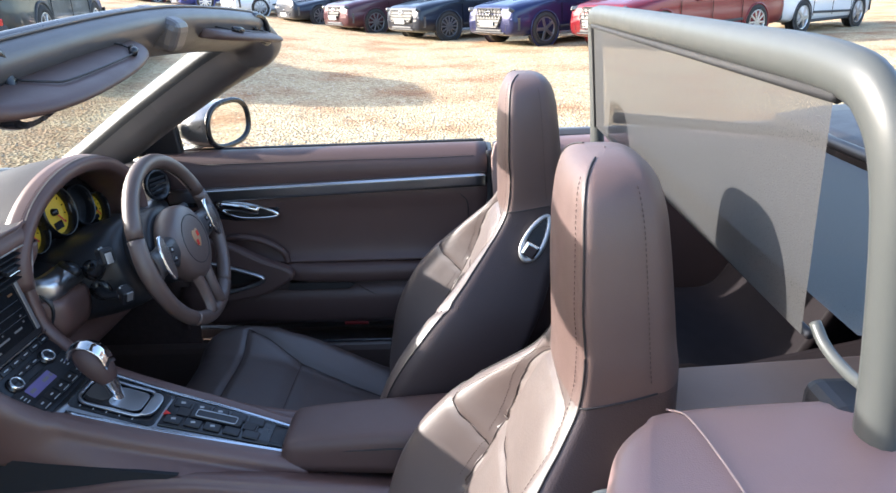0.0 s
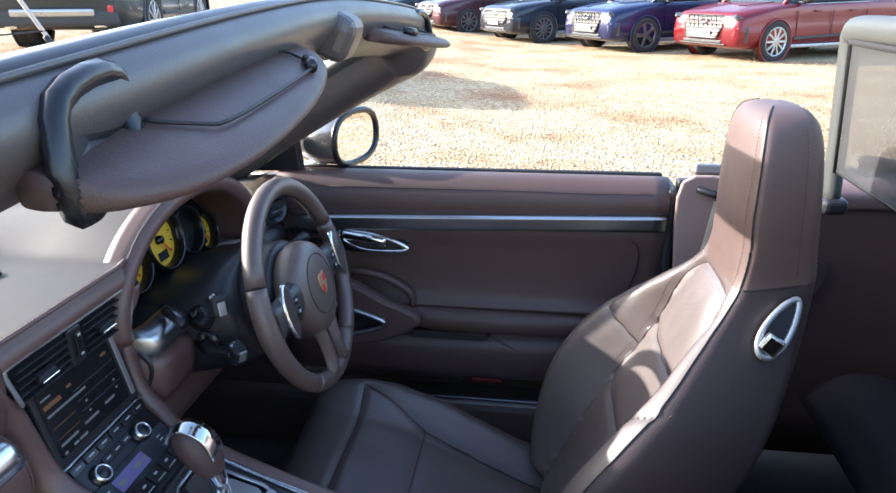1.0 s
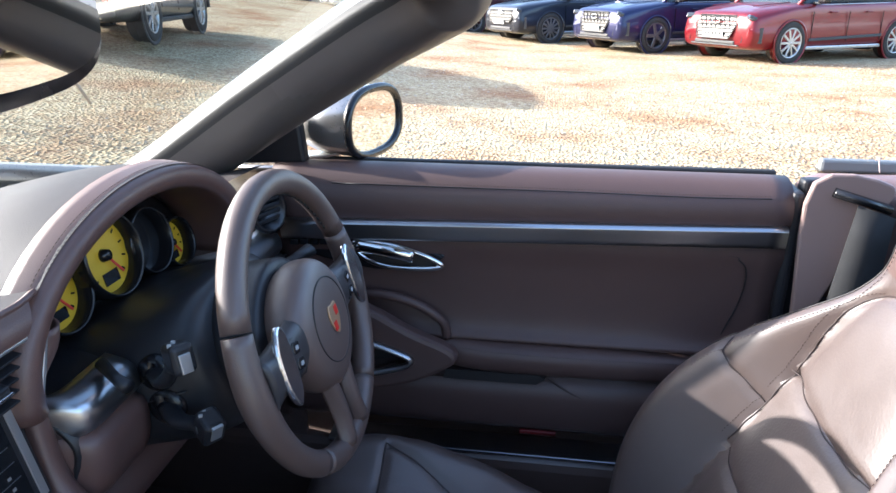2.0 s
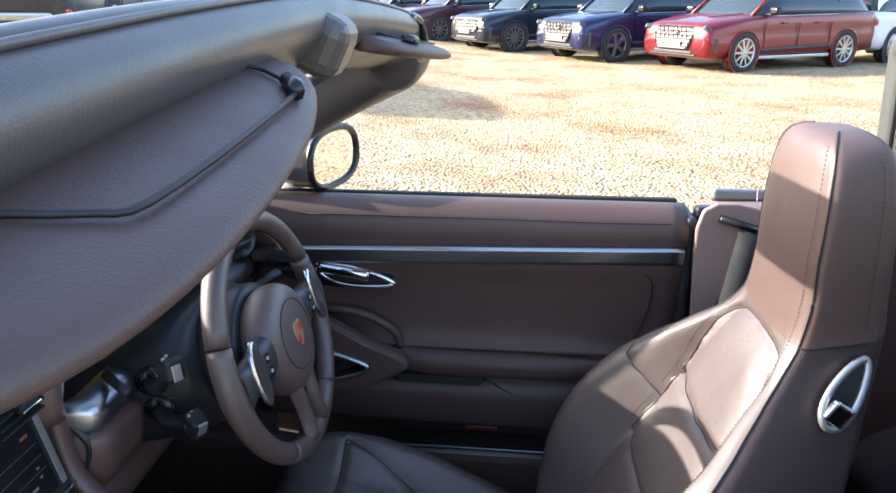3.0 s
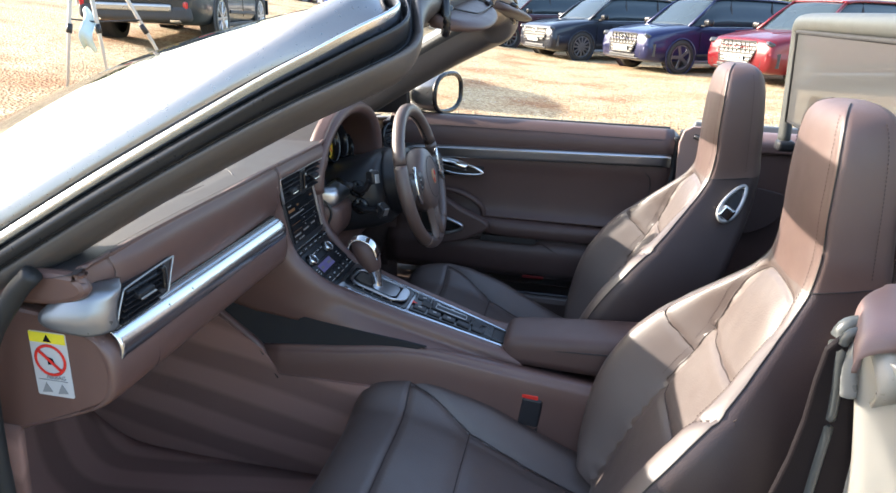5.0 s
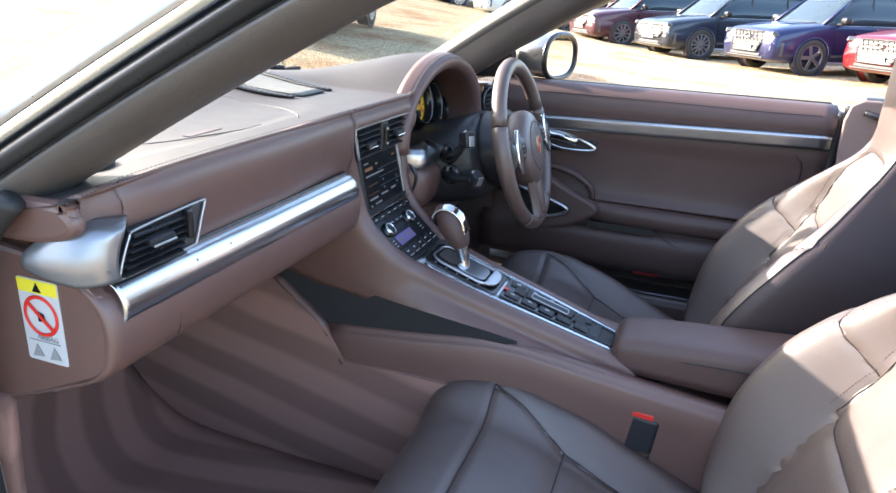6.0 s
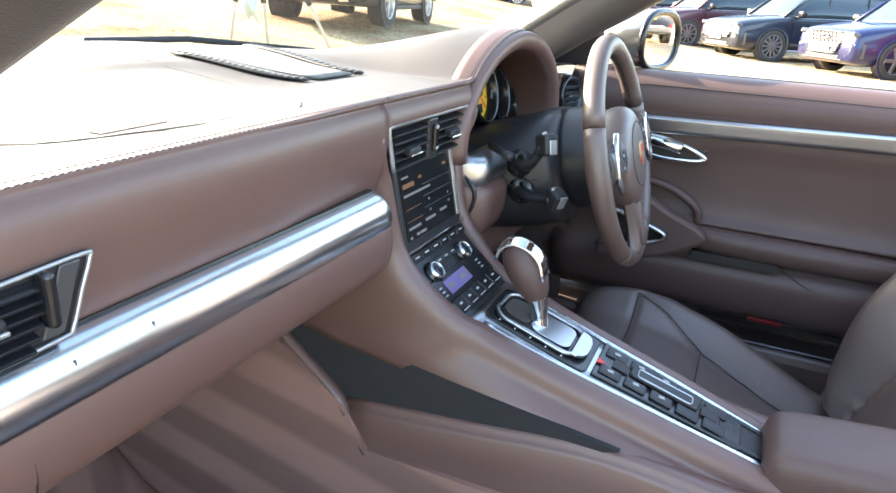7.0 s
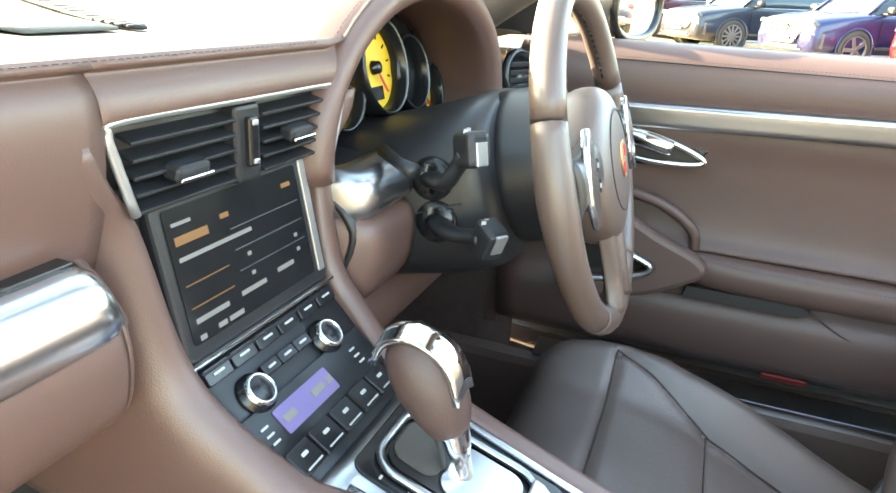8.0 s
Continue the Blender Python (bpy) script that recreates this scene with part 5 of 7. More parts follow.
for s in (-1, 1):
    kp = [(-0.90, 0.655), (-0.780, 0.556), (-0.60, 0.574), (-0.43, 0.595), (-0.40, 0.606), (-0.62, 0.635), (-0.88, 0.675)]
    part("knee_pad", bm_prism(kp, 0.008, pose(0, (0.117 if s > 0 else -0.109), 0, 90, 0, 0)), KNEE, console, "dark cloth knee pad")
    fl = [(-0.89, s * 0.120, 0.645), (-0.84, s * 0.122, 0.607), (-0.79, s * 0.125, 0.570), (-0.77, s * 0.128, 0.545)]
    part("knee_edge", bm_tube(cr_line(fl, 4), 0.010, 8, 0.6), LEATHER_DASH, console)
    part("tunnel_seam", bm_tube([(-0.772, s * 0.1275, 0.548), (-0.755, s * 0.131, 0.51), (-0.738, s * 0.138, 0.492)], 0.0018, 6), THREAD, console)
    part("tunnel_carpet", bm_prism([(-1.3, 0.22), (-0.40, 0.22), (-0.40, 0.50), (-0.735, 0.500), (-0.775, 0.56), (-0.90, 0.645), (-1.3, 0.70)], 0.01, pose(0, (0.136 if s > 0 else -0.126), 0, 90, 0, 0)), NAP if s < 0 else SHADED_CARPET, console, "carpeted tunnel flank")
rows = []
for x, zt, w, th in ((-0.240, 0.592, 0.045, 0.02), (-0.232, 0.612, 0.056, 0.05), (-0.20, 0.622, 0.062, 0.06), (-0.05, 0.634, 0.066, 0.075), (0.12, 0.645, 0.068, 0.09), (0.20, 0.645, 0.068, 0.09)):
    rows.append([(x, 0.006 + yy * w, zt - zz * th) for yy, zz in ((-1, 1), (-1.0, 0.35), (-0.92, 0.10), (-0.75, 0.0), (0, -0.03), (0.75, 0.0), (0.92, 0.10), (1.0, 0.35), (1, 1))])
arm = part("armrest", bm_grid(smooth_grid(rows, 4, 3)), DOOR_LEATHER, console, "leather armrest lid", solid=0.004)
for s in (-1, 1):
    part("armrest_seam", bm_tube(cr_line([(-0.232, 0.006 + 0.0575 * s, 0.596), (-0.05, 0.006 + 0.0685 * s, 0.610), (0.2, 0.006 + 0.0705 * s, 0.616)], 6), 0.0016, 6), PIPING, arm)

# seat belt buckle by the tunnel
for bx, by in ((-0.165, -0.105), (-0.21, 0.115)):
    bk = thing("belt_buckle", "black seat belt buckle with red button beside the tunnel", "seat belt buckle", (bx, by, 0.40), "seat belt buckles")
    part("stalk", bm_box((0.026, 0.012, 0.13), (bx + 0.006, by, 0.405), (0, 6, 0), bevel=0.004), BLACK, bk)
    part("housing", bm_box((0.046, 0.024, 0.070), (bx, by, 0.478), (0, 6, 0), bevel=0.006, seg=3), BLACK, bk)
    part("button", bm_box((0.040, 0.020, 0.014), (bx - 0.004, by, 0.5165), (0, 6, 0), bevel=0.004, seg=3), RED, bk, "red release button")

# ---- steering wheel and column ----
wheel = thing("steering_wheel", "brown leather multi-function steering wheel with silver paddles", "steering wheel", (-0.52, 0.35, 0.87))
TILT_W = 15.0
WM = pose(-0.525, 0.35, 0.868, 0, 90 - TILT_W, 0)   # local x points down, y to the driver's right, z to the driver


def wpt(r, a, z=0.0):
    """A place on the wheel: radius, angle from the top going to the driver's right, height towards the driver."""
    return WM @ Vector((-r * math.cos(a), r * math.sin(a), z))


UPW = tuple(WM.to_3x3() @ Vector((0, 0, 1)))
R_W = 0.180
for a0, a1, nm in ((-1.20, 1.20, "rim_top"), (1.215, 2.55, "rim_side"), (2.565, 3.718, "rim_bottom"), (3.733, 5.068, "rim_side")):
    thick = [0.0165 + (0.002 * math.exp(-((a - 1.6) / 0.25) ** 2) + 0.002 * math.exp(-((a - 4.68) / 0.25) ** 2)) for a in np.linspace(a0, a1, 22)]
    part(nm, bm_tube([wpt(R_W, a) for a in np.linspace(a0, a1, 22)], thick, 14, up=UPW), LEATHER, wheel, "smooth brown leather rim")
st_path = [wpt(R_W - 0.0168, a, -0.002) for a in np.linspace(-1.15, 1.15, 90)]
part("rim_stitching", dashes(st_path, 0.006, 0.004, 0.0016), SATIN, wheel)
HUB = WM @ Matrix.Translation((0.006, 0, 0.0))
hub = part("hub", bm_grid(smooth_grid([[tuple(HUB @ Vector((r * (1.08 if math.cos(a) > 0 else 0.98) * math.cos(a), r * 1.02 * math.sin(a), z))) for a in np.linspace(0, 2 * math.pi, 25)[:-1]]
                                      for r, z in ((0.060, -0.045), (0.082, -0.015), (0.084, 0.008), (0.076, 0.022), (0.060, 0.029), (0.035, 0.032), (0.004, 0.033))], 4, 2, cv=True), cv=True, caps=True), LEATHER, wheel, "leather airbag cover")
part("hub_ring", bm_tube([HUB @ Vector((0.055 * math.cos(a), 0.055 * math.sin(a), 0.0300)) for a in np.linspace(0, 2 * math.pi, 41)[:-1]], 0.0012, 6, closed=True, up=UPW), PIPING, wheel)
shield = cr_line([(-0.019, -0.012), (-0.019, 0.0), (-0.019, 0.012), (0.003, 0.0145), (0.020, 0.0), (0.003, -0.0145)], 4, True)
crest = part("badge", bm_prism([(x, y) for x, y in shield], 0.0025, HUB @ Matrix.Translation((0, 0, 0.0325)), 0.0008), mat("gold badge", (0.62, 0.40, 0.24), 0.35, 0.6), wheel, "small gold shield badge")
for bx, by in ((-0.009, 0.007), (0.008, -0.006)):
    part("badge_field", bm_box((0.012, 0.009, 0.001), tuple(HUB @ Vector((bx, by, 0.0353))), (0, 90 - TILT_W, 0), bevel=0), RED, crest)
# spokes
SPOKE = mat("satin spoke plastic", (0.05, 0.045, 0.046), 0.35)
for s in (-1, 1):
    rows = [[tuple(WM @ Vector((x, s * y, z))) for x, z in ((-0.030 + d, 0.004), (-0.020, 0.016), (0.008, 0.018), (0.034 - d, 0.008))] for y, d in ((0.066, 0.0), (0.110, 0.006), (0.150, 0.008), (0.172, 0.002))]
    part("spoke", bm_grid(smooth_grid(rows, 4, 4)), SPOKE, wheel, "side spoke with switches", solid=0.012)
    pod = part("switch_pod", bm_prism(rounded(0.046, 0.030, 0.010), 0.006, WM @ pose(0.0, s * 0.104, 0.016, 0, 0, 12 * s), 0.002), BLACK, wheel)
    for k in range(2):
        part("wheel_switch", bm_prism(rounded(0.014, 0.016, 0.003), 0.004, WM @ pose(-0.010 + 0.020 * k, s * 0.104, 0.021, 0, 0, 12 * s), 0.001), SATIN, pod)
        part("switch_mark", bm_prism(rounded(0.005, 0.007, 0.001), 0.0006, WM @ pose(-0.010 + 0.020 * k, s * 0.104, 0.0252, 0, 0, 12 * s)), WHITE_MARK, pod)
    pd = cr_line([(-0.046, 0.134), (-0.020, 0.150), (0.022, 0.152), (0.050, 0.138), (0.034, 0.122), (0.0, 0.118), (-0.036, 0.120)], 3, True)
    part("paddle", bm_prism([(x, s * y) for x, y in pd], 0.008, WM @ Matrix.Translation((-0.004, 0, 0.019)), 0.003), POLISHED, wheel, "bright silver shift paddle")
    # lower spoke legs
    rows = [[tuple(WM @ Vector((x, s * (y0 + w), z))) for w, z in ((-0.011, 0.004), (-0.006, 0.014), (0.006, 0.014), (0.012, 0.002))] for x, y0 in ((0.060, 0.034), (0.100, 0.026), (0.140, 0.024), (0.172, 0.030))]
    part("lower_spoke", bm_grid(smooth_grid(rows, 4, 4)), LEATHER, wheel, "leather lower spoke", solid=0.010)

column = thing("steering_column", "black steering column shroud with two control stalks", "steering column", (-0.64, 0.35, 0.84))
CM = pose(-0.575, 0.35, 0.855, 0, 90 - TILT_W, 0)
rows = []
for z, rx, ry in ((0.030, 0.060, 0.066), (0.026, 0.082, 0.088), (0.010, 0.086, 0.092), (-0.038, 0.088, 0.094)):
    rows.append([tuple(CM @ Vector((rx * math.cos(a), ry * math.sin(a), z))) for a in np.linspace(0, 2 * math.pi, 33)[:-1]])
part("collar", bm_grid(smooth_grid(rows, 3, 2, cv=True), cv=True, caps=True), BLACK, column, "black round collar behind the wheel")
rows = []
for z, up, dn, ry in ((-0.030, 0.080, 0.086, 0.100), (-0.042, 0.088, 0.098, 0.118), (-0.075, 0.088, 0.104, 0.128), (-0.115, 0.084, 0.104, 0.134), (-0.170, 0.082, 0.100, 0.140), (-0.240, 0.082, 0.096, 0.150)):
    rows.append([tuple(CM @ Vector(((dn if math.cos(a) > 0 else up) * math.copysign(abs(math.cos(a)) ** 0.7, math.cos(a)), ry * math.copysign(abs(math.sin(a)) ** 0.55, math.sin(a)), z))) for a in np.linspace(0, 2 * math.pi, 29)[:-1]])
part("shroud", bm_grid(smooth_grid(rows, 3, 2, cv=True), cv=True, caps=True), BLACK, column, "black plastic column shroud")
part("shroud_joint", bm_tube([CM @ Vector((0.010 + 0.006 * f, -0.1285 - 0.012 * f, -0.06 - 0.12 * f)) for f in np.linspace(0, 1, 5)], 0.0012, 6), PIPING, column)
for base, elbow, tip, nm in (((-0.664, 0.222, 0.852), (-0.640, 0.196, 0.858), (-0.612, 0.186, 0.896), "upper_stalk"), ((-0.657, 0.222, 0.808), (-0.634, 0.200, 0.806), (-0.588, 0.186, 0.812), "lower_stalk")):
    b, e, t = Vector(base), Vector(elbow), Vector(tip)
    d = (t - e).normalized()
    part("stalk_boss", bm_tube([b + Vector((0, 0.016, 0)), b + Vector((0, -0.002, 0)), b - Vector((0, 0.006, 0)), b - Vector((0, 0.005, 0))], [0.023, 0.023, 0.021, 0.014], 24), SATIN, column, "round stalk socket")
    sk = part(nm, bm_tube(cr_line([b, e, e.lerp(t, 0.6), t - d * 0.006], 4), [0.013, 0.0125, 0.012, 0.0115, 0.011, 0.0105, 0.010, 0.010, 0.0105, 0.011, 0.012, 0.013, 0.013], 14, 0.75), BLACK, column, "black control stalk")
    part("stalk_head", bm_box((0.030, 0.026, 0.034), tuple(t), (0, -12 if nm[0] == "u" else 25, -35), bevel=0.006, seg=3), BLACK, sk)
    for k in (-1, 1):
        part("stalk_mark", bm_box((0.004, 0.003, 0.005), tuple(t + Vector((-0.004, -0.004 + 0.004 * k, 0.0172))), (0, 0, 20), bevel=0), WHITE_MARK, sk)
    part("stalk_tip", bm_box((0.004, 0.013, 0.022), tuple(t + Vector((0.0128, -0.0090, -0.001))), (0, -12 if nm[0] == "u" else 25, -35), bevel=0.001), BRIGHT, sk, "bright stalk end")
part("cruise_stalk", bm_tube([(-0.70, 0.18, 0.885), (-0.675, 0.165, 0.878), (-0.655, 0.155, 0.875)], [0.007, 0.006, 0.008], 10), BLACK, column, "thin trip stalk")
part("right_stalk", bm_tube([(-0.64, 0.45, 0.87), (-0.60, 0.51, 0.885), (-0.585, 0.535, 0.89)], [0.010, 0.009, 0.014], 10, 0.7), BLACK, column, "black control stalk")

# ---- driver's door ----
door = thing("driver_door", "brown leather door panel with aluminium strip, armrest and pull", "car door")


def door_sheet(name, rows_z, xs=(-0.715, -0.5, -0.25, 0.0, 0.165), label="", material=None, solid=0.006):
    rows = [[(x, y, z + k * (x + 0.70) / 0.86) for y, z, k in rows_z] for x in xs]
    return part(name, bm_grid(smooth_grid(rows, 5, 4)), material or DOOR_LEATHER, door, label, solid=solid)


door_sheet("door_top_roll", ((0.815, 0.940, 0.0), (0.80, 0.962, 0.0), (0.768, 0.972, 0.002), (0.735, 0.968, 0.003), (0.712, 0.949, 0.006), (0.702, 0.925, 0.01), (0.702, 0.900, 0.016), (0.708, 0.880, 0.022)), label="brown leather door top roll")
door_sheet("door_strip", ((0.714, 0.882, 0.026), (0.696, 0.881, 0.026), (0.690, 0.877, 0.026), (0.6895, 0.874, 0.026), (0.691, 0.862, 0.026), (0.693, 0.850, 0.026), (0.698, 0.847, 0.026), (0.714, 0.846, 0.026)), xs=(-0.695, -0.3, 0.0, 0.160), label="brushed aluminium door strip", material=ALU, solid=0.003)
door_sheet("door_middle", ((0.710, 0.856, 0.022), (0.708, 0.838, 0.016), (0.716, 0.80, 0.01), (0.720, 0.74, 0.0), (0.716, 0.69, 0.0), (0.700, 0.665, 0.0)), label="brown leather door middle panel")
door_sheet("door_lower", ((0.722, 0.66, 0.0), (0.718, 0.60, 0.0), (0.700, 0.575, 0.0), (0.694, 0.55, 0.0), (0.700, 0.50, 0.0), (0.712, 0.478, 0.0), (0.745, 0.455, 0.0)), label="brown leather lower door panel")
part("door_outer", bm_grid(smooth_grid([[(x, 0.812, 0.945), (x, 0.845, 0.91), (x, 0.875, 0.75), (x, 0.865, 0.45), (x, 0.80, 0.40)] for x in (-0.86, -0.3, 0.18)], 5, 4)), PAINT, door, "grey metallic outer door skin", solid=0.008)
part("window_seal", bm_box((0.87, 0.016, 0.012), (-0.275, 0.800, 0.970), (0, -0.3, 0), bevel=0.004), RUBBER, door, "black window seal")
part("door_front_edge", bm_box((0.03, 0.12, 0.50), (-0.728, 0.775, 0.70), bevel=0.008), DOOR_LEATHER, door)
part("door_rear_edge", bm_box((0.020, 0.12, 0.50), (0.172, 0.765, 0.715), bevel=0.008), BLACK, door)
# armrest ledge
rows = []
for x, yo, zt in ((-0.42, 0.700, 0.664), (-0.38, 0.686, 0.660), (-0.30, 0.680, 0.656), (-0.12, 0.682, 0.654), (0.02, 0.692, 0.652), (0.09, 0.706, 0.650)):
    rows.append([(x, 0.722, zt + 0.012), (x, yo + 0.022, zt + 0.004), (x, yo + 0.006, zt - 0.004), (x, yo, zt - 0.020), (x, yo + 0.006, zt - 0.044), (x, yo + 0.026, zt - 0.054), (x, 0.722, zt - 0.052)])
armr = part("door_armrest", bm_grid(smooth_grid(rows, 5, 4)), DOOR_LEATHER, door, "leather door armrest", solid=0.004)
stitches(cr_line([(-0.38, 0.6835, 0.6565), (-0.30, 0.6785, 0.652), (-0.12, 0.6805, 0.650), (0.02, 0.691, 0.648)], 12), armr)
# pull handle with silver inner edge
pull_o = cr_line([(-0.60, 0.755), (-0.53, 0.735), (-0.455, 0.695), (-0.385, 0.665), (-0.372, 0.640), (-0.40, 0.618), (-0.46, 0.588), (-0.53, 0.572), (-0.60, 0.565)], 4)
pull_i = cr_line([(-0.60, 0.600), (-0.535, 0.606), (-0.470, 0.625), (-0.455, 0.640), (-0.475, 0.652), (-0.535, 0.672), (-0.60, 0.690)], 4)
vs = [(x, z) for x, z in pull_o] + [(x, z) for x, z in pull_i]
part("door_pull", bm_prism(vs, 0.034, pose(0, 0.684, 0, 90, 0, 0), 0.009), DOOR_LEATHER, door, "leather door pull")
inner = [(x, 0.651, z) for x, z in pull_i]
part("pull_edge", bm_tube(inner, 0.0055, 8, 1.6, up=(0, 1, 0)), ALU, door, "satin silver pull edge")
part("pull_well", bm_prism([(x, z) for x, z in pull_i], 0.004, pose(0, 0.705, 0, 90, 0, 0)), PIPING, door)
bowl = cr_line([(-0.60, 0.735, 0.72), (-0.53, 0.700, 0.745), (-0.46, 0.695, 0.735), (-0.405, 0.698, 0.700), (-0.395, 0.702, 0.665)], 6)
part("speaker_lip", bm_tube(bowl, 0.009, 8), DOOR_LEATHER, door)
# handle
hm = [(x, 0.700, z) for x, z in cr_line([(-0.565, 0.842), (-0.50, 0.842), (-0.44, 0.826), (-0.405, 0.808), (-0.43, 0.800), (-0.50, 0.800), (-0.545, 0.815)], 6, True)]
hr = part("handle_ring", bm_tube(hm, 0.0052, 10, closed=True, up=(0, 1, 0)), CHROME, door, "chrome ring round the inner handle")
part("handle_cup", bm_prism([(x, z) for x, _, z in hm], 0.006, pose(0, 0.712, 0, 90, 0, 0)), PIPING, hr)
part("handle_lever", bm_tube(cr_line([(-0.56, 0.698, 0.838), (-0.50, 0.694, 0.832), (-0.455, 0.697, 0.822)], 6), 0.008, 10, 1.5), CHROME, hr, "chrome door handle lever")
part("handle_trim", bm_prism(cr_line([(-0.70, 0.840), (-0.62, 0.855), (-0.50, 0.852), (-0.40, 0.822), (-0.50, 0.790), (-0.62, 0.806)], 4, True), 0.006, pose(0, 0.7145, 0, 90, 0, 0), 0.002), SATIN, door, "black handle surround")
for k in range(6):
    part("seat_memory_key", bm_box((0.016, 0.010, 0.012), (-0.675 + 0.0185 * k, 0.704, 0.838 + 0.001 * k), bevel=0.002), SATIN, door)
# seams, pocket and marker lamp
part("door_seam", bm_tube(cr_line([(-0.56, 0.7065, 0.846), (-0.30, 0.7065, 0.850), (0.05, 0.7065, 0.852), (0.098, 0.707, 0.842), (0.112, 0.709, 0.815), (0.108, 0.7155, 0.76), (0.085, 0.716, 0.69)], 6), 0.0014, 6), PIPING, door)
stitches(cr_line([(-0.30, 0.7058, 0.938), (0.0, 0.7052, 0.941), (0.16, 0.7048, 0.944)], 20), door)
roll_line = [(-0.60, 0.7072, 0.949), (-0.187, 0.7072, 0.9505), (-0.005, 0.7056, 0.950), (0.131, 0.7064, 0.952)]
part("top_roll_seam", bm_tube(cr_line(roll_line, 6), 0.0011, 6), PIPING, door)
for dz in (0.0045, -0.0045):
    stitches([(x, y - 0.0004 + 0.12 * max(0.0, dz), z + dz) for x, y, z in cr_line(roll_line, 24)], door)
part("pocket_gap", bm_prism([(-0.395, 0.607), (-0.225, 0.607), (-0.212, 0.600), (-0.228, 0.588), (-0.40, 0.588)], 0.03, pose(0, 0.715, 0, 90, 0, 0)), PIPING, door, "dark pocket opening")
part("pocket_seam", bm_tube(cr_line([(-0.52, 0.697, 0.583), (-0.40, 0.6955, 0.586), (-0.25, 0.6955, 0.588), (-0.215, 0.6975, 0.598), (-0.16, 0.6935, 0.568), (-0.07, 0.6935, 0.535)], 5), 0.0014, 6), THREAD, door)
part("pocket_edge", bm_tube(cr_line([(-0.55, 0.703, 0.487), (-0.30, 0.7035, 0.487), (-0.12, 0.703, 0.486), (-0.06, 0.702, 0.500), (-0.02, 0.700, 0.52)], 5), 0.0018, 6), THREAD, door)
part("marker_lamp", bm_box((0.070, 0.006, 0.010), (-0.22, 0.712, 0.466), (20, 0, 0), bevel=0.002), mat("dull red reflector", (0.16, 0.012, 0.012), 0.3), door, "red reflector in the door edge")
# mirror sail and door mirror
part("mirror_sail", bm_prism([(-0.86, 0.965), (-0.66, 0.972), (-0.668, 1.055), (-0.70, 1.065)], 0.03, pose(0, 0.775, 0, 90, 0, 0), 0.006), BLACK, door, "black mirror sail")
mir = thing("door_mirror", "grey metallic door mirror on the driver's side", "mirror", (-0.6, 0.85, 1.0))
MM = pose(-0.558, 0.852, 1.030, 90, 0, 75)    # local x outward, y up, z towards the rear
rows = []
for z, k, sh in ((0.0, 1.0, 0), (-0.02, 1.03, 0), (-0.06, 1.0, -0.004), (-0.105, 0.80, -0.012), (-0.135, 0.42, -0.018)):
    rows.append([tuple(MM @ Vector((k * 0.102 * math.copysign(abs(math.cos(a)) ** 0.75, math.cos(a)) + sh, k * (0.066 if math.sin(a) > 0 else 0.058) * math.copysign(abs(math.sin(a)) ** 0.8, math.sin(a)), z))) for a in np.linspace(0, 2 * math.pi, 25)[:-1]])
part("mirror_shell", bm_grid(smooth_grid(rows, 4, 2, cv=True), cv=True, caps=True), PAINT, mir, "grey metallic mirror shell")
rim = [MM @ Vector((0.100 * math.copysign(abs(math.cos(a)) ** 0.75, math.cos(a)), (0.065 if math.sin(a) > 0 else 0.057) * math.copysign(abs(math.sin(a)) ** 0.8, math.sin(a)), 0.003)) for a in np.linspace(0, 2 * math.pi, 41)[:-1]]
part("mirror_rim", bm_tube(rim, 0.008, 10, closed=True, up=tuple(MM.to_3x3() @ Vector((0, 0, 1)))), SATIN, mir, "black mirror rim")
MIRROR = bpy.data.materials.new("mirror")
MIRROR.use_nodes = True
for key, val in (("Metallic", 1.0), ("Roughness", 0.02)):
    MIRROR.node_tree.nodes["Principled BSDF"].inputs[key].default_value = val
MIRROR.node_tree.nodes["Principled BSDF"].inputs["Base Color"].default_value = (0.80, 0.81, 0.80, 1)
part("mirror_glass", bm_prism([(0.094 * math.copysign(abs(math.cos(a)) ** 0.75, math.cos(a)), (0.060 if math.sin(a) > 0 else 0.052) * math.copysign(abs(math.sin(a)) ** 0.8, math.sin(a))) for a in np.linspace(0, 2 * math.pi, 41)[:-1]], 0.001, MM @ Matrix.Translation((0, 0, 0.002))), MIRROR, mir, "mirror glass")
rows = [[(x0, y, z) for x0, z in ((-0.72, 0.970), (-0.65, 0.975), (-0.60, 0.988), (-0.61, 1.012), (-0.69, 1.02))] for y in (0.785, 0.81, 0.84)]
part("mirror_foot", bm_grid(smooth_grid(rows, 3, 3), caps=False), PAINT, mir, solid=0.006)

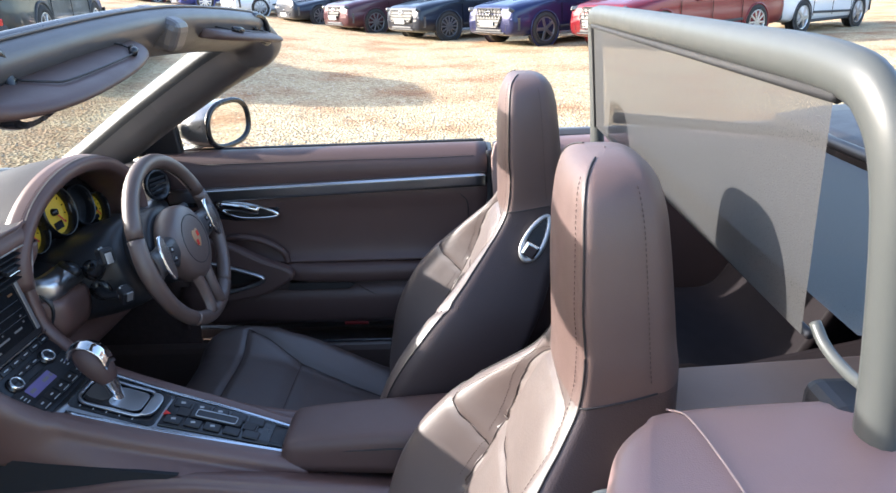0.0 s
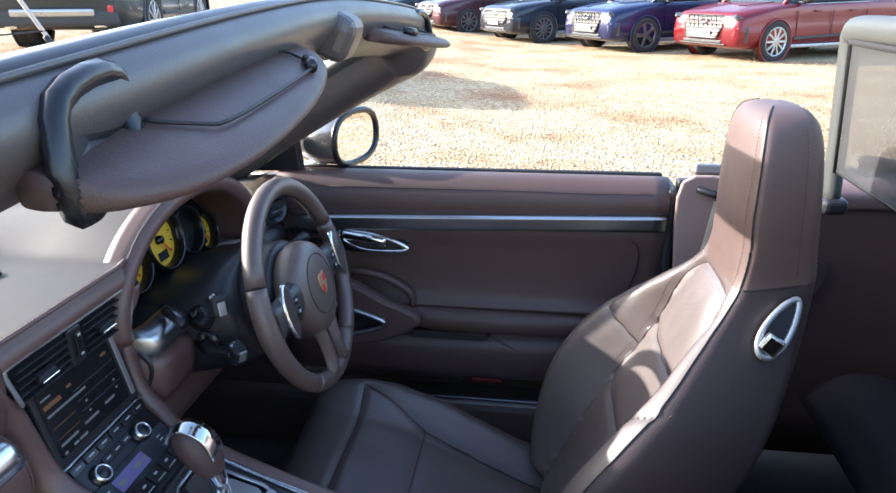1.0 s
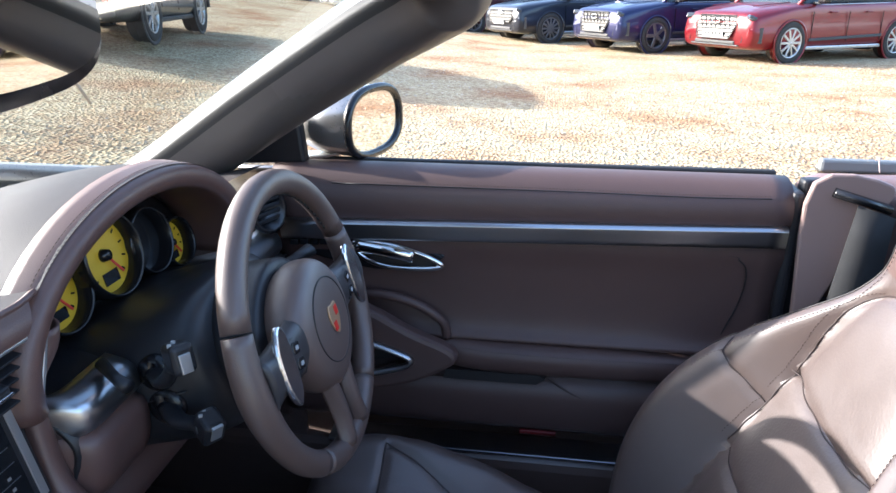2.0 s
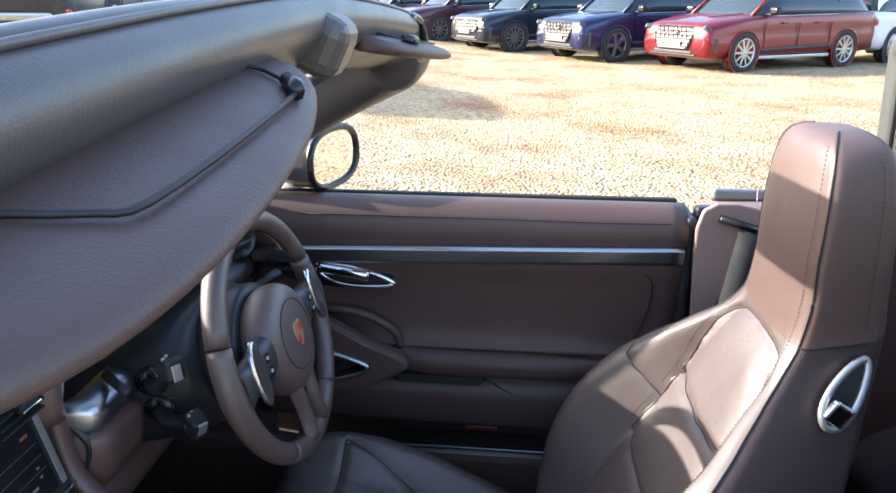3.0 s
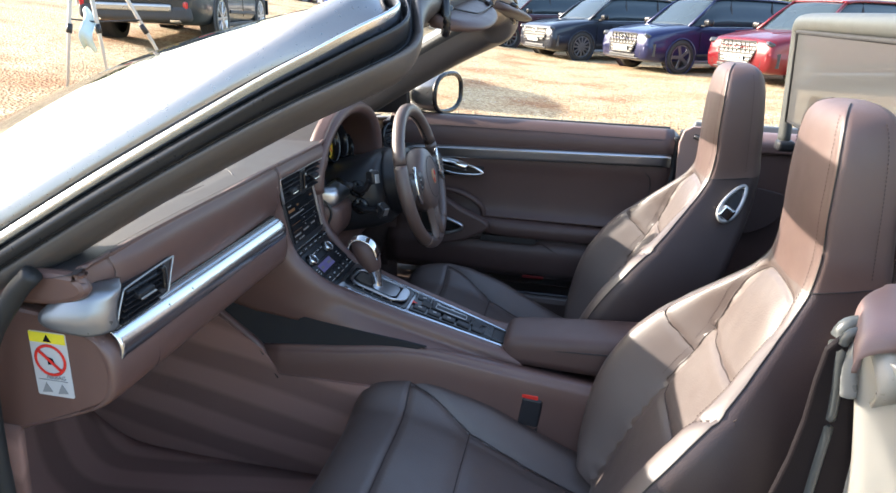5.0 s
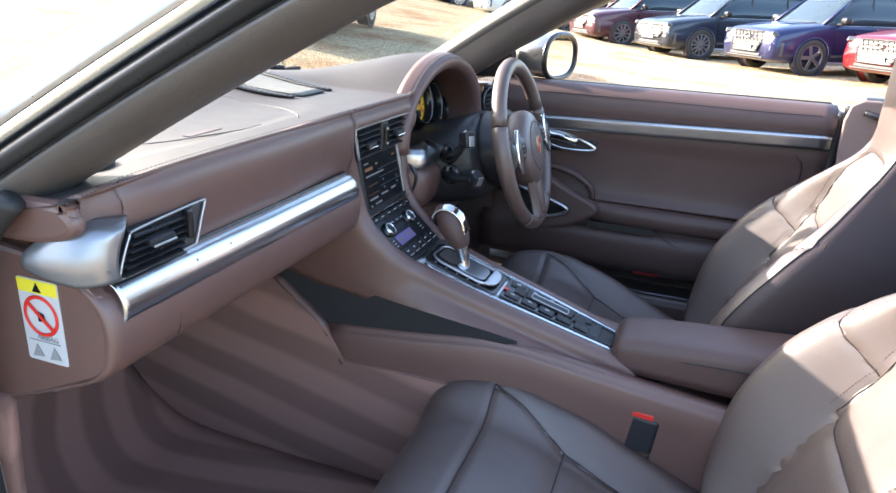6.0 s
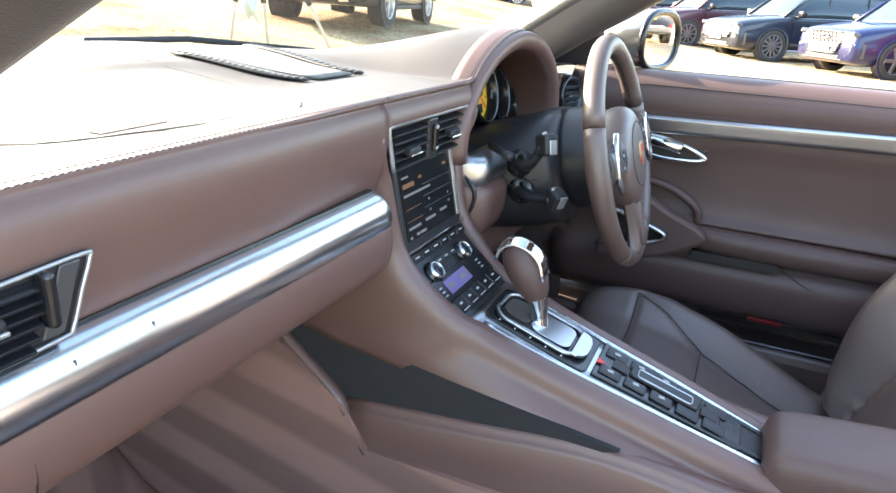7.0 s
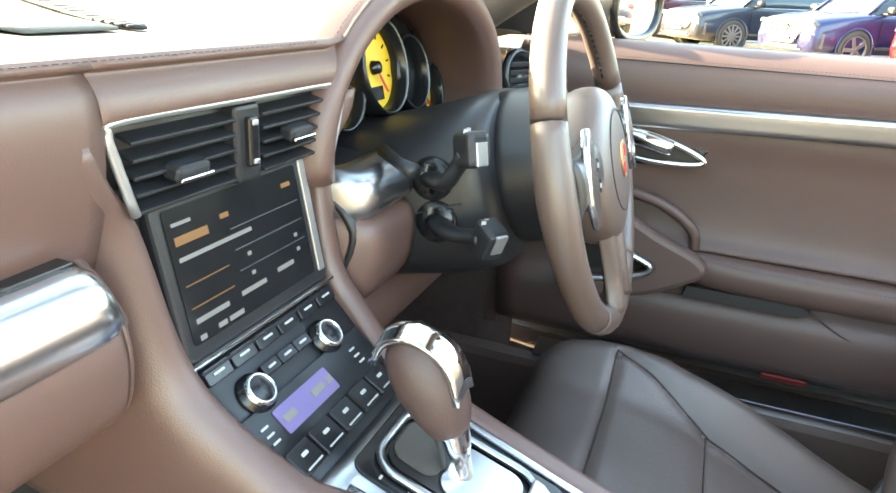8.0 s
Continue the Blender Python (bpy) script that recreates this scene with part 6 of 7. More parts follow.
# ---- sun visors and inner mirror ----
for s in (-1, 1):
    vz = thing("sun_visor", "brown leather sun visor folded back from the header", "sun visor", (-0.35, 0.3 * s, 1.31), "sun visors")
    rows = []
    for y, d0, d1 in ((0.135, 0.010, 0.018), (0.145, 0.0, 0.040), (0.18, 0.0, 0.058), (0.26, 0.0, 0.076), (0.36, 0.0, 0.084), (0.43, 0.0, 0.078), (0.470, 0.004, 0.058), (0.484, 0.014, 0.030)):
        sag = 0.010 * ((y - 0.12) / 0.36)
        dirv = Vector((0.975, 0, -0.22))
        nv_ = Vector((0.22, 0, 0.975))
        base = Vector((-0.344, s * y, 1.318 - 0.018 * (y / 0.5) ** 2 - sag))
        th = 0.0075
        rows.append([tuple(base + dirv * (d0 + (d1 - d0) * f) + nv_ * th * h) for f, h in ((0, 0), (0.12, 1), (0.5, 1.1), (0.88, 0.9), (1.0, 0), (0.88, -0.9), (0.5, -1.1), (0.12, -1))])
    part("visor_pad", bm_grid(smooth_grid(rows, 4, 3, cv=True), cv=True, caps=True), DOOR_LEATHER, vz, "brown padded visor")
    pts = []
    for y, d in ((0.20, 0.012), (0.20, 0.046), (0.22, 0.056), (0.36, 0.060), (0.39, 0.050), (0.39, 0.012)):
        pts.append(Vector((-0.344, s * y, 1.318 - 0.018 * (y / 0.5) ** 2 - 0.010 * ((y - 0.12) / 0.36))) + Vector((0.975, 0, -0.22)) * d + Vector((0.22, 0, 0.975)) * 0.0105)
    part("vanity_flap", bm_tube(cr_line(pts, 4, True), 0.0013, 6, closed=True), PIPING, vz, "outline of the vanity flap")
    part("flap_catch", bm_tube([pts[1] + Vector((0, 0, 0.001)), (pts[1] + pts[2]) / 2 + Vector((0.002, 0, 0.001)), pts[2] + Vector((0, 0, 0.001))], 0.005, 8), SATIN, vz)
    brk = [(-0.320, s * 0.412, 1.296), (-0.322, s * 0.418, 1.328), (-0.316, s * 0.468, 1.322), (-0.310, s * 0.480, 1.286), (-0.314, s * 0.464, 1.272)]
    vb = part("visor_bracket", bm_tube(cr_line(brk, 4, True), 0.0065, 8, closed=True), SATIN, vz, "black plastic visor bracket")
    mb = sum((Vector(p) for p in brk), Vector()) / 5
    part("bracket_well", bm_grid(np.array([[tuple(Vector(p).lerp(mb, f) + Vector((-0.004, 0, 0))) for p in brk + brk[:1]] for f in (0.0, 0.5, 0.98)])), BLACK, vb, "dark bracket recess", solid=0.004)
imir = thing("interior_mirror", "black-framed interior mirror on the windscreen", "mirror", (-0.45, 0, 1.28))
IM = pose(-0.515, -0.072, 1.246, 90, 0, 90 + 16)
rows = []
for z, k in ((0.006, 0.96), (0.0, 1.0), (-0.02, 0.98), (-0.04, 0.75), (-0.048, 0.35)):
    rows.append([tuple(IM @ Vector((k * 0.122 * math.copysign(abs(math.cos(a)) ** 0.7, math.cos(a)), k * 0.040 * math.copysign(abs(math.sin(a)) ** 0.7, math.sin(a)), z))) for a in np.linspace(0, 2 * math.pi, 29)[:-1]])
part("mirror_housing", bm_grid(smooth_grid(rows, 3, 2, cv=True), cv=True, caps=True), SATIN, imir, "black mirror housing")
part("mirror_glass", bm_prism([(0.113 * math.copysign(abs(math.cos(a)) ** 0.7, math.cos(a)), 0.030 * math.copysign(abs(math.sin(a)) ** 0.7, math.sin(a))) for a in np.linspace(0, 2 * math.pi, 41)[:-1]], 0.001, IM @ Matrix.Translation((0, 0, 0.0065))), MIRROR, imir, "mirror glass")
part("mirror_stem", bm_tube([(-0.545, -0.06, 1.255), (-0.54, -0.03, 1.30), (-0.53, 0.0, 1.322)], 0.012, 10), SATIN, imir)

# ---- wind deflector ----
defl = thing("wind_deflector", "raised grey-framed mesh wind deflector behind the seats", "wind deflector", (0.42, 0, 1.0))
dp = cr_line([(0.440, -0.585, 0.985), (0.432, -0.583, 1.10), (0.420, -0.575, 1.22), (0.412, -0.550, 1.278), (0.408, -0.49, 1.299), (0.406, -0.3, 1.302), (0.405, 0, 1.303), (0.406, 0.40, 1.302), (0.408, 0.54, 1.298), (0.410, 0.570, 1.288), (0.413, 0.576, 1.262), (0.422, 0.574, 1.12), (0.428, 0.570, 0.99)], 6)
part("frame", bm_tube(dp, 0.0215, 14, 0.75, up=(1, 0, 0)), FRAME_GREY, defl, "grey tubular deflector frame")
part("lower_edge", bm_tube([(0.425, -0.485, 1.053), (0.422, 0.0, 1.051), (0.422, 0.55, 1.053)], 0.005, 8), BLACK, defl)
part("inner_lip", bm_tube([(0.404, -0.505, 1.278), (0.402, 0.545, 1.278), (0.420, 0.548, 1.05)], 0.006, 8), BELT, defl)
MESHM = bpy.data.materials.new("deflector mesh")
MESHM.use_nodes = True
n_, l_ = MESHM.node_tree.nodes, MESHM.node_tree.links
pb = n_["Principled BSDF"]
pb.inputs["Base Color"].default_value = (0.040, 0.040, 0.040, 1)
pb.inputs["Roughness"].default_value = 0.6
tc, nz = n_.new("ShaderNodeTexCoord"), n_.new("ShaderNodeTexNoise")
nz.inputs["Scale"].default_value = 900
l_.new(tc.outputs["Object"], nz.inputs["Vector"])
mr = n_.new("ShaderNodeMapRange")
mr.inputs["From Min"].default_value, mr.inputs["From Max"].default_value = 0.3, 0.7
mr.inputs["To Min"].default_value, mr.inputs["To Max"].default_value = 0.74, 0.86
l_.new(nz.outputs[0], mr.inputs["Value"])
l_.new(mr.outputs[0], pb.inputs["Alpha"])
rows = [[(0.402 + 0.02 * (1.29 - z) / 0.3, y, z) for y in np.linspace(-yl, 0.545, 9)] for z, yl in ((1.275, 0.50), (1.15, 0.49), (1.053, 0.483))]
part("mesh", bm_grid(np.array(rows)), MESHM, defl, "fine grey wind mesh")
part("lower_bar", bm_tube(cr_line([(0.43, -0.583, 1.052), (0.432, -0.54, 1.046), (0.430, -0.505, 1.052), (0.428, -0.485, 1.066)], 5), 0.0055, 10), FRAME_GREY, defl, "curved grey lower stay")
part("hinge_block", bm_box((0.06, 0.07, 0.09), (0.45, -0.525, 0.97), bevel=0.015, seg=3), BLACK, defl)
part("foot_cup", bm_box((0.045, 0.045, 0.03), (0.43, 0.562, 0.985), bevel=0.01, seg=3), BLACK, defl, "black deflector foot")
# second folded panel lying behind
rows = [[(0.46 + 0.42 * f, y, 1.06 - 0.05 * f) for y in np.linspace(-0.5, 0.5, 5)] for f in (0, 0.5, 1)]
part("rear_mesh", bm_grid(np.array(rows)), MESHM, defl, "dark lower mesh panel")
part("rear_frame", bm_tube(cr_line([(0.46, -0.55, 1.07), (0.70, -0.55, 1.045), (0.90, -0.53, 1.02), (0.93, -0.45, 1.015), (0.93, 0, 1.015), (0.93, 0.45, 1.015), (0.90, 0.53, 1.02), (0.46, 0.55, 1.07)], 5), 0.013, 10), BLACK, defl, "black rear mesh frame")

# ---- rear compartment ----
rear = thing("rear_seat", "dark brown leather occasional rear seat, folded", "rear seat", (0.6, 0, 0.5))
for s in (-1, 1):
    rows = [[(x, s * 0.29 + yy, z) for yy in (-0.20, -0.16, 0, 0.16, 0.20)] for x, z in ((0.42, 0.60), (0.50, 0.66), (0.62, 0.64), (0.72, 0.66), (0.80, 0.80), (0.86, 0.92), (0.90, 0.94))]
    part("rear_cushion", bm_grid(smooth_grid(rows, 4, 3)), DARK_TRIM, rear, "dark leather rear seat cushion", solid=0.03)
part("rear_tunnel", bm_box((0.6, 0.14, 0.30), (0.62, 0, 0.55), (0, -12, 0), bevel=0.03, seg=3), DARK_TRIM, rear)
part("parcel_panel", bm_box((0.40, 0.34, 0.02), (0.47, -0.46, 0.900), (0, -3, 0), bevel=0.008), mat("tan panel cloth", (0.27, 0.185, 0.145), 0.7, bump=0.3, bscale=500, spots=0.1, scale=12), car, "tan panel behind the seat")
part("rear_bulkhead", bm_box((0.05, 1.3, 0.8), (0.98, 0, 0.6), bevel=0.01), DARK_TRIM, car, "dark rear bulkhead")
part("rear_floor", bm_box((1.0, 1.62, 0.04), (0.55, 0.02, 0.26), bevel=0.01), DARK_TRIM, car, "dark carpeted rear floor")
rows = [[(x, y, z) for y in (-0.85, -0.5, 0, 0.5, 0.85)] for x, z in ((0.97, 1.0), (1.15, 1.02), (1.4, 1.0), (1.8, 0.9))]
part("tonneau", bm_grid(smooth_grid(rows, 4, 4)), BLACK, car, "dark folded roof cover", solid=0.02)
for s, yo, yi in ((-1, 0.672, 0.515), (1, 0.80, 0.705)):
    rows = []
    for x, lift, pull in ((0.196, -0.030, 0.40), (0.201, -0.010, 0.28), (0.225, 0.0, 0.15), (0.26, 0.0, 0.04), (0.45, 0.004, 0.0), (0.75, 0.006, 0.0), (1.05, 0.0, 0.0)):
        yy = yi + (yo - yi) * pull
        prof = [(yo + 0.004, 0.975), (yo - 0.004, 0.996), (yo - 0.03, 1.003), ((yo + yy) / 2, 1.006), (yy + 0.02, 1.003), (yy, 0.985), (yy + 0.006, 0.955)]
        slant = 0.05 * max(0.0, 1 - (x - 0.206) / 0.20) if s < 0 else 0.0
        rows.append([(x + slant * max(0.0, (yo - y) / (yo - yi)), s * y, z + (lift if z > 0.9 else 0) - (0.026 if s > 0 else 0.0)) for y, z in prof])
    qt = part("quarter_trim", bm_grid(smooth_grid(rows, 5, 4)), SIDE_VINYL, car, "mauve-brown rear side trim", solid=0.008)
    rows = [[(x, s * (yi + 0.010), 0.968), (x, s * (yi + 0.016), 0.93), (x, s * (yi + 0.035), 0.62), (x, s * (yi + 0.045), 0.30)] for x in ((0.275 if s < 0 else 0.20), 0.45, 0.75, 1.0)]
    part("side_lining", bm_grid(smooth_grid(rows, 3, 3)), DOOR_LEATHER, qt, "dark leather side lining", solid=0.008)
    stitches([(x, s * (yi + 0.0085), 0.930) for x in np.linspace(0.24, 0.95, 60)], qt)
    part("quarter_seam", bm_tube(cr_line([(0.285, s * (yi + 0.008), 1.0), (0.295, s * (yi + 0.04), 1.0125), (0.305, s * (yo - 0.04), 1.0125), (0.312, s * (yo - 0.006), 1.002)], 6), 0.0011, 6), mat("pale seam thread", (0.30, 0.22, 0.20), 0.8), qt)
    part("side_speaker", bm_prism(cr_line([(0.32, 0.82), (0.47, 0.82), (0.51, 0.79), (0.47, 0.71), (0.32, 0.67)], 4, True), 0.006, pose(0, (yi + 0.014) if s > 0 else -(yi + 0.004), 0, 90, 0, 0), 0.002), SEAT_SHELL, qt)
    rows = []
    for f in (0.0, 0.06, 0.2, 0.5, 1.0):
        row = []
        for z, out in ((0.985, 0.012), (0.965, 0.024), (0.90, 0.044), (0.78, 0.064), (0.60, 0.076), (0.35, 0.07)):
            xf = 0.228 + 0.55 * (0.985 - z)
            x = xf + (1.9 - xf) * f
            row.append((x, s * (yo + out + 0.10 * math.exp(-((x - 1.2) / 0.5) ** 2) * min(1, (0.99 - z) * 4)), z))
        rows.append(row)
    part("quarter_skin", bm_grid(smooth_grid(rows, 5, 5)), PAINT, car, "grey metallic rear wing", solid=0.008)
    part("wing_moulding", bm_box((0.86, 0.018, 0.022), (0.66, (yo + 0.008) * s, 0.988), bevel=0.005), mat("dull moulding", (0.20, 0.215, 0.22), 0.45, 0.3, spots=0.06), car, "dull metal waist moulding")
# belt guide pillar on the driver's side
part("belt_trim", bm_prism(cr_line([(0.185, 0.985), (0.30, 0.985), (0.29, 0.93), (0.235, 0.80), (0.20, 0.70), (0.185, 0.80)], 4, True), 0.012, pose(0, 0.704, 0, 90, 0, 0), 0.004), mat("pinkish brown trim", (0.30, 0.21, 0.185), 0.45, bump=0.15, bscale=600, cell=True), car, "light brown belt guide trim")
part("belt_post", bm_box((0.075, 0.03, 0.56), (0.220, 0.742, 0.70), bevel=0.006), BLACK, car, "dark post behind the door")
belt = thing("seat_belt", "black seat belt webbing from its pillar guide", "seat belt", (0.24, 0.70, 0.9))
part("guide", bm_tube([(0.215, 0.690, 0.972), (0.30, 0.686, 0.948)], 0.011, 10, 0.7), SATIN, belt, "black belt guide")
rows = [[(0.250 - 0.06 * f, 0.680 - 0.05 * f, 0.955 - 0.35 * f), (0.305 - 0.03 * f, 0.676 - 0.05 * f, 0.938 - 0.35 * f)] for f in np.linspace(0, 1, 8)]
part("webbing", bm_grid(np.array(rows)), BELT, belt, "black belt webbing", solid=0.002)

# ---- passenger door opening: rear jamb with lock plate ----
JAMB = mat("satin jamb paint", (0.46, 0.44, 0.40), 0.36, 0.45, coat=0.5, spots=0.05)
rows = []
for z, x0 in ((0.965, 0.212), (0.94, 0.205), (0.88, 0.205), (0.78, 0.205), (0.65, 0.200), (0.45, 0.15), (0.38, 0.11)):
    x1 = 0.228 + 0.55 * (0.985 - z)
    y1 = 0.684 + 0.30 * (0.985 - z) * (1 if z > 0.75 else 0.75)
    prof = []
    for k, f in enumerate(np.linspace(0, 1, 11)):
        flute = (0, 0.004, -0.010, -0.014, 0.0, 0.008, -0.004, -0.012, -0.004, 0.006, 0.0)[k]
        prof.append((x0 + (x1 - x0) * f ** 1.6 - flute, -(0.600 + (y1 - 0.600) * f), z))
    rows.append(prof)
jamb = part("door_jamb", bm_grid(smooth_grid(rows, 5, 4)), JAMB, car, "satin grey door jamb", solid=0.006)
for yy, r, dx in ((-0.618, 0.010, 0.0), (-0.64, 0.006, -0.004)):
    part("jamb_seal", bm_tube(cr_line([(0.240 + dx, yy, 0.968), (0.214 + dx, yy, 0.980), (0.197 + dx, yy, 0.962), (0.203 + dx, yy, 0.89), (0.203 + dx, yy, 0.82), (0.19 + dx, yy, 0.60), (0.14 + dx, yy, 0.44)], 6), r, 10), mat("grey rubber", (0.06, 0.065, 0.065), 0.35), jamb, "grey rubber door seal")
rows = [[(0.214 + 0.056 * u + 0.012 * v, -0.655 - 0.012 * math.sin(5 * u + 2 * v) - 0.016 * math.sin(math.pi * v) - 0.02 * u, 0.970 - 0.080 * v * (1 - 0.35 * abs(u - 0.45)) + 0.005 * math.sin(7 * u)) for u in np.linspace(0, 1, 7)] for v in np.linspace(0, 1, 6)]
part("rubber_flap", bm_grid(smooth_grid(rows, 3, 3)), mat("worn grey rubber", (0.30, 0.285, 0.255), 0.3, spots=0.2, scale=30), jamb, "creased grey rubber flap", solid=0.006)
part("flap_roll", bm_tube(cr_line([(0.236, -0.628, 0.972), (0.212, -0.640, 0.968), (0.204, -0.650, 0.935), (0.206, -0.655, 0.905)], 6), 0.009, 10), mat("grey seal end", (0.16, 0.165, 0.165), 0.3), jamb)
part("lower_trim", bm_prism(cr_line([(0.19, 0.97), (0.165, 0.80), (0.10, 0.55), (-0.05, 0.40), (0.30, 0.40), (0.32, 0.80)], 4, True), 0.010, pose(0, -0.632, 0, 90, 0, 0), 0.003), DARK_TRIM, car, "dark side trim beside the seat")

# passenger side: door opening seal along the front pillar
part("aperture_seal", bm_tube(cr_line([(-0.77, -0.735, 0.975), (-0.80, -0.742, 0.94), (-0.845, -0.75, 0.86), (-0.862, -0.75, 0.72), (-0.86, -0.745, 0.55), (-0.80, -0.74, 0.44)], 8), 0.013, 10), RUBBER, car, "black rubber door opening seal")
rows = [[(x0, -0.725, z), (x0 - 0.02, -0.77, z), (x0 - 0.05, -0.81, z)] for x0, z in ((-0.86, 0.96), (-0.875, 0.80), (-0.875, 0.60), (-0.84, 0.42))]
part("front_jamb", bm_grid(smooth_grid(rows, 5, 4)), JAMB, car, "satin grey front door jamb", solid=0.006)

# ---- sticker on the dash end ----
stk = thing("warning_sticker", "yellow and white airbag warning sticker on the dash end", "sticker", (-0.79, -0.724, 0.83))
WHITE = mat("sticker white", (0.52, 0.53, 0.54), 0.45)
GREY_PRINT = mat("grey print", (0.25, 0.26, 0.27), 0.6)
LEMON = mat("sticker yellow", (0.78, 0.68, 0.04), 0.45)


def flat_piece(name, outline, depth, y, material, label=""):
    return part(name, bm_prism(outline, depth, pose(-0.792, y, 0.829, 90, 0, 0)), material, stk, label)


flat_piece("paper", rounded(0.056, 0.098, 0.003), 0.0008, -0.7065, WHITE)
flat_piece("header_band", [(-0.027, 0.033), (0.027, 0.033), (0.027, 0.048), (-0.027, 0.048)], 0.0006, -0.7075, LEMON, "yellow warning band")
flat_piece("warning_triangle", [(-0.006, 0.035), (0.006, 0.035), (0.0, 0.046)], 0.0005, -0.7082, SATIN)
part("ban_ring", bm_tube([pose(-0.792, -0.7082, 0.829, 90, 0, 0) @ Vector((0.022 * math.cos(a), 0.007 + 0.022 * math.sin(a), 0)) for a in np.linspace(0, 2 * math.pi, 41)[:-1]], 0.0022, 6, 0.3, up=(0, 1, 0), closed=True), RED, stk, "red prohibition ring")
flat_piece("ban_bar", [(-0.017, 0.019), (-0.014, 0.022), (0.017, -0.006), (0.014, -0.009)], 0.0006, -0.7085, RED)
flat_piece("pictogram", [(-0.004, 0.000), (0.006, 0.002), (0.004, 0.010), (-0.004, 0.012)], 0.0005, -0.7080, SATIN)
flat_piece("rule", [(-0.022, -0.024), (0.022, -0.024), (0.022, -0.0232), (-0.022, -0.0232)], 0.0005, -0.7082, GREY_PRINT)
for k in range(2):
    flat_piece("pictogram", [(-0.020 + 0.024 * k, -0.044), (-0.004 + 0.024 * k, -0.042), (-0.012 + 0.024 * k, -0.028)], 0.0005, -0.7082, GREY_PRINT)
txt = bpy.data.curves.new("word", "FONT")
txt.body, txt.size, txt.extrude = "AIRBAG", 0.0085, 0.0002
tob = new("word", txt)
tob.parent = stk
tob.matrix_parent_inverse = stk.matrix_basis.inverted()
tob.matrix_basis = pose(-0.792, -0.7082, 0.829, 90, 0, 0) @ Matrix.Translation((-0.010, -0.0215, 0.0))
txt.materials.append(GREY_PRINT)

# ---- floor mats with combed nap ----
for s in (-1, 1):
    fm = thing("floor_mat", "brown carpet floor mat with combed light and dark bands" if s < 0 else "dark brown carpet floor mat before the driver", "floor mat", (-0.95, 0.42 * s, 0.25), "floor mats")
    # the driver's mat is one carpet with the other, coloured darker for shade
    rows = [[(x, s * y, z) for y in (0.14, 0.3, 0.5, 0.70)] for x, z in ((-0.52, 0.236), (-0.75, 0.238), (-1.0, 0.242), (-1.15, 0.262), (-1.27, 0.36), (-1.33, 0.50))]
    part("mat_surface", bm_grid(smooth_grid(rows, 5, 5)), NAP if s < 0 else SHADED_CARPET, fm, solid=0.012)

# ---- parked cars ----
CAR_GLASS = mat("tinted car glass", (0.03, 0.045, 0.055), 0.06, spots=0.2, scale=2, spec=0.5, rvar=0.02)
TYRE = mat("tyre", (0.035, 0.033, 0.031), 0.85, spots=0.25, scale=30)
RIM_DARK = mat("dark alloy", (0.19, 0.19, 0.195), 0.38, 0.8)
RIM_LIGHT = mat("light alloy", (0.50, 0.51, 0.52), 0.3, 0.9)
LAMP = mat("headlamp glass", (0.055, 0.06, 0.066), 0.12, 0.2, spots=0.5, scale=40, coat=0.6)
GRILLE_BAR = mat("dull grille chrome", (0.045, 0.046, 0.048), 0.5, 0.4)
TAIL = mat("tail lamp", (0.55, 0.02, 0.02), 0.2, coat=0.8)
PLATE_W = mat("white plate", (0.75, 0.75, 0.72), 0.5)
PLATE_Y = mat("yellow plate", (0.75, 0.55, 0.05), 0.5)
CLAD = mat("grey cladding", (0.045, 0.045, 0.047), 0.6)


def car_paint(name, c, metal=0.35):
    return mat(name, c, 0.36, metal, coat=0.7, spots=0.05, scale=3, coat_ior=1.4)


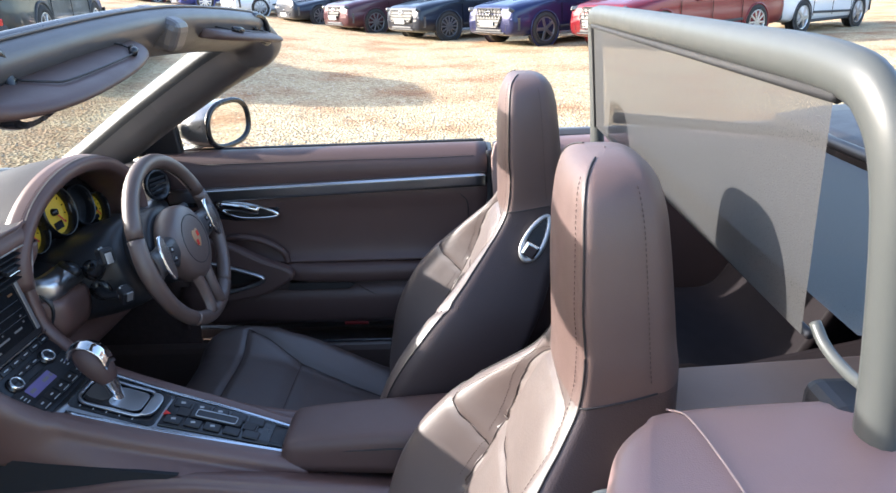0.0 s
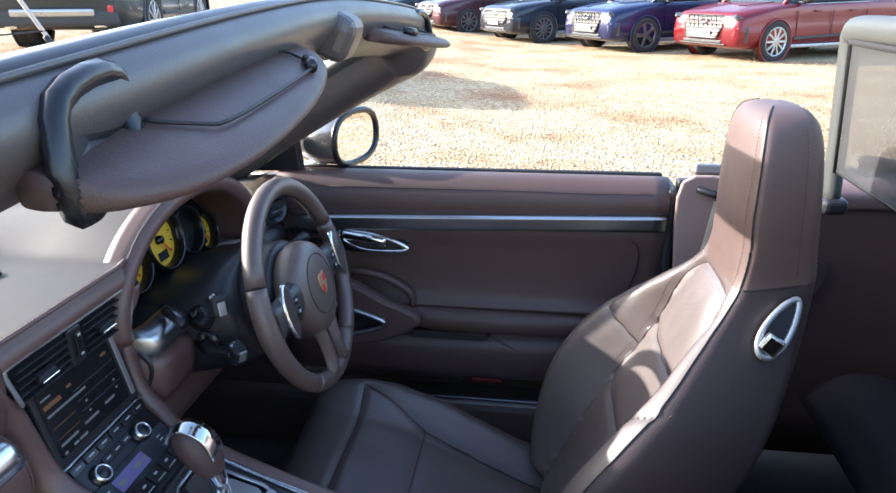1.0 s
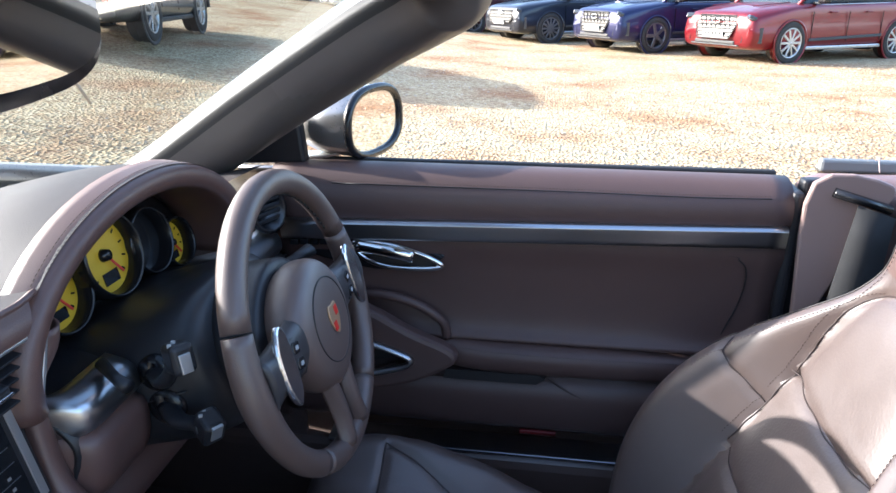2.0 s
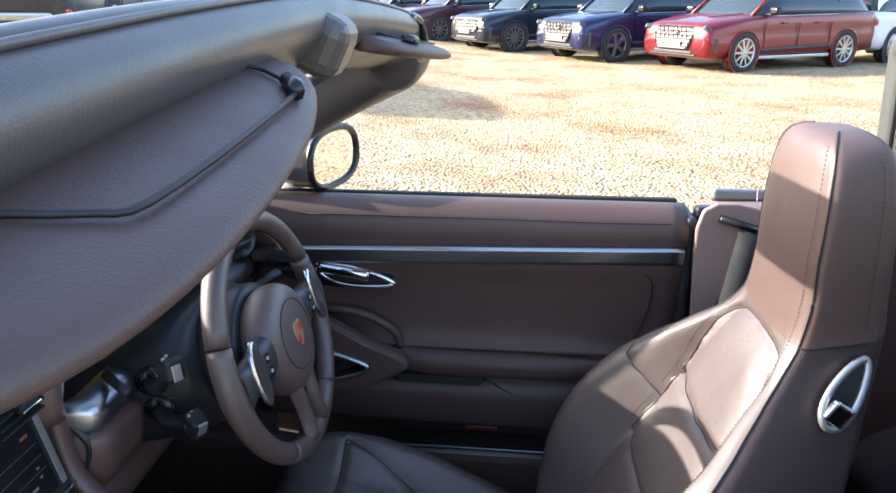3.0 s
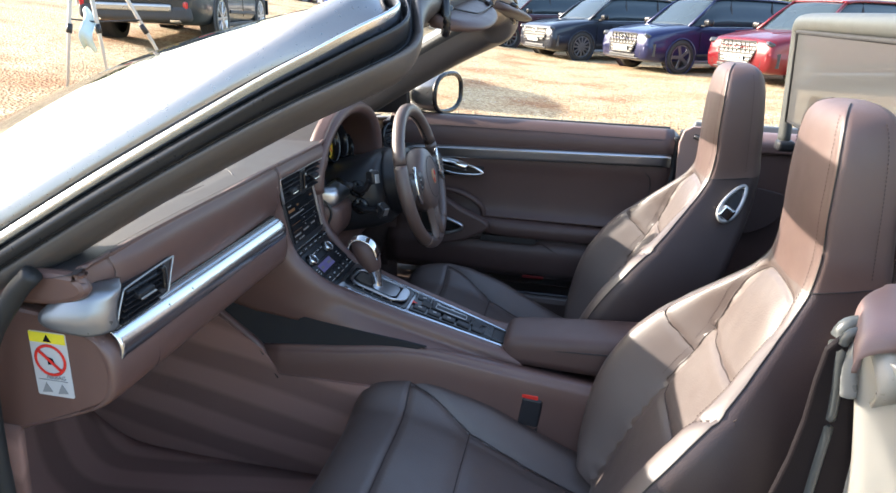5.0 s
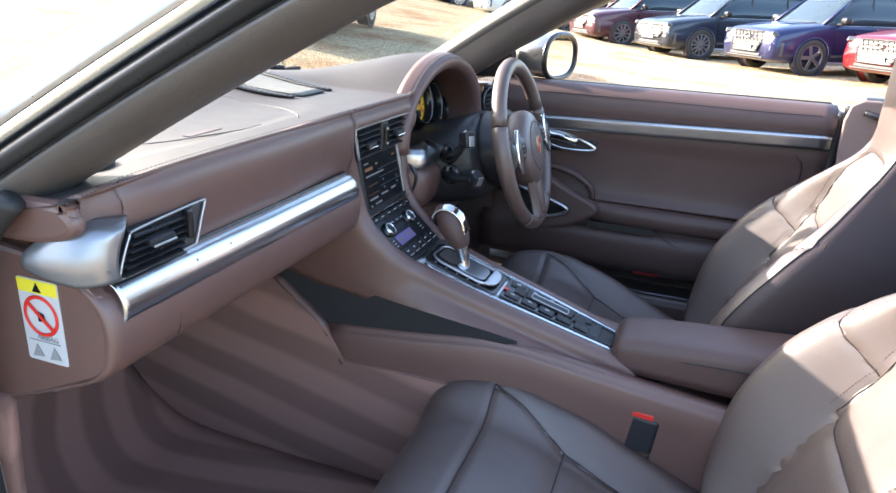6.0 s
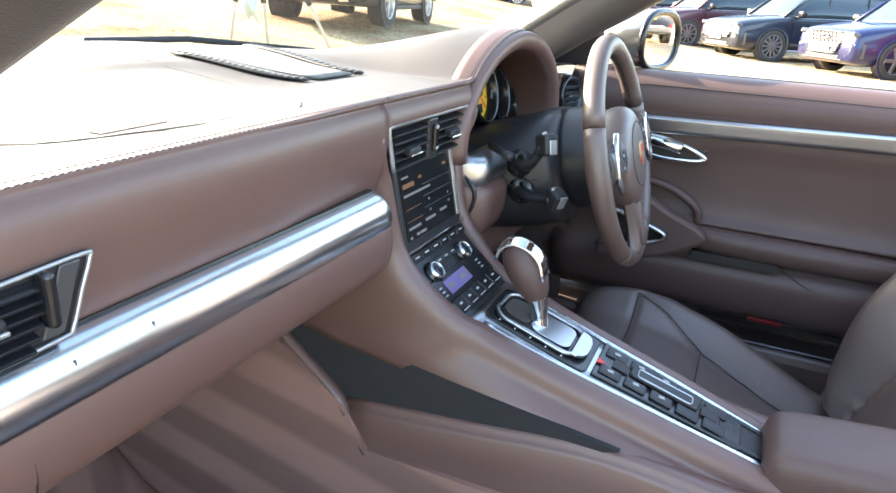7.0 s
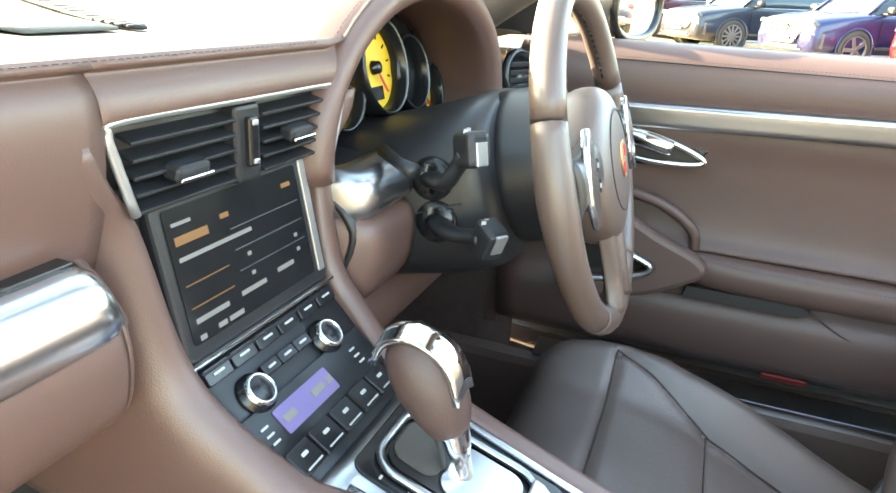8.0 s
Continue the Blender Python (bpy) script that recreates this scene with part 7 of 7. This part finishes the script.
def parked_car(label, paint, at, heading, size=(5.0, 1.96, 1.72, 2.98), grille="tall", rim=RIM_LIGHT, spokes=10, clad=False, group="parked cars", low=False, rear_only=False):
    """A parked car: local x runs to its nose, y to its left. at: ground under the middle of the wheelbase."""
    L, W, H, WB = size
    h = W / 2
    ob = thing("parked_car", label, "car", (0, 0, 0), group)
    nose, tail = WB / 2 + 0.92, -L + WB / 2 + 0.92
    zb, zh = (0.86, 0.80) if low else (1.06, 1.02)   # waist, bonnet

    def sect(x, w, z0, zs, zt, wt):
        """Half sections mirrored: sill, flank, shoulder, top."""
        half = [(0.0, z0), (w * 0.80, z0), (w * 0.97, z0 + 0.10), (w, z0 + 0.28), (w * 0.985, (z0 + zs) / 2 + 0.10), (w * 0.975, zs - 0.10), (w * 0.94, zs), (wt, zt), (wt * 0.5, zt + 0.012), (0.0, zt + 0.018)]
        return [(x, y, z) for y, z in half] + [(x, -y, z) for y, z in half[-2:0:-1]]

    rows = [sect(nose, h * 0.82, 0.36, 0.66, 0.72, h * 0.64), sect(nose - 0.07, h * 0.92, 0.28, 0.80, 0.88, h * 0.70), sect(nose - 0.28, h * 0.955, 0.24, zh - 0.15, zh - 0.07, h * 0.72),
            sect(nose - 0.75, h, 0.24, zh - 0.05, zh + 0.01, h * 0.72), sect(nose - 1.35, h, 0.24, zb - 0.02, zh + 0.06, h * 0.74), sect(0.0, h * 0.985, 0.25, zb, zb + 0.02, h * 0.80),
            sect(-WB / 2, h, 0.26, zb + 0.03, zb + 0.05, h * 0.80), sect(tail + 0.35, h * 0.975, 0.30, zb + 0.03, zb + 0.06, h * 0.78), sect(tail + 0.08, h * 0.90, 0.36, zb, zb + 0.05, h * 0.75), sect(tail, h * 0.78, 0.42, zb - 0.12, zb - 0.02, h * 0.68)]
    body = part("body", bm_grid(smooth_grid(rows, 5, 3, cv=True), cv=True, caps=True), paint, ob)

    def ghouse(x, zlo, zhi, wl, wh):
        half = [(0.0, zlo), (wl, zlo), (wl * 0.35 + wh * 0.65, zlo * 0.35 + zhi * 0.65), (wh, zhi), (wh * 0.6, zhi + 0.03), (0.0, zhi + 0.045)]
        return [(x, y, z) for y, z in half] + [(x, -y, z) for y, z in half[-2:0:-1]]

    x_a, x_top, x_end = nose - 1.22, nose - 2.0, tail + 0.22
    rows = [ghouse(x_a, zb - 0.04, zb - 0.02, h * 0.80, h * 0.72), ghouse(x_a - 0.40, zb - 0.02, zb + 0.30, h * 0.86, h * 0.70), ghouse(x_top, zb, H - 0.10, h * 0.88, h * 0.66), ghouse(x_top - 0.6, zb, H - 0.055, h * 0.89, h * 0.67),
            ghouse(x_end + 0.9, zb, H - 0.07, h * 0.88, h * 0.66), ghouse(x_end + 0.35, zb, H - 0.12, h * 0.86, h * 0.62), ghouse(x_end + 0.08, zb, zb + 0.28, h * 0.82, h * 0.62), ghouse(x_end, zb, zb + 0.05, h * 0.78, h * 0.65)]
    part("cabin_glass", bm_grid(smooth_grid(rows, 4, 3, cv=True), cv=True, caps=True), CAR_GLASS, ob, "tinted windows")
    rows = [[(x, y, z + 0.012 - 0.05 * (abs(y) / h) ** 2) for y in np.linspace(-w, w, 7)] for x, z, w in ((x_top + 0.02, H - 0.055, h * 0.66), (x_top - 0.6, H - 0.005, h * 0.68), (x_end + 0.9, H - 0.02, h * 0.67), (x_end + 0.22, H - 0.09, h * 0.62))]
    part("roof", bm_grid(smooth_grid(rows, 4, 2)), paint, ob, solid=0.03)
    for s in (-1, 1):
        part("windscreen_pillar", bm_tube([(x_a + 0.02, s * h * 0.80, zb - 0.01), (x_a - 0.40, s * h * 0.755, zb + 0.32), (x_top + 0.02, s * h * 0.67, H - 0.085)], 0.035, 8), paint, ob)
        part("roof_rail", bm_tube(cr_line([(x_top + 0.05, s * h * 0.68, H - 0.08), (x_top - 0.5, s * h * 0.70, H - 0.035), (x_end + 0.8, s * h * 0.69, H - 0.05), (x_end + 0.15, s * h * 0.65, H - 0.13)], 4), 0.028, 8), paint, ob)
        for xx, wd in ((x_top - 0.42, 0.05), (x_end + 1.12, 0.06)):
            part("door_pillar", bm_tube(cr_line([(xx + 0.02, s * h * 0.892, zb), (xx, s * h * 0.752, 0.35 * zb + 0.65 * (H - 0.06)), (xx - 0.01, s * h * 0.665, H - 0.075)], 4), wd / 2, 8), SATIN, ob, "black door pillar")
        part("rear_pillar", bm_prism([(x_end + 0.02, zb + 0.02), (x_end + 0.36, zb + 0.02), (x_end + 0.62, H - 0.14), (x_end + 0.30, H - 0.14)], 0.05, Matrix(((1, 0, 0, 0), (0, -0.30 * s, -0.95, s * h * 0.80 + 0.30 * s * zb + 0.02), (0, 0.98, -0.2 * s, 0.02), (0, 0, 0, 1)))), paint, ob)
        part("sill", bm_box((WB - 0.85, 0.05, 0.07), (0.0, s * (h - 0.045), 0.27), bevel=0.02), RIM_LIGHT if not clad else CLAD, ob, "side sill bar")
        part("side_moulding", bm_box((WB - 0.95, 0.02, 0.055), (0.02, s * (h + 0.004), 0.45), (0, 1.5, 0), bevel=0.008), CLAD, ob, "grey side moulding")
        for xx in (0.45, -0.55):
            part("door_handle", bm_box((0.18, 0.03, 0.03), (xx, s * (h - 0.005), zb - 0.14), bevel=0.01), paint, ob)
        for xx in (1.0, 0.02, -0.95):
            part("door_gap", bm_box((0.008, 0.012, 0.55), (xx, s * (h + 0.000), 0.66), (0, 2, 0), bevel=0), SATIN, ob)
        mirror = part("side_mirror", bm_box((0.16, 0.22, 0.15), (x_a - 0.28, s * (h + 0.10), zb + 0.09), (0, 0, -s * 8), bevel=0.05, seg=4), SATIN if grille != "rearview" else SATIN, ob, "dark door mirror")
        part("mirror_arm", bm_box((0.08, 0.16, 0.04), (x_a - 0.27, s * (h - 0.03), zb + 0.02), bevel=0.01), SATIN, mirror)
        part("waist_trim", bm_tube(cr_line([(x_a + 0.0, s * h * 0.90, zb - 0.02), (0, s * h * 0.935, zb + 0.005), (x_end + 0.3, s * h * 0.92, zb + 0.035)], 4), 0.010, 6), RIM_LIGHT, ob, "bright waist trim")
        # wheels
        r = 0.33 if low else 0.375
        for xx in (WB / 2, -WB / 2):
            m = pose(xx, s * (h - 0.135), r, 90, 0, 0) @ Matrix.Scale(-s, 4, (0, 0, 1))
            part("wheel_arch", bm_lathe([(r + 0.055, 0.126), (r + 0.050, 0.143), (r + 0.015, 0.140), (r + 0.01, 0.0), (0.0, 0.0)], 32, m), CLAD if clad else paint, ob)
            part("arch_well", bm_lathe([(r + 0.042, 0.128), (r - 0.10, 0.1275)], 32, m), PIPING, ob, "dark wheel arch")
            wh = part("wheel", bm_lathe([(r * 0.70, 0.02), (r * 0.72, 0.13), (r * 0.80, 0.150), (r * 0.95, 0.146), (r, 0.125), (r, -0.09), (r * 0.94, -0.12), (r * 0.7, -0.12)], 36, m), TYRE, ob, "black tyre on an alloy rim")
            rimp = [bm_lathe([(r * 0.73, 0.146), (r * 0.70, 0.150), (r * 0.66, 0.135), (r * 0.64, 0.02)], 32, m)]
            for k in range(spokes):
                a = 2 * math.pi * k / spokes
                b = bm_box((r * 0.60, 0.045 if spokes > 6 else 0.075, 0.025), (r * 0.37, 0, 0.136), bevel=0.006, seg=1)
                b.transform(m @ Matrix.Rotation(a, 4, "Z"))
                rimp.append(b)
            rimp.append(bm_lathe([(0.0, 0.148), (0.055, 0.146), (0.06, 0.11)], 20, m))
            part("rim", joined(*rimp), rim, wh, "multi-spoke alloy rim")
            part("brake_disc", bm_lathe([(0.0, 0.06), (r * 0.55, 0.06), (r * 0.66, 0.03)], 24, m), PIPING, wh)
    # nose
    fx = nose + 0.012
    if grille == "tall":
        out = [(-0.52, 0.70), (-0.46, 0.86), (0.46, 0.86), (0.52, 0.70), (0.40, 0.44), (-0.40, 0.44)]
        bars = 6
    elif grille == "wide":
        out = [(-0.60, 0.62), (-0.56, 0.82), (0.56, 0.82), (0.60, 0.62), (0.50, 0.52), (-0.50, 0.52)]
        bars = 4
    else:
        out = [(-0.40, 0.66), (-0.40, 0.84), (0.40, 0.84), (0.40, 0.66), (0.34, 0.58), (-0.34, 0.58)]
        bars = 3
    kz = 0.78 if low else 1.0
    front = Matrix(((0, -0.20, 1, fx - 0.02 + 0.17 * kz), (1, 0, 0, 0), (0, kz, 0, 0), (0, 0, 0, 1)))
    g = part("grille", bm_prism(out, 0.012, front @ Matrix.Translation((0, 0, -0.03))), SATIN, ob, "black grille with bright bars")
    part("grille_frame", bm_tube([front @ Vector((x, y, 0.0)) for x, y in out], 0.010, 8, closed=True), GRILLE_BAR, g, "bright grille frame")
    for k in range(bars):
        f = (k + 0.6) / bars
        zz = out[5][1] + (out[1][1] - out[5][1]) * f
        wid = np.interp(zz, [out[5][1], out[0][1], out[1][1]], [out[4][0], out[3][0], out[2][0]])
        part("grille_bar", bm_box((0.02, 1.9 * wid, 0.020), tuple(front @ Vector((0, zz, -0.010))), bevel=0.004, seg=1), GRILLE_BAR if grille != "kidney" else SATIN, g)
    if grille == "tall":
        for k in range(7):
            part("grille_bar", bm_box((0.02, 0.012, 0.34), tuple(front @ Vector((-0.36 + 0.12 * k, 0.68, -0.006))), (0, 11, 0), bevel=0.003, seg=1), GRILLE_BAR, g)
    part("badge", bm_tube([front @ Vector((0.11 * math.cos(a), 0.76 + 0.045 * math.sin(a), 0.012)) for a in np.linspace(0, 2 * math.pi, 17)[:-1]], 0.012, 6, closed=True), CHROME, g, "plain bright badge")
    plate = part("number_plate", bm_box((0.012, 0.52, 0.11), tuple(front @ Vector((0, 0.53, 0.012))), (0, 10, 0), bevel=0.003), PLATE_W, ob, "white plate with dark bars")
    for k in range(5):
        part("plate_bar", bm_box((0.004, 0.045, 0.065), tuple(front @ Vector((-0.18 + 0.09 * k, 0.53, 0.020))), (0, 10, 0), bevel=0), CLAD, plate)
    for s in (-1, 1):
        lampm = pose(nose - 0.125, s * h * 0.70, (zh - 0.20 if not low else 0.62), 0, 0, s * 28)
        lp = part("headlamp", bm_box((0.16, 0.36, 0.095), tuple(lampm.translation), (0, -22, -s * 30), bevel=0.030, seg=3), LAMP, ob, "clear headlamp")
        part("lamp_mask", bm_box((0.06, 0.28, 0.030), tuple(lampm.translation + Vector((0.055, s * 0.02, -0.012))), (0, -22, -s * 30), bevel=0.01), RIM_DARK, lp)
        part("side_intake", bm_prism([(-0.17, 0.16), (0.17, 0.22), (0.17, -0.06), (-0.20, -0.06)] if s > 0 else [(0.17, 0.16), (-0.17, 0.22), (-0.17, -0.06), (0.20, -0.06)], 0.02, Matrix(((0.55 * -s, 0, 0.83, nose - 0.115), (0.83, 0, 0.55 * s, s * h * 0.83), (0, 1, 0, 0.44), (0, 0, 0, 1)))), CLAD, ob, "black bumper intake")
    part("lower_intake", bm_box((0.06, W * 0.52, 0.07), (nose - 0.01, 0, 0.375), bevel=0.02), CLAD, ob)
    part("skid_trim", bm_box((0.08, W * 0.62, 0.025), (nose - 0.02, 0, 0.325), bevel=0.01), CLAD, ob, "dark bumper trim")
    # tail
    tx = tail - 0.004
    for s in (-1, 1):
        part("tail_lamp", bm_box((0.16, 0.40, 0.15), (tail + 0.06, s * h * 0.70, zb - 0.16), (0, 8, s * 22), bevel=0.04, seg=3), TAIL, ob, "red tail lamp")
        part("reflector", bm_box((0.05, 0.16, 0.10), (tail + 0.03, s * h * 0.74, 0.56), (0, 0, s * 20), bevel=0.02), TAIL, ob)
        part("exhaust", bm_box((0.10, 0.16, 0.06), (tail + 0.05, s * 0.55, 0.36), bevel=0.02), CHROME, ob, "bright tailpipe trim")
    part("rear_bumper", bm_box((0.24, W * 0.86, 0.22), (tail + 0.10, 0, 0.45), bevel=0.07, seg=4), CLAD, ob, "grey rear bumper")
    part("rear_skid", bm_box((0.06, W * 0.58, 0.10), (tail - 0.018, 0, 0.52), (0, -8, 0), bevel=0.03, seg=3), RIM_LIGHT, ob, "silver skid plate")
    rp_ = part("number_plate", bm_box((0.012, 0.52, 0.11), (tail - 0.004, 0, 0.80), (0, -4, 0), bevel=0.003), PLATE_Y, ob, "yellow plate with dark bars")
    for k in range(5):
        part("plate_bar", bm_box((0.004, 0.045, 0.065), (tail - 0.011, -0.18 + 0.09 * k, 0.80), (0, -4, 0), bevel=0), CLAD, rp_)
    part("tailgate_bar", bm_box((0.02, 0.16, 0.035), (tail + 0.002, -0.52, 0.88), bevel=0.004), RIM_LIGHT, ob)
    part("bonnet_ridge", bm_tube([(nose - 0.35, 0.50, zh + 0.005), (nose - 1.2, 0.58, zh + 0.075)], 0.008, 6), paint, ob)
    part("bonnet_ridge", bm_tube([(nose - 0.35, -0.50, zh + 0.005), (nose - 1.2, -0.58, zh + 0.075)], 0.008, 6), paint, ob)
    x, y = at
    ob.matrix_world = pose(x, y, ground_z(x, y) - 0.005, 0, 0, heading)
    return ob


def by_front_left(x, y, heading, wb, w):
    """Middle of the wheelbase, from the ground under the front left wheel."""
    a = radians(heading)
    hx, hy = math.cos(a), math.sin(a)
    off = w / 2 - 0.10
    return (x - hx * wb / 2 + hy * off, y - hy * wb / 2 - hx * off)


RED_P, BLUE_P, NIGHT_P = car_paint("red car paint", (0.16, 0.003, 0.009)), car_paint("blue car paint", (0.006, 0.010, 0.060)), car_paint("midnight car paint", (0.010, 0.014, 0.026))
MAROON_P, WHITE_P, GREY_P = car_paint("maroon car paint", (0.055, 0.010, 0.018)), car_paint("white car paint", (0.72, 0.73, 0.74), 0.0), car_paint("dark grey car paint", (0.030, 0.036, 0.040))
S7 = (5.05, 1.97, 1.74, 2.99)
parked_car("glossy red large SUV with tall barred grille on gravel", RED_P, by_front_left(4.22, 13.74, 212, 2.99, 1.97), 212, S7, "tall", RIM_LIGHT, 10)
parked_car("dark blue large SUV with five-spoke wheels on gravel", BLUE_P, by_front_left(2.03, 15.65, 213, 2.99, 1.97), 213, S7, "tall", RIM_DARK, 5)
parked_car("midnight blue SUV with wide grille and dark wheels", NIGHT_P, by_front_left(-0.24, 18.2, 214, 2.9, 1.95), 214, (4.85, 1.95, 1.70, 2.90), "wide", RIM_DARK, 12)
parked_car("maroon SUV with twin upright grille parked in the row", MAROON_P, by_front_left(-2.45, 20.6, 214, 2.9, 1.98), 214, (4.9, 1.98, 1.74, 2.95), "kidney", RIM_DARK, 10)
parked_car("dark blue estate car parked in the row", NIGHT_P, by_front_left(-4.6, 23.0, 214, 2.85, 1.88), 214, (4.75, 1.88, 1.46, 2.85), "wide", RIM_DARK, 10, low=True)
parked_car("white hatchback parked in the row", WHITE_P, by_front_left(-7.2, 25.2, 215, 2.7, 1.85), 215, (4.4, 1.85, 1.48, 2.7), "wide", RIM_LIGHT, 10, low=True)
parked_car("bright blue hatchback parked in the row", car_paint("bright blue paint", (0.02, 0.04, 0.22)), by_front_left(-9.9, 27.2, 215, 2.7, 1.85), 215, (4.4, 1.85, 1.50, 2.7), "wide", RIM_LIGHT, 10, low=True)
parked_car("red hatchback parked in the row", RED_P, by_front_left(-12.6, 29.2, 215, 2.7, 1.85), 215, (4.3, 1.85, 1.50, 2.7), "wide", RIM_LIGHT, 10, low=True)
parked_car("white estate car parked in the row", WHITE_P, by_front_left(-15.4, 31.2, 215, 2.8, 1.85), 215, (4.6, 1.85, 1.50, 2.8), "wide", RIM_LIGHT, 10, low=True)
a_ = radians(38)
parked_car("white SUV with red tail lamps seen from behind", WHITE_P, (9.45 - math.sin(a_) * 0.86, 17.35 + math.cos(a_) * 0.86), 38, (4.66, 1.89, 1.64, 2.87), "wide", RIM_LIGHT, 5, clad=True)
parked_car("dark grey SUV with silver skid plate seen from behind", GREY_P, (-6.05 - 0.83, 10.2 - 0.19), 103, (4.7, 1.80, 1.71, 2.67), "wide", RIM_LIGHT, 10, clad=True)
parked_car("black SUV parked beyond the white one", NIGHT_P, (15.0, 19.5), 40, (4.7, 1.9, 1.68, 2.8), "wide", RIM_DARK, 10)
parked_car("dark blue hatchback parked close by", BLUE_P, (-3.95, -1.35), 92, (4.3, 1.80, 1.46, 2.6), "wide", RIM_LIGHT, 10, low=True)

# ---- tripod ----
tri = thing("tripod", "old wooden surveying tripod with a rag tied on", "tripod", (-4.6, 4.4, ground_z(-4.6, 4.4)))
tz = ground_z(-4.6, 4.4)
POLE = mat("pale tripod wood", (0.55, 0.48, 0.40), 0.55)
for dx, dy in ((-0.10, -0.28), (0.20, -0.05), (0.55, 0.55)):
    part("leg", bm_tube([(-4.6 + dx * 0.10, 4.4 + dy * 0.10, tz + 1.45), (-4.6 + dx * 0.62, 4.4 + dy * 0.62, tz + 0.62), (-4.6 + dx, 4.4 + dy, tz)], [0.020, 0.018, 0.012], 8), POLE, tri, "pale tripod leg")
    part("leg_clamp", bm_tube([(-4.6 + dx * 0.64, 4.4 + dy * 0.64, tz + 0.58), (-4.6 + dx * 0.58, 4.4 + dy * 0.58, tz + 0.66)], 0.026, 10), BLACK, tri)
part("head_plate", bm_box((0.12, 0.12, 0.06), (-4.6, 4.4, tz + 1.47), bevel=0.01), BLACK, tri)
part("spreader", bm_tube([(-4.65, 4.24, tz + 0.70), (-4.5, 4.37, tz + 0.68), (-4.27, 4.72, tz + 0.70)], 0.008, 6), BLACK, tri)
rows = [[(-4.62 + 0.05 * math.sin(3 * u) + 0.1 * v, 4.30 + 0.08 * math.cos(5 * u) + 0.05 * v, tz + 0.78 - 0.34 * u + 0.03 * math.sin(6 * v)) for v in np.linspace(0, 1, 6)] for u in np.linspace(0, 1, 8)]
part("rag", bm_grid(smooth_grid(rows, 2, 2)), mat("pale rag", (0.55, 0.66, 0.64), 0.9), tri, "pale cloth rag", solid=0.004)

# ---- surroundings beyond the yard ----
wall = part("boundary_wall", bm_box((46, 0.3, 2.4), (34.0, 36.0, 1.1), (0, 0, 36), bevel=0.02), mat("cream rendered wall", (0.62, 0.58, 0.46), 0.85, bump=0.4, bscale=30, spots=0.12, scale=2))
tagged(wall, "cream rendered boundary wall behind the yard", "wall", kind="structure")
hedge_mat = mat("hedge leaves", (0.07, 0.09, 0.03), 0.8, spots=0.5, scale=8)
rng = np.random.default_rng(4)


def leaf_bank(name, x0, y0, x1, y1, height, n, label):
    """A far hedge of many small leaf clumps."""
    vs, fs = [], []
    for _ in range(n):
        f = rng.random()
        top = height * (0.75 + 0.25 * math.sin(9 * f + 2 * math.sin(23 * f)))
        c = np.array([x0 + (x1 - x0) * f, y0 + (y1 - y0) * f, 0]) + rng.normal(0, 0.6, 3) * np.array([1, 1, 0])
        c[2] = ground_z(c[0], c[1]) + rng.random() * top
        a, b = rng.normal(0, 1, 3), rng.normal(0, 1, 3)
        s = 0.16 + 0.18 * rng.random()
        a, b = a / np.linalg.norm(a) * s, b / np.linalg.norm(b) * s
        k = len(vs)
        vs += [c - a, c + b, c + a, c - b]
        fs.append((k, k + 1, k + 2, k + 3))
    o = part(name, bm_from(vs, fs, False), hedge_mat)
    return tagged(o, label, "hedge", kind="stuff")


leaf_bank("hedge", -60, 62, 20, 70, 3.0, 9000, "dark green hedge along the far edge")
leaf_bank("hedge", -50, -40, 40, -42, 4.0, 4000, "dark green hedge behind the yard")
leaf_bank("hedge", 45, 50, 60, -30, 3.5, 4000, "dark green hedge at the side")
